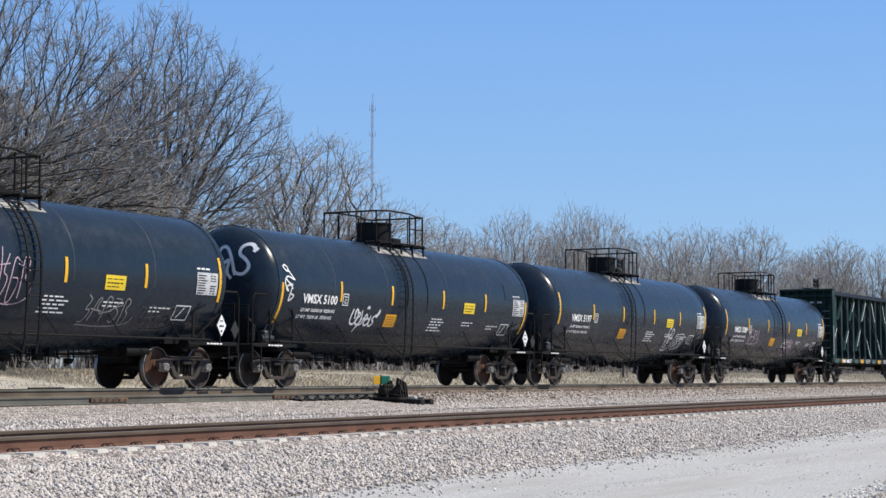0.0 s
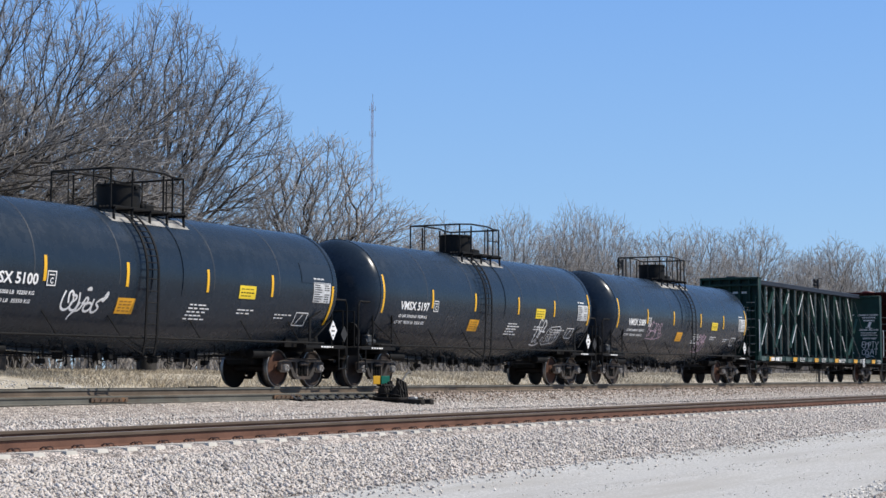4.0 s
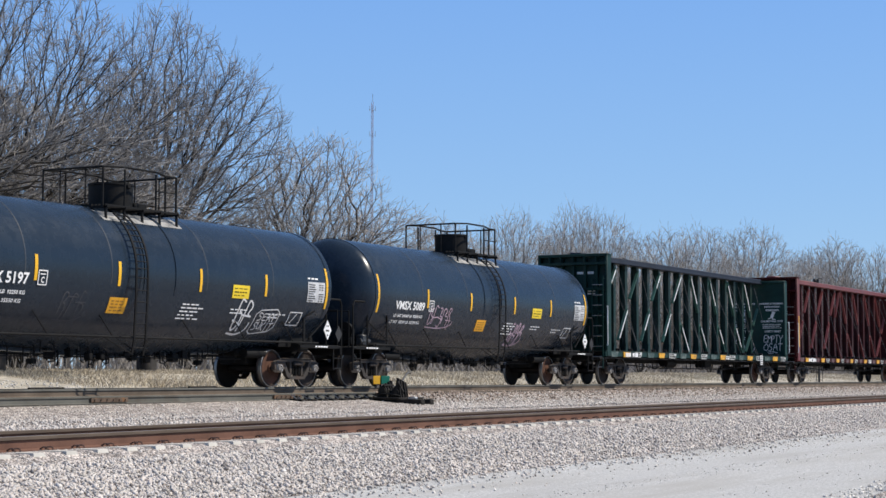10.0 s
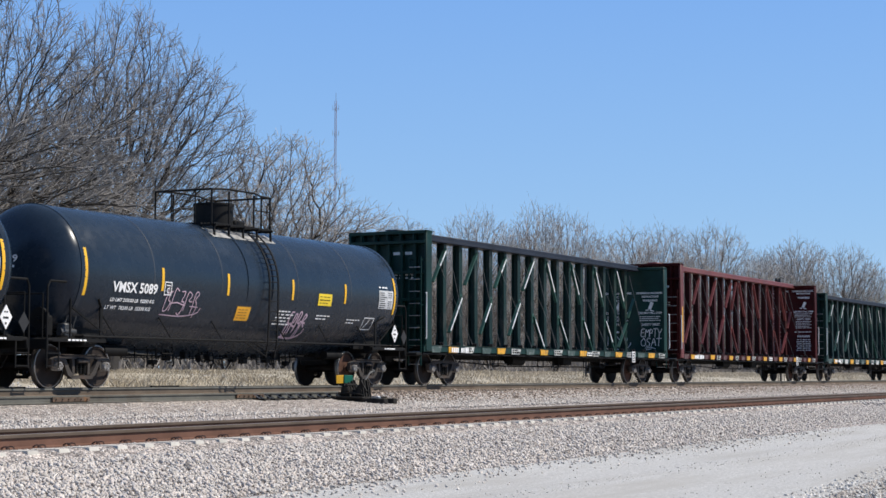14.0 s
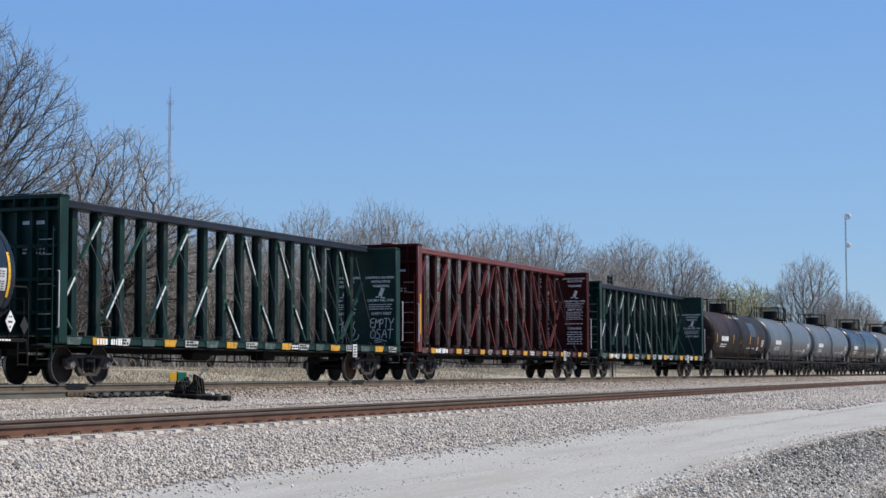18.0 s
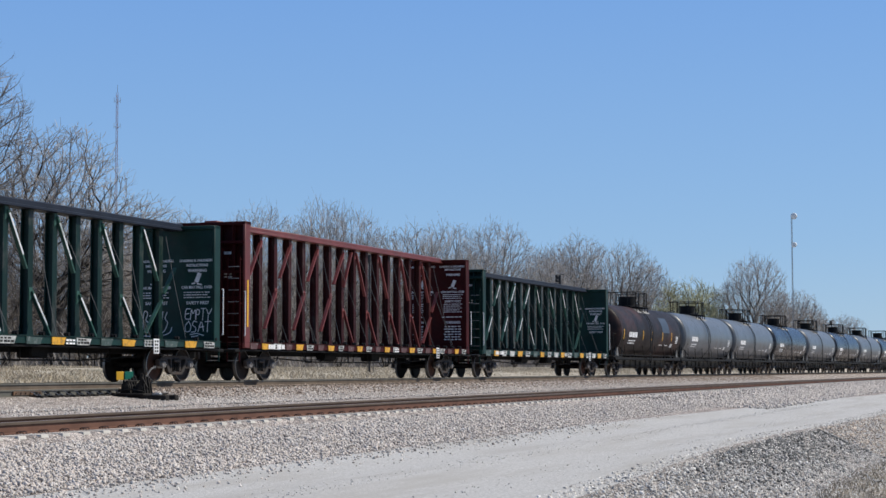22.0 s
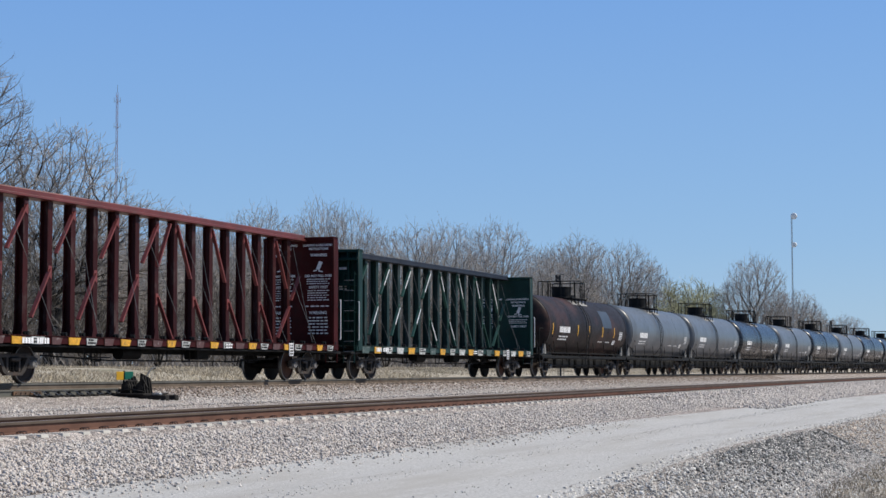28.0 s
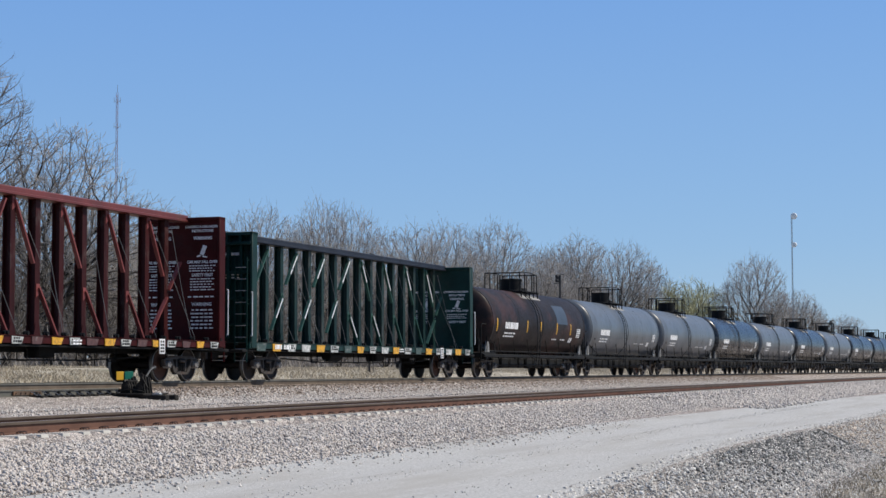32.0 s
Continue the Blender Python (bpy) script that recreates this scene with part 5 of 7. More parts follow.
green_2 = build_lumber_car("lumber_car", "dark green empty centre-beam lumber car", GREEN_PAINT, CAP_BLUE, PALE_GREEN, True, W_GREEN, 8)
face_g = lambda x, h: (BX - 0.137, -0.12 - x, h)
for word, zz in (("EMPTY", 2.02), ("OSAT", 1.60)):
    part("graffiti", stroke_mesh(sprayed(word, 0.25, zz, 0.98, 0.36), 0.030, face_g, CHALK), None, green_1, "white sprayed word")
part("graffiti", stroke_mesh([[(0.45, 1.50), (0.7, 1.54), (0.95, 1.47)], [(0.5, 1.43), (0.75, 1.46)]], 0.03, face_g, CHALK), None, green_1, "white sprayed underline")
part("graffiti", stroke_mesh([[(0.15 + a, 1.55 + b) for a, b in pts] for pts in scribble(43, 1.05, 0.75, 3, 0.15)], 0.034, lambda x, h: (BX - 0.137, 1.42 - x, h), CHALK), None, green_1, "white sprayed scrawl")
m = M()
m.box((-BX, -BH - 0.006, 2.6), (0.09, 0.012, 1.6))
part("reflective_strip", m, YELLOW, red_1, "yellow reflective strip")
for o in list(scene.collection.objects):
    if o.name.split('.')[0] in ('small_print', 'sign_print', 'data_block', 'end_stencil', 'sill_stencil', 'tag_print', 'plate_print', 'stencil_box', 'weight_stencil'):
        o['kind'] = 'stuff'
U_CARS += [(green_1, 216.77), (red_1, 241.42), (green_2, 266.25)]

# ---------------------------------------------------------------- older tank cars behind
BROWN_TANK = mat("rust_brown_tank_paint", (0.025, 0.0195, 0.0195), 0.5, vary=0.35, big=0.6, fine=5, bump=0.003, stain=(0.085, 0.040, 0.032), stain_amt=0.5, stain_scale=0.35, spec=0.12)
GREY_TANK = mat("dull_grey_tank_paint", (0.116, 0.132, 0.150), 0.38, vary=0.3, big=0.6, fine=5, bump=0.002, stain=(0.06, 0.06, 0.06), stain_amt=0.4, stain_scale=0.6, stretch=(1, 1, 0.3))
DARK_TANK = mat("glossy_black_tank_paint", (0.016, 0.018, 0.022), 0.28, vary=0.2, big=0.6, fine=5, bump=0.002, stain=(0.06, 0.055, 0.05), stain_amt=0.35)
PATCH_BLUE = mat("blue_grey_repair_paint", (0.055, 0.075, 0.105), 0.5, vary=0.15, bump=0.0, spec=0.2)
U0 = 279.1
for i in range(14):
    paint, lab = (BROWN_TANK, "rust-brown streaked tank car") if i == 0 else (GREY_TANK, "dull grey weathered tank car") if i in (1, 2, 4, 6, 9, 11) else (DARK_TANK, "glossy black tank car")
    c = build_tank_car("tank_car", lab, paint, 1.74, 2.66, 8.0, 6.75, 8.85, "older tank cars of the train") if i < 3 else copy_thing({True: OLD[1], False: OLD[0]}[paint is GREY_TANK], Matrix())
    if i >= 3:
        tagged(c, lab)
        if paint is DARK_TANK:
            for o in c.children:
                if o.data and len(o.data.materials) and o.data.materials[0] is BROWN_TANK:
                    o.data = DARK_MESH.setdefault(o.data.name, o.data.copy())
                    o.data.materials[0] = DARK_TANK
    if i == 0:
        OLD, DARK_MESH = [c], {}
    if i == 1:
        OLD.append(c)
    U_CARS.append((c, U0 + 8.85 + 17.7 * i))
ft = on_tank(1.74, 2.66, slope=0.0, half=8.0)
for i, (c, u) in enumerate(U_CARS[7:15]):
    part("lettering", bars_mesh([(-6.15, 2.33, 2.0, 0.32, 8)], ft, WHITE, seed=60 + i), None, c, "white stencilled marks")
    part("weight_stencil", bars_mesh([(-6.15, 2.08, 1.7, 0.07, 5), (-6.2, 1.93, 1.7, 0.07, 5)], ft, WHITE, seed=70 + i), None, c)
    for rows in ([(2.0, 1.9, 0.9, 0.06, 3)], [(3.6, 1.9, 0.9, 0.06, 3)], [(5.2, 1.8, 0.6, 0.25, 2)], [(6.4, 2.1 + 0.1 * k, 0.7, 0.06, 3) for k in range(5)]):
        part("small_print", bars_mesh(rows, ft, WHITE, seed=80 + i), None, c)
    if i == 0:
        for x in (-7.4, -2.6, -0.3, 2.6, 5.2):
            part("reflective_strip", subdiv_strip(ft, x - 0.05, x + 0.05, 2.2, 2.8), YELLOW, c, "yellow reflective strip")
        part("repair_patch", subdiv_strip(ft, 2.6, 4.6, 2.75, 3.75, 12), PATCH_BLUE, c, "blue-grey repainted patch")

# ---------------------------------------------------------------- trees
BARK = mat("grey_brown_bark", (0.032, 0.028, 0.025), 0.9, vary=0.35, big=3, fine=18, bump=0.01)
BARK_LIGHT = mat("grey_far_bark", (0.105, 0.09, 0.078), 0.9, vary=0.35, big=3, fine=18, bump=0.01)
TWIG = mat("pale_grey_twigs", (0.27, 0.25, 0.232), 0.9, vary=0.3, big=0.5, fine=6, bump=0.0)
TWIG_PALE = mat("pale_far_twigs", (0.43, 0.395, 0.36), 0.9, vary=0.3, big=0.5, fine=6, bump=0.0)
TWIG_DARK = mat("brown_thicket_twigs", (0.15, 0.13, 0.112), 0.9, vary=0.3, big=0.5, fine=6, bump=0.0)
BUDS = mat("twigs_with_green_buds", (0.48, 0.47, 0.30), 0.9, vary=0.3, big=0.5, fine=6, bump=0.0)


def tubes(segs):
    """Three-sided tapered tubes for a list of (p, q, r0, r1)."""
    a = np.array([s[0] for s in segs], dtype=np.float64)
    b = np.array([s[1] for s in segs], dtype=np.float64)
    r0 = np.array([s[2] for s in segs])[:, None]
    r1 = np.array([s[3] for s in segs])[:, None]
    d = b - a
    d /= np.linalg.norm(d, axis=1)[:, None] + 1e-9
    ref = np.where(np.abs(d[:, 2:3]) > 0.9, np.array([[1.0, 0, 0]]), np.array([[0, 0, 1.0]]))
    u = np.cross(d, ref)
    u /= np.linalg.norm(u, axis=1)[:, None] + 1e-9
    w = np.cross(d, u)
    vs = []
    for e, r in ((a, r0), (b, r1)):
        for k in range(3):
            t = 2 * math.pi * k / 3
            vs.append(e + (u * math.cos(t) + w * math.sin(t)) * r)
    verts = np.stack(vs, 1).reshape(-1, 3)
    n = len(segs)
    base = np.arange(n)[:, None] * 6
    quads = np.concatenate([base + np.array([[k, (k + 1) % 3, (k + 1) % 3 + 3, k + 3]]) for k in range(3)], 0)
    return verts, quads


def ribbons(segs, rnd):
    """The finest twigs: narrow tapered slips, turned at random."""
    a = np.array([s[0] for s in segs])
    b = np.array([s[1] for s in segs])
    r0 = np.array([s[2] for s in segs])[:, None] * 1.15
    r1 = np.array([s[3] for s in segs])[:, None] * 1.15
    d = b - a
    d /= np.linalg.norm(d, axis=1)[:, None] + 1e-9
    u = np.cross(d, rnd.normal(0, 1, a.shape))
    u /= np.linalg.norm(u, axis=1)[:, None] + 1e-9
    v = np.stack([a - u * r0, a + u * r0, b + u * r1, b - u * r1], 1).reshape(-1, 3)
    return v, np.arange(len(segs) * 4).reshape(-1, 4)


def limb_paths(seed, lobes, root, n, power=1.35, near=12):
    """Points spread through the crown's lobes, joined to the root by their cheapest ways: limbs fork and fan outwards."""
    r = np.random.default_rng(seed)
    vol = np.array([l[3] * l[4] * l[5] for l in lobes])
    pts = []
    for l, share in zip(lobes, vol / vol.sum()):
        k = int(n * share)
        d = r.normal(0, 1, (k, 3))
        d /= np.linalg.norm(d, axis=1)[:, None]
        pts.append(np.array(l[:3]) + d * (r.random(k) ** (1 / 2.6))[:, None] * np.array(l[3:6]))
    P = np.concatenate(pts)
    P = P[P[:, 2] > root[2] + 0.3]
    # a loose column of points leads from the root into the crown
    low = P[:, 2].min()
    stem = [np.array(root) + np.array([r.normal(0, 0.25), r.normal(0, 0.25), 0.45 * i]) for i in range(1, max(2, int((low - root[2]) / 0.45) + 3))]
    P = np.concatenate([np.array([root]), np.array(stem), P])
    count = len(P)
    cost = np.full(count, 1e9)
    cost[0] = 0
    js, ws = [], []
    for c in range(0, count, 500):
        d2 = ((P[c:c + 500, None, :] - P[None, :, :]) ** 2).sum(2)
        j = np.argpartition(d2, near, axis=1)[:, :near + 1]
        js.append(j)
        ws.append(np.take_along_axis(d2, j, 1) ** (power / 2))
    src = np.repeat(np.arange(count), near + 1)
    dst, w = np.concatenate(js).ravel(), np.concatenate(ws).ravel()
    src, dst, w = np.concatenate([src, dst]), np.concatenate([dst, src]), np.concatenate([w, w])
    ok = src != dst
    src, dst, w = src[ok], dst[ok], w[ok]
    for _ in range(400):
        was = cost.copy()
        np.minimum.at(cost, dst, cost[src] + w)
        if np.array_equal(was, cost):
            break
    par = np.full(count, -1)
    hit = np.abs(cost[src] + w - cost[dst]) < 1e-9
    par[dst[hit]] = src[hit]
    par[0] = -1
    order = [i for i in np.argsort(cost, kind="stable").tolist() if cost[i] < 1e8]
    # parents come first
    rank = {i: k for k, i in enumerate(order)}
    P = P[order]
    par = np.array([rank[par[i]] if par[i] >= 0 else -1 for i in order])
    kid = np.nonzero(par >= 0)[0]
    cnt = np.bincount(par[kid], minlength=len(P)).astype(float)
    for _ in range(3):
        mean = np.zeros_like(P)
        np.add.at(mean, par[kid], P[kid])
        inner = (cnt > 0) & (par >= 0)
        Q = P.copy()
        Q[inner] = 0.44 * P[inner] + 0.33 * P[par[inner]] + 0.23 * mean[inner] / cnt[inner][:, None]
        P = Q
    H = np.zeros_like(P)
    H[kid] = P[kid] - P[par[kid]]
    H /= np.linalg.norm(H, axis=1)[:, None] + 1e-9
    return P, par, H


def tree_meshes(seed, height, lobes, root, n, tip=0.0075, sprigs=3, sprig=0.6, limb=0.045, twig=None, stems=1, power=1.35):
    P, par, H = limb_paths(seed, lobes, root, n, power)
    count = len(P)
    area = np.zeros(count)
    for i in range(count - 1, -1, -1):
        if area[i] == 0:
            area[i] = (tip * 1.12) ** 1.97
        if par[i] >= 0:
            area[par[i]] += area[i]
    rad = area ** (1 / 1.97)
    top = np.sort(P[:, 2])[int(count * 0.997)] + sprig * 0.35
    k = height / top
    big, mid, fine = [], [], []
    for i in np.nonzero(par >= 0)[0]:
        seg = (tuple(P[par[i]]), tuple(P[i]), min(rad[par[i]], rad[i] * 1.3), rad[i])
        (big if rad[i] > limb else mid if rad[i] > limb * 0.42 else fine).append(seg)
    big.append(((root[0], root[1], -0.4), tuple(P[0]), rad[0] * 1.15, rad[0]))
    r = np.random.default_rng(seed + 1)
    thin = np.nonzero((rad < limb * 0.8) & (par >= 0))[0]
    for _ in range(sprigs):
        d = H[thin] + r.normal(0, 0.58, (len(thin), 3)) + np.array([0, 0, 0.05])
        d /= np.linalg.norm(d, axis=1)[:, None]
        ln = (sprig * r.uniform(0.4, 1.25, len(thin)))[:, None]
        t = r.random((len(thin), 1))
        a = P[par[thin]] * t + P[thin] * (1 - t)
        b = a + d * ln * 0.5
        e = b + (d + np.array([0, 0, 0.14]) + r.normal(0, 0.16, d.shape)) * ln * 0.5
        f = b + (d + r.normal(0, 0.5, d.shape)) * ln * 0.4
        fine += [(p, q, tip, tip * 0.85) for p, q in zip(a, b)] + [(p, q, tip * 0.85, tip * 0.4) for p, q in zip(b, e)] + [(p, q, tip * 0.7, tip * 0.4) for p, q in zip(b, f)]
    v, q = tubes(big)
    v3, q3 = ribbons(fine, r)
    v2, q2 = tubes(mid)
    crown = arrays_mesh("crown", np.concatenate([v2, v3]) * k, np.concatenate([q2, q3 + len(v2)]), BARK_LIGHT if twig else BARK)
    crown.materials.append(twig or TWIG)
    crown.polygons.foreach_set("material_index", np.concatenate([np.zeros(len(q2), dtype=np.int32), np.ones(len(q3), dtype=np.int32)]))
    return [arrays_mesh("trunk", v * k, q, BARK), crown]


def tree_thing(name, meshes, label, cat, group=""):
    t = thing(name, label, cat, group)
    part("trunk", meshes[0], None, t)
    part("crown", meshes[1], None, t)
    return t


ROUND = [(0, 0, 9.2, 4.6, 4.6, 4.8), (-2.6, 1.2, 7.0, 3.4, 3.4, 3.6), (2.6, -0.8, 7.2, 3.4, 3.4, 3.8)]
TALL = [(0.3, 0, 8.2, 3.2, 3.2, 4.9), (-1.8, -0.8, 6.6, 2.8, 2.8, 3.8), (2.0, 0.9, 7.2, 2.6, 2.6, 3.6)]
SHRUB = [(0, 0, 4.4, 2.8, 2.8, 3.6), (-1.6, 0.6, 3.2, 2.2, 2.2, 2.6), (1.7, -0.5, 3.4, 2.2, 2.2, 2.6)]
GROUP_T, GROUP_B = "bare trees behind the railway", "thickets behind the railway"
KIND = {
    "a": tree_thing("bare_tree", tree_meshes(21, 15.5, [(-0.4, 0.4, 9.8, 4.2, 4.2, 6.2), (2.0, -2.4, 8.4, 3.4, 3.4, 5.0), (-2.6, 3.0, 8.4, 3.6, 3.6, 5.0), (0, 0, 6.0, 5.0, 5.0, 3.0)], (-1.2, 1.2, 3.4), 5600, 0.0088, 3, 0.66, 0.030),
                    "large bare spreading tree with grey twigs", "tree", GROUP_T),
    "b": tree_thing("bare_tree", tree_meshes(34, 17.0, [(-0.2, 0.3, 11.6, 3.1, 3.1, 5.6), (1.5, -2.0, 10.0, 3.0, 3.0, 4.7), (-1.6, 2.1, 9.0, 3.2, 3.2, 5.0), (0.4, -0.5, 6.4, 3.9, 3.9, 3.2)], (-0.6, 0.8, 4.0), 5000, 0.0088, 3, 0.66, 0.030),
                    "large bare tree with a rounded grey crown", "tree", GROUP_T),
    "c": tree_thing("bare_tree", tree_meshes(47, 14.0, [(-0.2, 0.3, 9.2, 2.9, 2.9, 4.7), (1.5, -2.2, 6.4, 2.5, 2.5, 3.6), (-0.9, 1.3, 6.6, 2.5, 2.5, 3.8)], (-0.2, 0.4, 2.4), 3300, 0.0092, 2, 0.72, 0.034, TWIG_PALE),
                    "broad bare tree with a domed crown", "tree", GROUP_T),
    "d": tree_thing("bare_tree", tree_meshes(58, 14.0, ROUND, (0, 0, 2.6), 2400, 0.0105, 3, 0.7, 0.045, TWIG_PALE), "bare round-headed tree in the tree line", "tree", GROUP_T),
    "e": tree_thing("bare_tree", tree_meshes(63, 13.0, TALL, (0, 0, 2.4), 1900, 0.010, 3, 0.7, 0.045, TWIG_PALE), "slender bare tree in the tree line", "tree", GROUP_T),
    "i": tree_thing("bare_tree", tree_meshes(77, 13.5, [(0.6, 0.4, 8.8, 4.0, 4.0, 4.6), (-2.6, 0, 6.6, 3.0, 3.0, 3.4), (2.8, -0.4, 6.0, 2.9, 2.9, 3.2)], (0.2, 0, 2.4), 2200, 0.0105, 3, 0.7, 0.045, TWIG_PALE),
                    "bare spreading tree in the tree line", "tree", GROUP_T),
    "j": tree_thing("bare_tree", tree_meshes(105, 10.6, [(2.6, -2.7, 6.6, 3.6, 3.6, 2.8), (-0.4, 0.4, 7.6, 3.6, 3.6, 3.2), (4.4, -4.4, 5.4, 2.4, 2.4, 1.8)], (-2.0, 2.0, 2.2), 2100, 0.0098, 2, 0.7, 0.028, None, 1, 1.2),
                    "low spreading bare tree with thick dark limbs", "tree", GROUP_T),
    "f": tree_thing("thicket", tree_meshes(71, 8.0, SHRUB, (0, 0, 0.2), 520, 0.012, 2, 0.7, 0.04, TWIG_DARK), "bare brown thicket of stems and twigs", "bush", GROUP_B),
    "g": tree_thing("thicket", tree_meshes(86, 6.5, SHRUB[::-1], (0, 0, 0.2), 480, 0.012, 2, 0.7, 0.04, TWIG_DARK), "low bare thicket of grey stems", "bush", GROUP_B),
    "h": tree_thing("budding_bush", tree_meshes(93, 9.0, SHRUB, (0, 0, 0.2), 1100, 0.016, 5, 0.6, 0.05, BUDS), "tall bush with fresh yellow-green buds", "bush", GROUP_B),
}
USED = set()


def plant(kind, x, y, height, turn, wide=None, z=0.25):
    """wide: half the crown's width; without it the crown keeps the kind's proportions."""
    src = KIND[kind]
    base = {"a": 15.5, "b": 17.0, "c": 14.0, "d": 14.0, "e": 13.0, "i": 13.5, "j": 10.6, "f": 8.0, "g": 6.5, "h": 9.0}[kind]
    s = height / base
    k = s if wide is None else wide / {"d": 3.7, "e": 2.8, "i": 3.6, "h": 2.3, "c": 2.5}[kind]
    m = Matrix.Translation((x, y, z)) @ Matrix.Rotation(radians(turn), 4, "Z")
    t = copy_thing(src, m) if kind in USED else src
    USED.add(kind)
    t.matrix_basis = m @ Matrix.Diagonal((k, k, s, 1.0))
    return t


# the two great trees, the domed one beside the mast, then the tree line
for row in (("a", 50.3, 45.0, 15.5, 0), ("b", 60.8, 47.0, 16.1, 0), ("j", 44.2, 42.8, 10.6, 0), ("a", 42.0, 50.0, 13.0, 140), ("c", 55.0, 51.0, 12.4, 150),
            ("c", 86.9, 55.8, 14.4, 0, 3.7), ("c", 96.5, 60.0, 10.6, 130, 2.6), ("i", 80.0, 62.0, 9.3, 20), ("e", 33.0, 49.0, 12.3, 80),
            ("i", 104.5, 62.0, 9.6, 30, 3.4), ("e", 113.0, 64.5, 9.9, 75, 2.6), ("i", 122.8, 67.1, 12.6, 40, 3.4), ("e", 129.0, 68.0, 11.6, 100, 3.0), ("d", 136.0, 72.0, 11.6, 15, 3.6),
            ("d", 141.3, 70.6, 15.0, 15, 3.4), ("i", 149.4, 70.0, 14.4, 200, 3.2), ("e", 154.2, 69.9, 16.6, 120, 2.6), ("d", 159.6, 69.4, 16.4, 77, 3.2), ("e", 166.1, 69.2, 14.6, 310, 2.8),
            ("i", 176.0, 68.7, 15.8, 20, 4.4), ("e", 186.0, 68.7, 16.9, 130, 3.4), ("d", 203.0, 68.9, 18.4, 60, 4.6), ("i", 196.0, 69.9, 15.0, 250, 3.4), ("e", 214.8, 66.9, 15.6, 300, 3.0),
            ("d", 227.0, 69.5, 16.5, 190, 3.6), ("i", 244.0, 69.9, 19.6, 12, 5.0), ("d", 258.6, 67.6, 19.4, 333, 5.2), ("e", 267.2, 65.1, 17.2, 70, 3.6), ("i", 251.0, 74.0, 18.2, 160, 4.6),
            ("h", 258.0, 57.5, 13.4, 0, 4.0), ("h", 264.0, 56.5, 13.2, 90, 3.8), ("i", 263.0, 48.5, 17.4, 300, 4.4), ("e", 260.0, 44.4, 12.0, 200, 2.6), ("e", 288.5, 45.2, 13.0, 45, 3.4), ("i", 300.0, 45.5, 11.4, 100, 3.6),
            ("i", 327.0, 42.5, 10.0, 20, 3.8)):
    plant(*row)
rt = random.Random(5)
for i in range(36):
    x = 20 + 8.6 * i
    plant("f" if i % 3 else "g", x + rt.uniform(-2, 2), 53 + 0.05 * x + rt.uniform(-3, 3), 7.8 * rt.uniform(0.85, 1.2), rt.uniform(0, 360))
for i in range(26):
    x = 30 + 8.6 * i
    plant("g" if i % 2 else "f", x + rt.uniform(-2, 2), 46.5 + 0.04 * x + rt.uniform(-1.5, 1.5), rt.uniform(3.6, 5.6), rt.uniform(0, 360))

# undergrowth: a low tangle of stems under the trees
ru = np.random.default_rng(12)
segs = []
for i in range(7000):
    x = 12 + 330 * ru.random() ** 1.25
    y = 46 + 0.035 * x + 16 * ru.random()
    h = ru.uniform(0.7, 3.0)
    p = Vector((x, y, 0.2))
    for k in range(3):
        q = p + Vector((ru.uniform(-0.3, 0.3), ru.uniform(-0.3, 0.3), 0.36)) * h
        w = (0.012 + 0.00012 * x) * (1.3 - 0.35 * k)
        segs.append((tuple(p), tuple(q), w, w * 0.75))
        p = q
v, q = ribbons(segs, ru)
tagged(new("undergrowth", arrays_mesh("undergrowth", v, q, TWIG)), "low brown tangle of stems under the bare trees", "undergrowth", "", "stuff")

# the close-grown wood behind them
segs = []
for i in range(3000):
    x = 40 + 310 * ru.random() ** 1.1
    y = 62 + 0.04 * x + 26 * ru.random()
    h = ru.uniform(5.0, 9.0)
    p = Vector((x, y, 0.4))
    for k in range(4):
        q = p + Vector((ru.uniform(-0.09, 0.09), ru.uniform(-0.09, 0.09), 0.25)) * h
        w = 0.075 * (1.15 - 0.27 * k)
        segs.append((tuple(p), tuple(q), w, w * 0.75))
        for _ in range(4 + k):
            a = ru.uniform(0, 6.283)
            ln = ru.uniform(0.08, 0.2) * h
            e = q + Vector((math.cos(a) * 0.75, math.sin(a) * 0.75, ru.uniform(0.3, 1.0))) * ln
            segs.append((tuple(q), tuple(e), 0.030, 0.012))
        p = q
v, q = ribbons(segs, ru)
tagged(new("wood_behind", arrays_mesh("wood_behind", v, q, TWIG)), "close-grown bare grey-brown wood behind the railway", "woods", "", "stuff")

# distant woods as one mass of stems
segs = []
rt = random.Random(9)
for i in range(1800):
    x = rt.uniform(200, 900)
    y = 95 + 0.16 * x + rt.uniform(0, 40)
    h = rt.uniform(6, 13)
    p = Vector((x, y, 0))
    for k in range(3):
        q = p + Vector((rt.uniform(-1.5, 1.5), rt.uniform(-1.5, 1.5), h / 3))
        segs.append((tuple(p), tuple(q), 0.22 - 0.06 * k, 0.16 - 0.06 * k if k < 2 else 0.03))
        for _ in range(3):
            e = q + Vector((rt.uniform(-2.5, 2.5), rt.uniform(-2.5, 2.5), rt.uniform(0.5, 2.5)))
            segs.append((tuple(q), tuple(e), 0.08, 0.03))
        p = q
v, q = tubes(segs)
tagged(new("far_woods", arrays_mesh("far_woods", v, q, TWIG)), "distant bare winter woods along the horizon", "woods", "", "stuff")

# ---------------------------------------------------------------- dry grass and brush
STRAW = mat("straw_coloured_grass", (0.52, 0.455, 0.35), 0.9, vary=0.35, big=0.4, fine=7, bump=0.0, island=0.3)


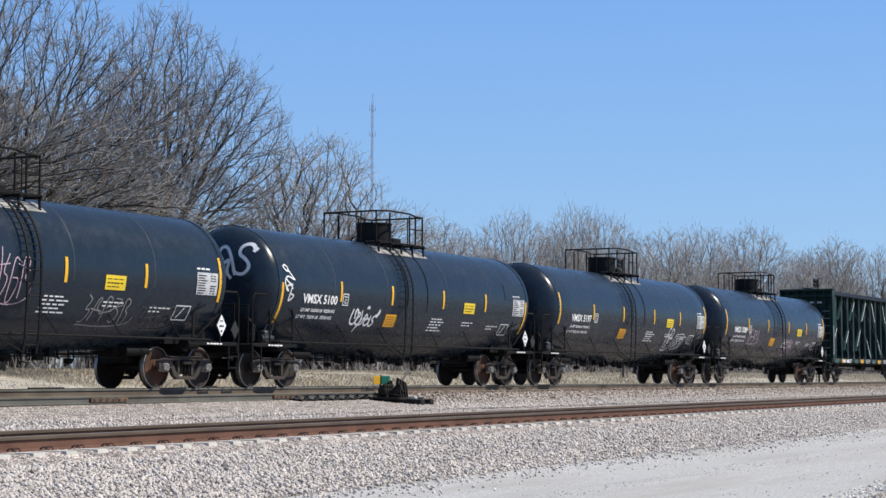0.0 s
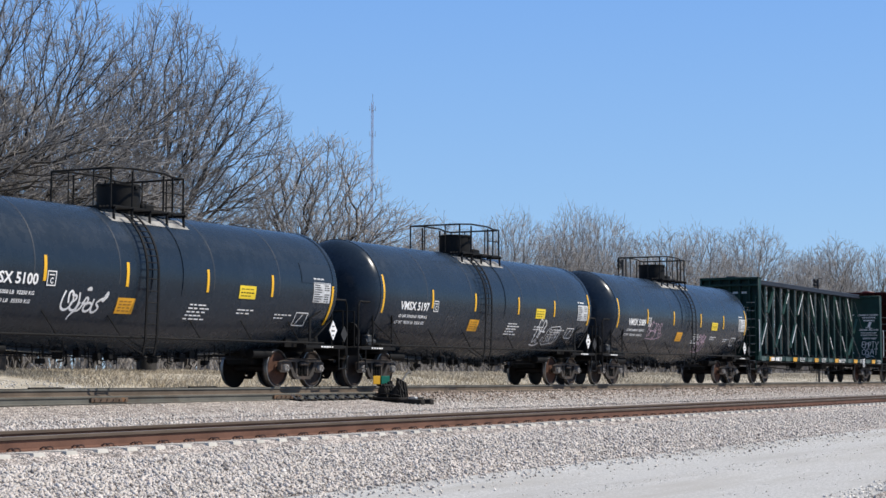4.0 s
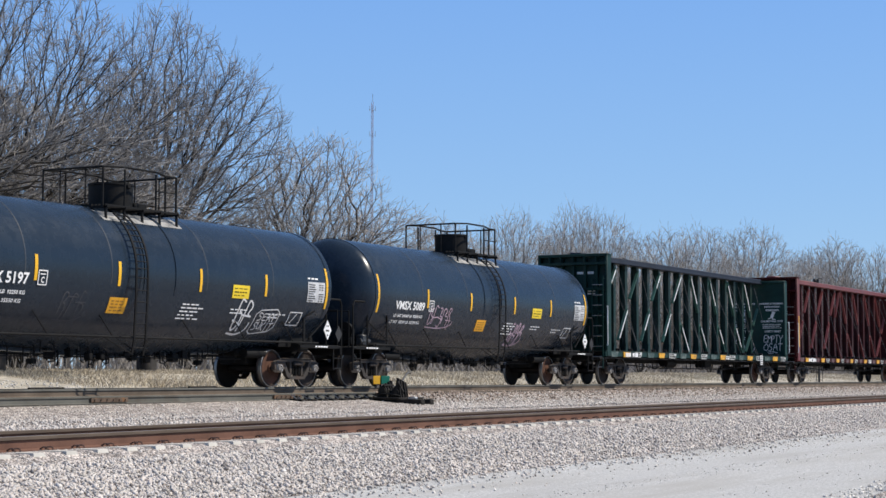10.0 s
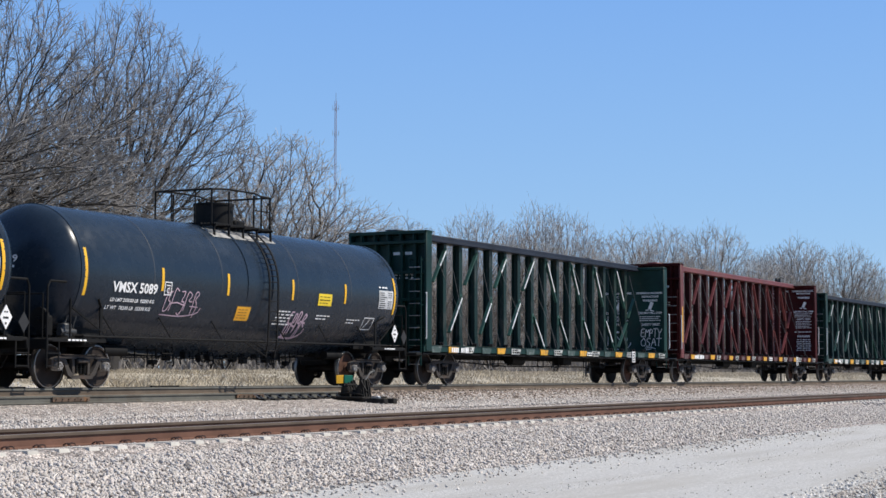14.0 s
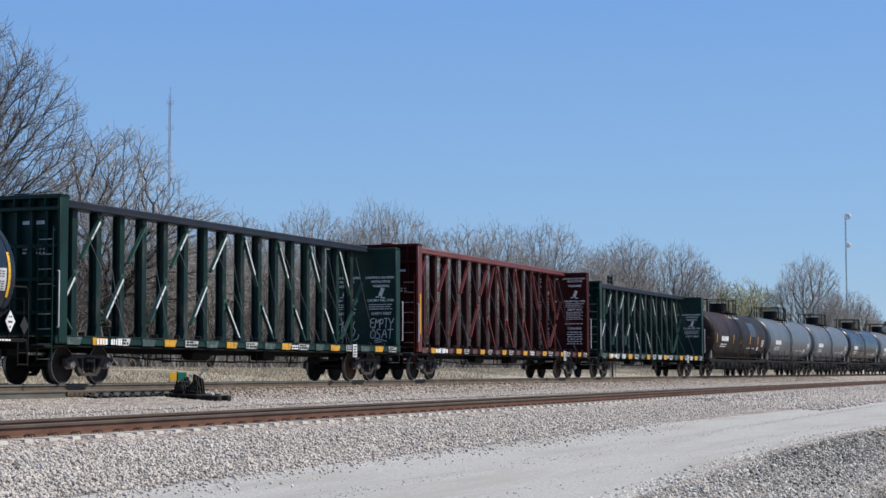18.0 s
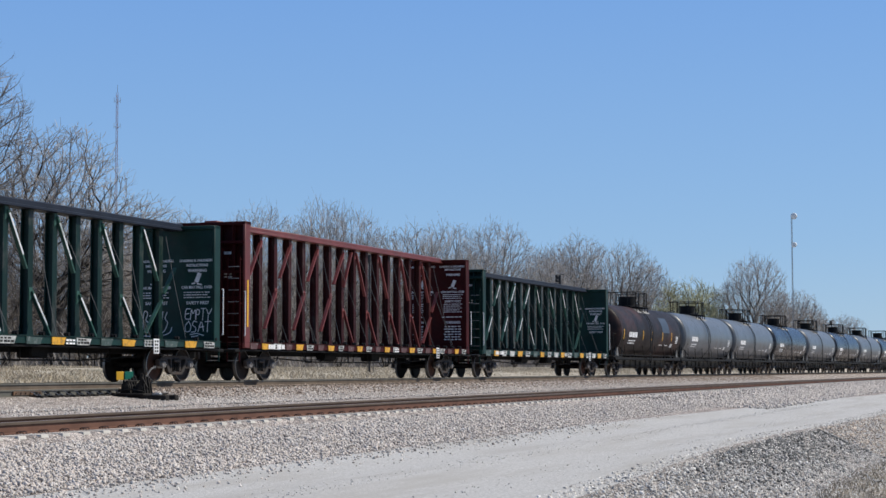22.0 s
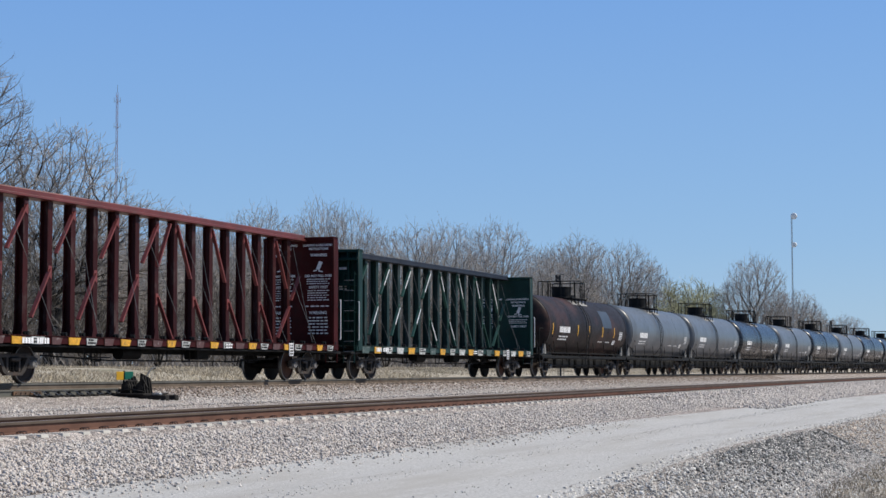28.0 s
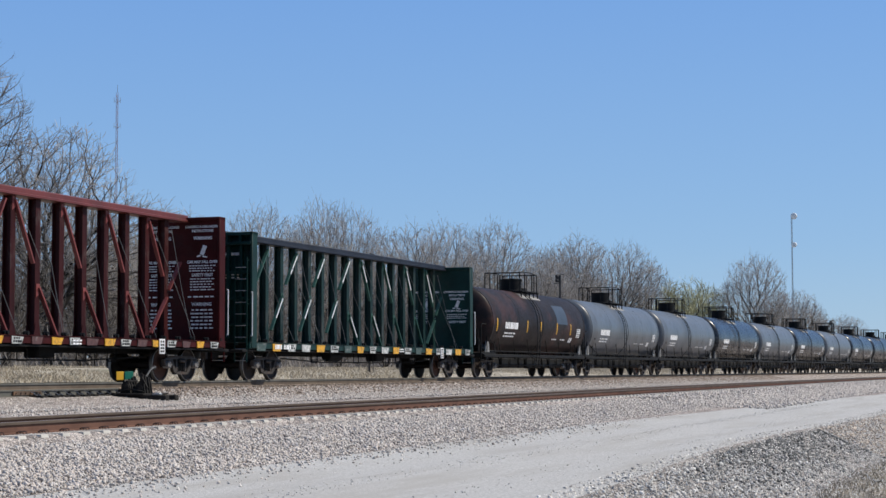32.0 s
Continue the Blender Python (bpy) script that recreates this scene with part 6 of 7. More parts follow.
def blades(name, rng, n, xr, yr_of, h, label, material, z_of):
    x = rng.uniform(xr[0], xr[1], n) if len(xr) == 2 else xr[0] + (xr[1] - xr[0]) * rng.random(n) ** xr[2]
    y = np.array([yr_of(a, b) for a, b in zip(x, rng.random(n))])
    z = np.array([z_of(a, b) for a, b in zip(x, y)])
    clump = 0.5 + 0.5 * np.array([noise.noise(Vector((a * 0.35, b * 0.35, 2.2))) for a, b in zip(x, y)])
    hh = h * (0.35 + 1.0 * clump) * rng.uniform(0.6, 1.2, n)
    a = rng.uniform(0, 6.283, n)
    w = rng.uniform(0.006, 0.016, n) * (1 + 0.012 * x) * (0.24 if h < 0.12 else 0.34)
    lx, ly = rng.normal(0, 0.38, n) * hh, rng.normal(0, 0.38, n) * hh
    v = np.zeros((n, 4, 3))
    v[:, 0] = np.stack([x - np.cos(a) * w, y - np.sin(a) * w, z - 0.03], 1)
    v[:, 1] = np.stack([x + np.cos(a) * w, y + np.sin(a) * w, z - 0.03], 1)
    v[:, 2] = np.stack([x + lx * 0.5 + np.cos(a) * w * 0.7, y + ly * 0.5 + np.sin(a) * w * 0.7, z + hh * 0.65], 1)
    v[:, 3] = np.stack([x + lx, y + ly, z + hh], 1)
    base = np.arange(n)[:, None] * 4
    tris = np.concatenate([base + np.array([[0, 1, 2]]), base + np.array([[0, 2, 3]])], 0)
    return tagged(new(name, arrays_mesh(name, v.reshape(-1, 3), tris, material)), label, "grass", "", "stuff")


rng = np.random.default_rng(4)


def far_y(x, r):
    return train_y(x) + 7.5 + 14 * r ** 0.8


def far_z(x, y):
    o = y - train_y(x)
    return float(np.interp(o, (3.6, 5, 7, 10, 14, 22), (-0.5, -0.4, -0.22, 0.05, 0.28, 0.45)))


blades("dry_grass", rng, 80000, (44, 230, 1.5), far_y, 0.17, "tall straw-coloured dry grass behind the track", STRAW, far_z)


def tuft_y(x, r):
    return train_y(x) + 4.6 + 6.0 * r ** 1.3


blades("tall_grass", rng, 7000, (46, 95, 1.6), tuft_y, 0.30, "tall dry straw tufts beyond the switch", STRAW, far_z)

BROWN_GRASS = mat("brown_verge_grass", (0.36, 0.31, 0.24), 0.9, vary=0.35, big=0.4, fine=7, bump=0.0, island=0.3)


def verge_y(x, r):
    return near_y(x) - edge_off(x) - 1.9 - 5.0 * r


def verge_z(x, y):
    return float(np.interp(near_y(x) - edge_off(x) - y, (0, 0.3, 1.1, 2.0, 3.0, 6.5), (-1.15, -1.24, -1.6, -1.95, -2.3, -2.6)))


blades("verge_grass", rng, 60000, (15, 70, 1.5), verge_y, 0.10, "short dry brown grass below the road's edge", BROWN_GRASS, verge_z)

# ---------------------------------------------------------------- masts, signals and the switch stand
GALV = mat("dull_galvanised_steel", (0.34, 0.35, 0.36), 0.5, 0.7, vary=0.2, bump=0.0)
DISH = mat("white_antenna_cover", (0.80, 0.80, 0.78), 0.5, vary=0.06, bump=0.0)


def lattice(h, w, step, t=0.045):
    legs = []
    for k in range(3):
        a = 2.094 * k
        legs.append((w * math.cos(a), w * math.sin(a)))
    ms = []
    for x, y in legs:
        ms.append(("leg", M().cyl((x, y, 0), (x, y, h), t, 6)))
    m = M()
    n = int(h / step)
    for i in range(n):
        for k in range(3):
            a, b = legs[k], legs[(k + 1) % 3]
            m.cyl((*a, i * step), (*b, (i + 1) * step), t * 0.5, 4)
            m.cyl((*a, i * step), (*b, i * step), t * 0.5, 4)
    ms.append(("lattice", m))
    return ms


MAST_RED = mat("faded_red_mast_paint", (0.30, 0.17, 0.17), 0.6, 0.2, vary=0.3, bump=0.0)
AZ = radians(58.875)
mast = thing("radio_mast", "slender faded red lattice radio mast behind the trees", "mast")
for nm, m in lattice(47.5, 0.20, 0.8, 0.035):
    part(nm, m, MAST_RED, mast)
for z in (46.2, 41.8):
    m = M()
    for k in range(3):
        a = 2.094 * k + 0.5
        m.cyl((0, 0, z - 0.4), (0.6 * math.cos(a), 0.6 * math.sin(a), z), 0.03, 5)
        m.cyl((0.6 * math.cos(a), 0.6 * math.sin(a), z - 0.4), (0.6 * math.cos(a), 0.6 * math.sin(a), z + 0.5), 0.035, 5)
    part("antenna_arms", m, GALV, mast)
part("whip_antenna", M().cyl((0, 0, 47.5), (0, 0, 48.9), 0.04, 5), GALV, mast)
mast.location = (300 * math.sin(AZ), 300 * math.cos(AZ), 0)

AP = radians(69.531 + 11.36)
pole = thing("microwave_mast", "grey lattice mast with two white round antennas", "mast")
for nm, m in lattice(21.9, 0.09, 0.7, 0.022):
    part(nm, m, GALV, pole)
for z, r in ((21.6, 0.44), (17.6, 0.36)):
    m = M().lathe([(-0.30, 0.0), (-0.30, r * 0.6), (-0.12, r), (0.08, r), (0.14, r * 0.9), (0.16, 0.0)], 20, "x", (0, 0, 0))
    dsh = part("dish_antenna", m, DISH, pole, "white round dish antenna")
    dsh.matrix_basis = pose(0.30 * math.cos(AP) - 0.3 * math.sin(AP), -0.30 * math.sin(AP) - 0.3 * math.cos(AP), z, 0, 0, 176)
pole.location = (247 * math.sin(AP), 247 * math.cos(AP), 0)

SIGNAL = mat("dark_signal_steel", (0.03, 0.03, 0.032), 0.6, vary=0.2, bump=0.0)
for i, (px_az, dist, h) in enumerate(((67.12, 105.0, 7.9), (73.38, 117.0, 7.3), (77.0, 150.0, 5.9), (82.1, 238.0, 7.4))):
    sg = thing("signal_post", "dark railway signal post behind the train", "signal", "signals beside the railway")
    part("post", M().cyl((0, 0, 0), (0, 0, h - 0.2), 0.07, 8), SIGNAL, sg)
    m = M()
    m.box((0, 0.16, h - 0.42), (0.2, 0.26, 0.55), 0.04)
    m.bar((0, 0, h - 0.75), (0, 0.42, h - 0.75), 0.04, 0.04)
    m.bar((0, 0, h - 0.12), (0, -0.3, h - 0.2), 0.04, 0.04)
    part("signal_head", m, SIGNAL, sg)
    for dz in (0.28, 0.56):
        part("hood", M().box((-0.2, 0.16, h - dz), (0.22, 0.2, 0.2), 0.04), SIGNAL, sg)
    m = M()
    for k in range(12):
        m.cyl((0.12, -0.2, 0.5 + 0.4 * k), (0.12, 0.2, 0.5 + 0.4 * k), 0.012, 4)
    m.bar((0.12, -0.2, 0.2), (0.12, -0.2, 5.3), 0.03, 0.03)
    m.bar((0.12, 0.2, 0.2), (0.12, 0.2, 5.3), 0.03, 0.03)
    part("ladder", m, SIGNAL, sg)
    sg.location = (dist * math.sin(radians(px_az)), dist * math.cos(radians(px_az)), -0.45)

STAND = mat("black_switch_stand_iron", (0.026, 0.024, 0.022), 0.8, vary=0.4, big=5, bump=0.004, stain=(0.05, 0.04, 0.033), stain_amt=0.35, stain_scale=5, spec=0.2)
T_GREEN = mat("green_target_sheet", (0.0, 0.16, 0.10), 0.5, vary=0.1, bump=0.0)
T_YELLOW = mat("amber_target_sheet", (0.85, 0.45, 0.02), 0.5, vary=0.1, bump=0.0)
sw = thing("switch_stand", "low black switch stand with yellow and green targets", "switch stand")
for y in (-0.28, 0.28):
    part("head_block", M().box((0.2, y, 0.02), (2.2, 0.22, 0.16), 0.02), STAND, sw)
part("base_plate", M().box((0.15, 0.25, 0.12), (0.9, 1.5, 0.05), 0.01), STAND, sw)
m = M()
for y in (-0.20, -0.08, 0.08, 0.20):
    m.prism([(-0.32, 0.12), (0.03, 0.12), (0.0, 0.36), (-0.05, 0.56 + 0.3 * y), (-0.11, 0.60 + 0.3 * y), (-0.18, 0.46), (-0.27, 0.42), (-0.30, 0.28)], y - 0.025, y + 0.025)
m.cyl((-0.12, -0.26, 0.34), (-0.12, 0.26, 0.34), 0.10, 14)
m.box((-0.14, 0.0, 0.20), (0.30, 0.34, 0.14), 0.03)
m.cyl((-0.05, -0.30, 0.50), (-0.05, 0.28, 0.50), 0.03, 8)
part("housing", m, STAND, sw)
m = M()
for y in (-0.18, -0.05, 0.12, 0.23):
    m.prism([(0.17, 0.12), (0.50, 0.12), (0.46, 0.40), (0.42, 0.66 - 0.3 * y), (0.34, 0.68 - 0.3 * y), (0.31, 0.50), (0.24, 0.44), (0.19, 0.30)], y - 0.022, y + 0.022)
m.cyl((0.34, -0.24, 0.30), (0.34, 0.28, 0.30), 0.09, 14)
m.box((0.33, 0.03, 0.19), (0.24, 0.36, 0.12), 0.03)
m.bar((0.40, -0.22, 0.62), (0.62, -0.26, 0.30), 0.04, 0.04)
part("gear_case", m, STAND, sw)
part("connecting_bar", M().tube([(-0.30, -0.26, 0.22), (0.10, -0.30, 0.26), (0.48, -0.26, 0.20)], 0.028), STAND, sw)
part("link", M().bar((-0.1, 0, 0.32), (0.36, 0, 0.30), 0.08, 0.08), STAND, sw)
m = M()
m.tube([(0.25, 0.12, 0.50), (0.27, 0.36, 0.72), (0.28, 0.52, 0.86), (0.30, 0.66, 0.90)], 0.030)
m.lathe([(-0.03, 0.04), (0, 0.06), (0.03, 0.04)], 10, "y", (0.30, 0.68, 0.90))
part("lever", m, RUNG, sw, "worn grey throw lever")
part("spindle", M().cyl((-0.34, 0, 0.1), (-0.34, 0, 0.80), 0.03, 8), STAND, sw)
target = part("yellow_target", M().box((-0.48, -0.04, 0.66), (0.24, 0.02, 0.25), 0.006), T_YELLOW, sw, "amber reflective target")
target.matrix_basis = pose(-0.34, 0, 0, 0, 0, 58) @ pose(0.34, 0, 0)
target = part("green_target", M().box((-0.20, -0.06, 0.665), (0.28, 0.02, 0.24), 0.006), T_GREEN, sw, "green reflective target")
target.matrix_basis = pose(-0.34, 0, 0, 0, 0, 58) @ pose(0.34, 0, 0)
part("throw_rod", M().cyl((-0.2, 0.0, 0.12), (-1.6, 0.0, 0.14), 0.03, 6), STAND, sw)
part("padlock_hasp", M().box((0.95, -0.28, 0.13), (0.26, 0.16, 0.08), 0.02), GALV, sw)
sw.matrix_basis = pose(45.15, 26.6, -0.495, 0, 0, -90)

WORN_BRACE = mat("worn_grey_brace_steel", (0.27, 0.26, 0.245), 0.6, vary=0.35, big=6, bump=0.002, stain=(0.06, 0.05, 0.045), stain_amt=0.4, stain_scale=6)
# the turnout's near rail with its joint bars and slide plates
LOW_RAIL = [46.2 - 1.2 * i for i in range(40)]


def line_turnout(s, off=0.0, z=0.0):
    e = max(0.0, 46.0 - s) / 17.0
    p, th = line_train(s, 0.92 + off + 0.30 * e, z - 0.205)
    return p, th


part("turnout_rail", rail_mesh("turnout_rail", line_turnout, 0.0, LOW_RAIL, [TURNOUT_GREY, RAIL_TOP, TURNOUT_GREY]), None, train_track, "grey turnout rail")
for s in (33.1, 41.0):
    m = M()
    a, b = line_turnout(s - 0.7, 0.045, -0.09)[0], line_turnout(s + 0.7, 0.045, -0.09)[0]
    m.bar(a, b, 0.05, 0.11)
    for k in range(6):
        p = a + (b - a) * ((k + 0.5) / 6)
        m.cyl(p, p + Vector((0, -0.06, 0)), 0.022, 6)
    part("joint_bar", m, JOINT_RUST, train_track, "rusty bolted joint bar")
for k in range(9):
    s = 41.2 + 0.56 * k
    m = M()
    p, _ = line_turnout(s, 0.12, -0.19)
    m.box((p.x, p.y - 0.05, p.z), (0.30, 0.66, 0.05), 0.005)
    m.prism([(p.x - 0.05, p.z), (p.x + 0.05, p.z), (p.x + 0.03, p.z + 0.13), (p.x - 0.03, p.z + 0.13)], p.y - 0.14, p.y - 0.02)
    plate = part("slide_plate", m, STAND, train_track, "black slide plate and rail brace")
    for dx in (-0.09, 0.07):
        part("rail_brace", M().bar((p.x + dx, p.y - 0.20, p.z + 0.02), (p.x + dx - 0.10, p.y - 0.03, p.z + 0.15), 0.05, 0.03), WORN_BRACE, plate, "worn grey rail brace")
for s in (31.5, 37.6):
    m = M()
    m.bar(line_train(s - 0.6, 0.62, -0.03)[0], line_train(s + 0.6, 0.62, -0.03)[0], 0.06, 0.08)
    part("guard_bar", m, STAND, train_track)

# ---------------------------------------------------------------- ties
CONCRETE = mat("pale_concrete_tie", (0.56, 0.535, 0.485), 0.85, vary=0.15, big=2, fine=30, bump=0.004, stain=(0.36, 0.31, 0.27), stain_amt=0.4, stain_scale=3, obj_rand=0.12, spec=0.1)
CLIP = mat("rusty_rail_clip", (0.105, 0.058, 0.043), 0.7, vary=0.3, bump=0.0)
WOOD = mat("weathered_creosote_tie", (0.11, 0.09, 0.075), 0.9, vary=0.3, big=2, fine=20, bump=0.006, stretch=(1, 0.2, 1), obj_rand=0.2)


def tie_geometry(m):
    """A concrete tie across the near track; local y runs away from the camera, z 0 is the rail's foot."""
    m.cur = 0
    m.add([(-0.13, -0.55, -0.16), (0.13, -0.55, -0.16), (0.13, 2.05, -0.16), (-0.13, 2.05, -0.16),
           (-0.10, -0.50, 0.005), (0.10, -0.50, 0.005), (0.10, 2.0, 0.005), (-0.10, 2.0, 0.005)],
          [[0, 1, 5, 4], [1, 2, 6, 5], [2, 3, 7, 6], [3, 0, 4, 7], [4, 5, 6, 7]])
    m.cur = 1
    for y in (0.0, 1.507):
        for sd in (-1, 1):
            for x in (-0.045, 0.05):
                m.bar((x, y + sd * 0.05, 0.020), (x, y + sd * 0.10, 0.048), 0.018, 0.018)
                m.bar((x, y + sd * 0.10, 0.048), (x + 0.025, y + sd * 0.14, 0.042), 0.018, 0.018)
                m.bar((x + 0.025, y + sd * 0.14, 0.042), (x + 0.035, y + sd * 0.15, 0.0), 0.018, 0.018)
    return m


TIE = tie_geometry(M()).mesh("tie", [CONCRETE, CLIP], 0)
T0, TP = 16.648, 0.6098
for i in range(-14, 170):
    p, th = line_near(T0 + TP * i, 0.0, -0.186)
    o = part("tie", TIE, None, near_track)
    o.matrix_basis = Matrix.Translation(p) @ Matrix.Rotation(th, 4, "Z")
rest = M()
for i in range(170, 420):
    p, th = line_near(T0 + TP * i, 0.0, -0.186)
    one = tie_geometry(M())
    o = len(rest.v)
    rest.v += [(v[0] + p.x, v[1] + p.y, v[2] + p.z) for v in one.v]
    rest.f += [[k + o for k in f] for f in one.f]
    rest.mi += one.mi
far_ties = part("far_ties", rest, [CONCRETE, CLIP], near_track, "concrete ties further along", 0)
far_ties["kind"] = "stuff"
WTIE = M().box((0, 0, -0.09), (0.22, 2.6, 0.18), 0.012).mesh("tie", WOOD, 0)
WTIE_SHORT = M().box((0, 0.26, -0.09), (0.22, 2.1, 0.18), 0.012).mesh("tie", WOOD, 0)
for i in range(150):
    s = 22 + 0.56 * i
    p, th = line_train(s, 0.0, -0.225)
    o = part("wooden_tie", WTIE if s > 46 else WTIE_SHORT, None, train_track)
    o.matrix_basis = Matrix.Translation(p) @ Matrix.Rotation(th + 0.02 * math.sin(i * 7.7), 4, "Z")


# ---------------------------------------------------------------- loose stones
def stones(name, n, s_of, off_of, z_of, size, material, label, line=line_near, seed=3):
    r = np.random.default_rng(seed)
    s = s_of(r, n)
    off = off_of(r, n)
    ctr = np.array([tuple(line(a, b)[0]) for a, b in zip(s, off)])
    ctr[:, 2] = z_of(off) + r.uniform(-0.02, 0.008, n)
    dirs = np.array([[1, 0, 0], [-1, 0, 0], [0, 1, 0], [0, -1, 0], [0, 0, 1], [0, 0, -1]], dtype=float)
    v = np.repeat(dirs[None], n, 0) * r.uniform(0.55, 1.25, (n, 6, 1)) + r.normal(0, 0.28, (n, 6, 3))
    sz = r.uniform(*size, n)[:, None, None] * r.uniform(0.7, 1.3, (n, 1, 3))
    v = v * sz
    a = r.uniform(0, 6.283, n)
    b = r.uniform(0, 6.283, n)
    ca, sa, cb, sb = np.cos(a), np.sin(a), np.cos(b), np.sin(b)
    x = v[..., 0] * ca[:, None] - v[..., 1] * sa[:, None]
    y = v[..., 0] * sa[:, None] + v[..., 1] * ca[:, None]
    z = v[..., 2]
    y2 = y * cb[:, None] - z * sb[:, None]
    z2 = y * sb[:, None] + z * cb[:, None]
    v = np.stack([x, y2, z2], -1) + ctr[:, None]
    f = np.array([[0, 2, 4], [2, 1, 4], [1, 3, 4], [3, 0, 4], [2, 0, 5], [1, 2, 5], [3, 1, 5], [0, 3, 5]])
    tris = (np.arange(n)[:, None, None] * 6 + f[None]).reshape(-1, 3)
    return tagged(new(name, arrays_mesh(name, v.reshape(-1, 3), tris, material)), label, "ballast", "", "stuff")


def prof(xs_, zs_):
    return lambda o: np.interp(o, xs_, zs_)


SHOULDER = prof((-4.2, -3.0, -2.1, 0.62, 1.2, 2.6, 3.6, 4.5, 5.1, 5.7, 6.4, 7.0, 7.7), (-0.72, -0.70, -0.64, -0.732, -0.755, -0.885, -1.015, -1.07, -1.12, -1.09, -1.08, -1.14, -1.11))
near_s = lambda r, n: 11 + 125 * r.random(n) ** 2.1
stones("ballast_stones", 92000, near_s, lambda r, n: np.where(r.random(n) < 0.955, 0.74 + 2.99 * r.random(n), 3.65 + 0.5 * np.abs(r.normal(0, 1, n))), SHOULDER, (0.014, 0.034), STONE, "pink and grey crushed ballast stones on the shoulder")
stones("ballast_stones_cribs", 9000, lambda r, n: T0 + TP * (np.floor(-9 + 150 * r.random(n) ** 2.1) + 0.5 + r.uniform(-0.29, 0.29, n)), lambda r, n: r.uniform(0.12, 0.7, n), prof((0, 0.2, 0.5, 0.7), (-0.628, -0.632, -0.660, -0.73)), (0.010, 0.022), STONE, "ballast stones between the ends of the ties", seed=8)
stones("ballast_stones_between", 26000, near_s, lambda r, n: -r.uniform(4.0, 9.6, n), prof((-9.6, -8.5, -4.2), (-0.615, -0.635, -0.728)), (0.022, 0.044), STONE,
       "pink and grey ballast stones between the tracks", seed=4)
stones("ballast_stones_far", 15000, lambda r, n: 62 + 95 * r.random(n), lambda r, n: 0.7 + 5.0 * r.random(n), prof((0.6, 1.2, 2.6, 3.4, 6.0), (-0.66, -0.712, -0.89, -1.0, -1.04)), (0.028, 0.062), STONE,
       "crushed ballast stones on the shoulder further along", seed=23)
stones("gravel_behind", 12000, lambda r, n: 20 + 45 * r.random(n), lambda r, n: -2.0 - 16 * r.random(n) ** 1.3, prof((-22, -14, -10, -7, -5, -3.6, -2.0), (0.44, 0.27, 0.04, -0.23, -0.41, -0.51, -0.30)), (0.016, 0.042), PEBBLE,
       "loose pale gravel on the ground behind the train's track", line_train, 31)
stones("ballast_stones_turnout", 9000, lambda r, n: 22 + 25 * r.random(n), lambda r, n: r.uniform(1.34, 5.5, n), prof((0.8, 1.4, 2.4, 4.2), (-0.36, -0.435, -0.51, -0.62)), (0.018, 0.034), STONE,
       "pale ballast stones beside the turnout", line_train, 5)
stones("rusty_ballast_stones", 9000, lambda r, n: 46 + 110 * r.random(n) ** 1.4, lambda r, n: 0.82 + 0.9 * np.abs(r.normal(0, 1, n)).clip(0, 2.2), prof((0.8, 1.4, 2.4, 4.2), (-0.22, -0.265, -0.48, -0.61)), (0.024, 0.046), RUSTY_STONE,
       "rust-stained ballast stones along the train's rail", line_train, 25)
stones("ballast_stones_train", 14000, lambda r, n: 46 + 95 * r.random(n) ** 1.6, lambda r, n: r.uniform(1.4, 5.5, n), prof((0.8, 1.4, 2.4, 4.2), (-0.225, -0.275, -0.49, -0.62)), (0.022, 0.042), STONE,
       "pale ballast stones beside the train's track", line_train, 15)
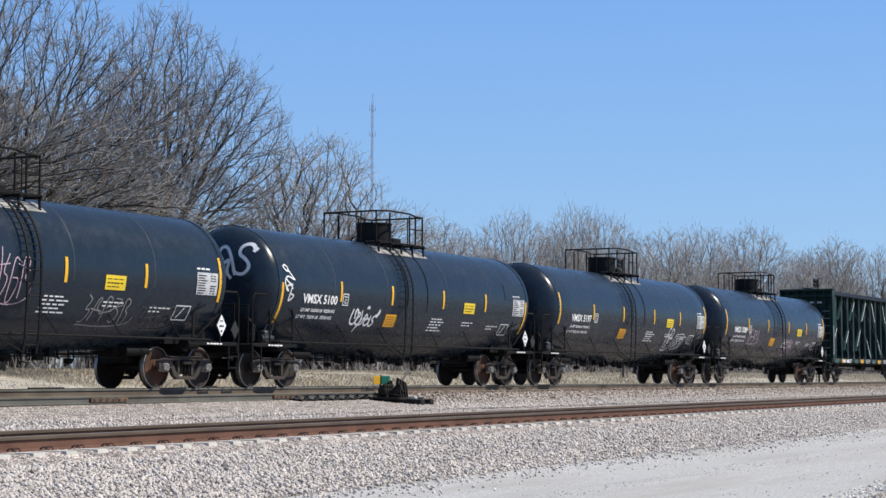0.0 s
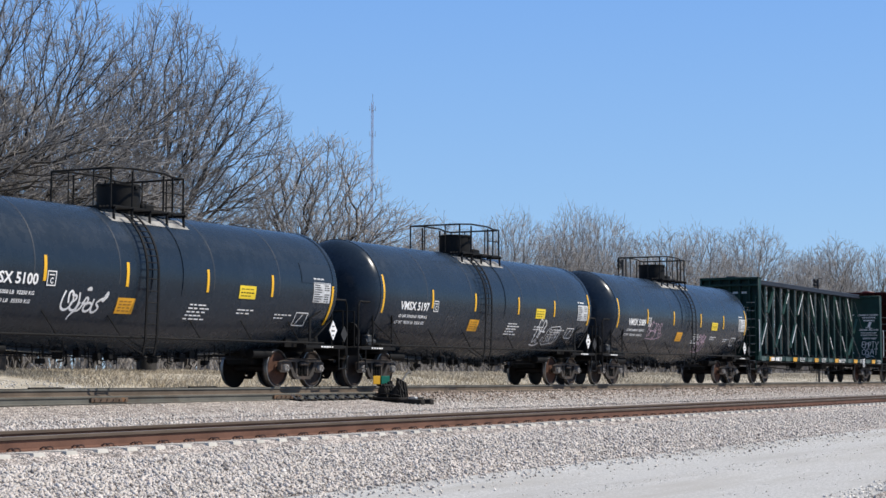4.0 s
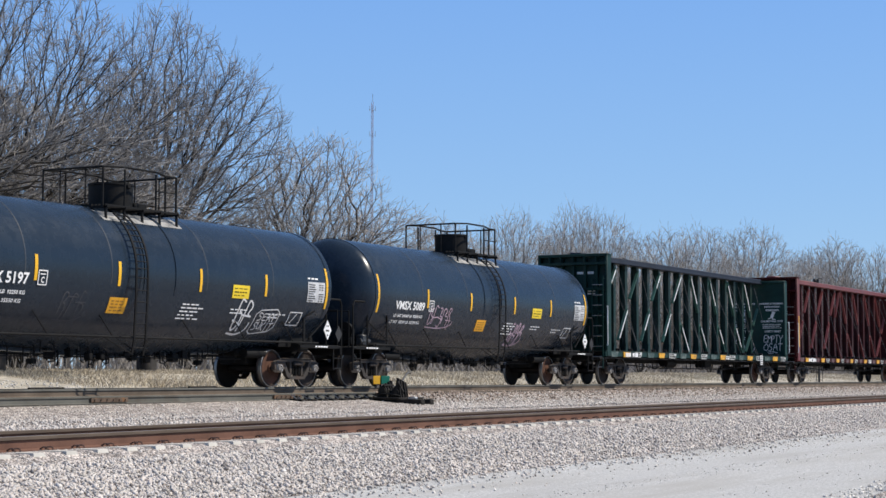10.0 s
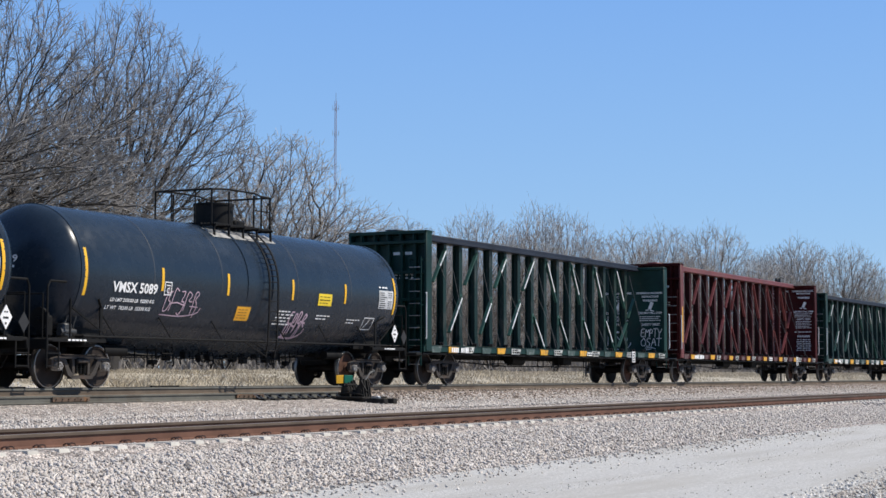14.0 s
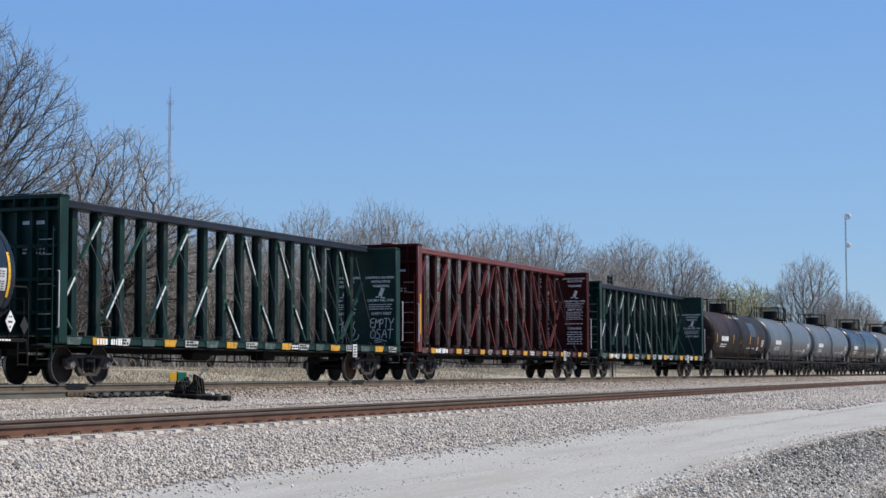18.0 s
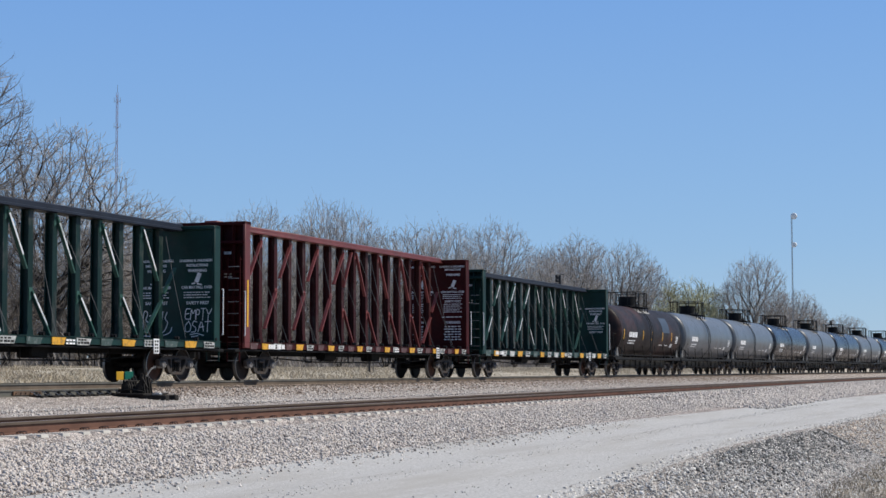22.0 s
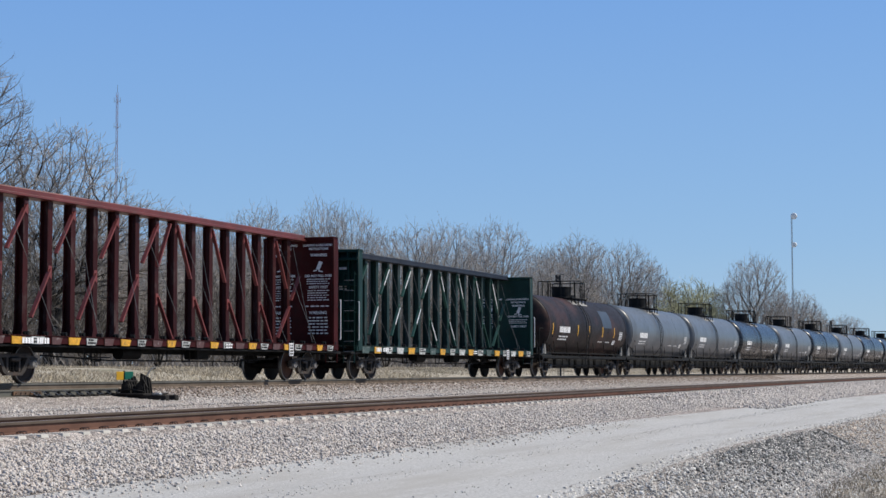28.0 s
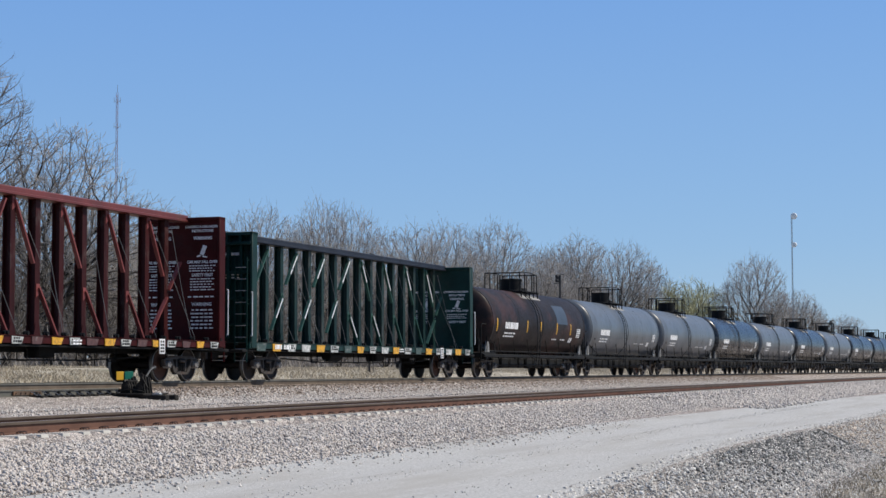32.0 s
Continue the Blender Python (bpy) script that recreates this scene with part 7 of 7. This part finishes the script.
stones("road_gravel", 4500, lambda r, n: 14 + 60 * r.random(n) ** 1.5, lambda r, n: np.where(r.random(n) < 0.4, 3.7 + 1.3 * r.random(n) ** 2, np.where(r.random(n) < 0.7, 6.15 + r.normal(0, 0.22, n), np.where(r.random(n) < 0.6, 7.9 + r.normal(0, 0.2, n), r.uniform(4.4, 8.2, n)))),
       prof((3.7, 4.5, 5.1, 5.7, 6.4, 7.0, 7.7, 9), (-1.03, -1.074, -1.124, -1.094, -1.084, -1.144, -1.114, -1.15)), (0.006, 0.014), PEBBLE, "loose pale gravel along the road's edge and crown", seed=6)
def line_edge(s, off=0.0, z=0.0):
    return Vector((s, near_y(s) - edge_off(s) - off, z)), 0.0


BANK_Z = prof((-0.5, 0, 0.3, 1.1, 2.0, 3.0), (-1.15, -1.16, -1.25, -1.61, -1.96, -2.3))
stones("bank_stones", 40000, lambda r, n: 14 + 52 * r.random(n) ** 1.3, lambda r, n: -0.45 + 3.2 * r.random(n) ** 0.95, BANK_Z, (0.013, 0.034), BANK_STONE, "coarse pale stones on the bank below the road", line_edge, 7)
stones("dark_bank_stones", 4200, lambda r, n: 38 + 5.5 * r.normal(0, 1, n).clip(-2.6, 1.2), lambda r, n: 0.15 + np.abs(r.normal(0, 0.7, n)), BANK_Z, (0.016, 0.040), BANK_DARK, "dark grey slag stones along the crest of the bank", line_edge, 17)
stones("brown_bank_stones", 9000, lambda r, n: 45 + 25 * r.random(n), lambda r, n: 0.1 + 3.0 * r.random(n), BANK_Z, (0.018, 0.045), BANK_BROWN, "brownish pink stones on the far end of the bank", line_edge, 19)


# ---------------------------------------------------------------- motion of the train
def motions():
    times = [0.5 * i for i in range(65)]
    for car, u in U_CARS:
        rows = []
        for t in times:
            p, th = line_train(u - S0 - rolled(t))
            rows.append((t, pose(p.x, p.y, 0, 0, 0, math.degrees(th))))
        walk(car, rows)
    spin = [0.2 * i for i in range(161)]
    for car, u in U_CARS[:10]:
        for tr in car.children:
            if tr.name.startswith("truck"):
                for w in tr.children:
                    if w.name.startswith("wheelset"):
                        e = w.location.x
                        walk(w, [(t, pose(e, 0, WR + RAIL_Z - LIFT, 0, -math.degrees(rolled(t) / WR), 0)) for t in spin])


motions()
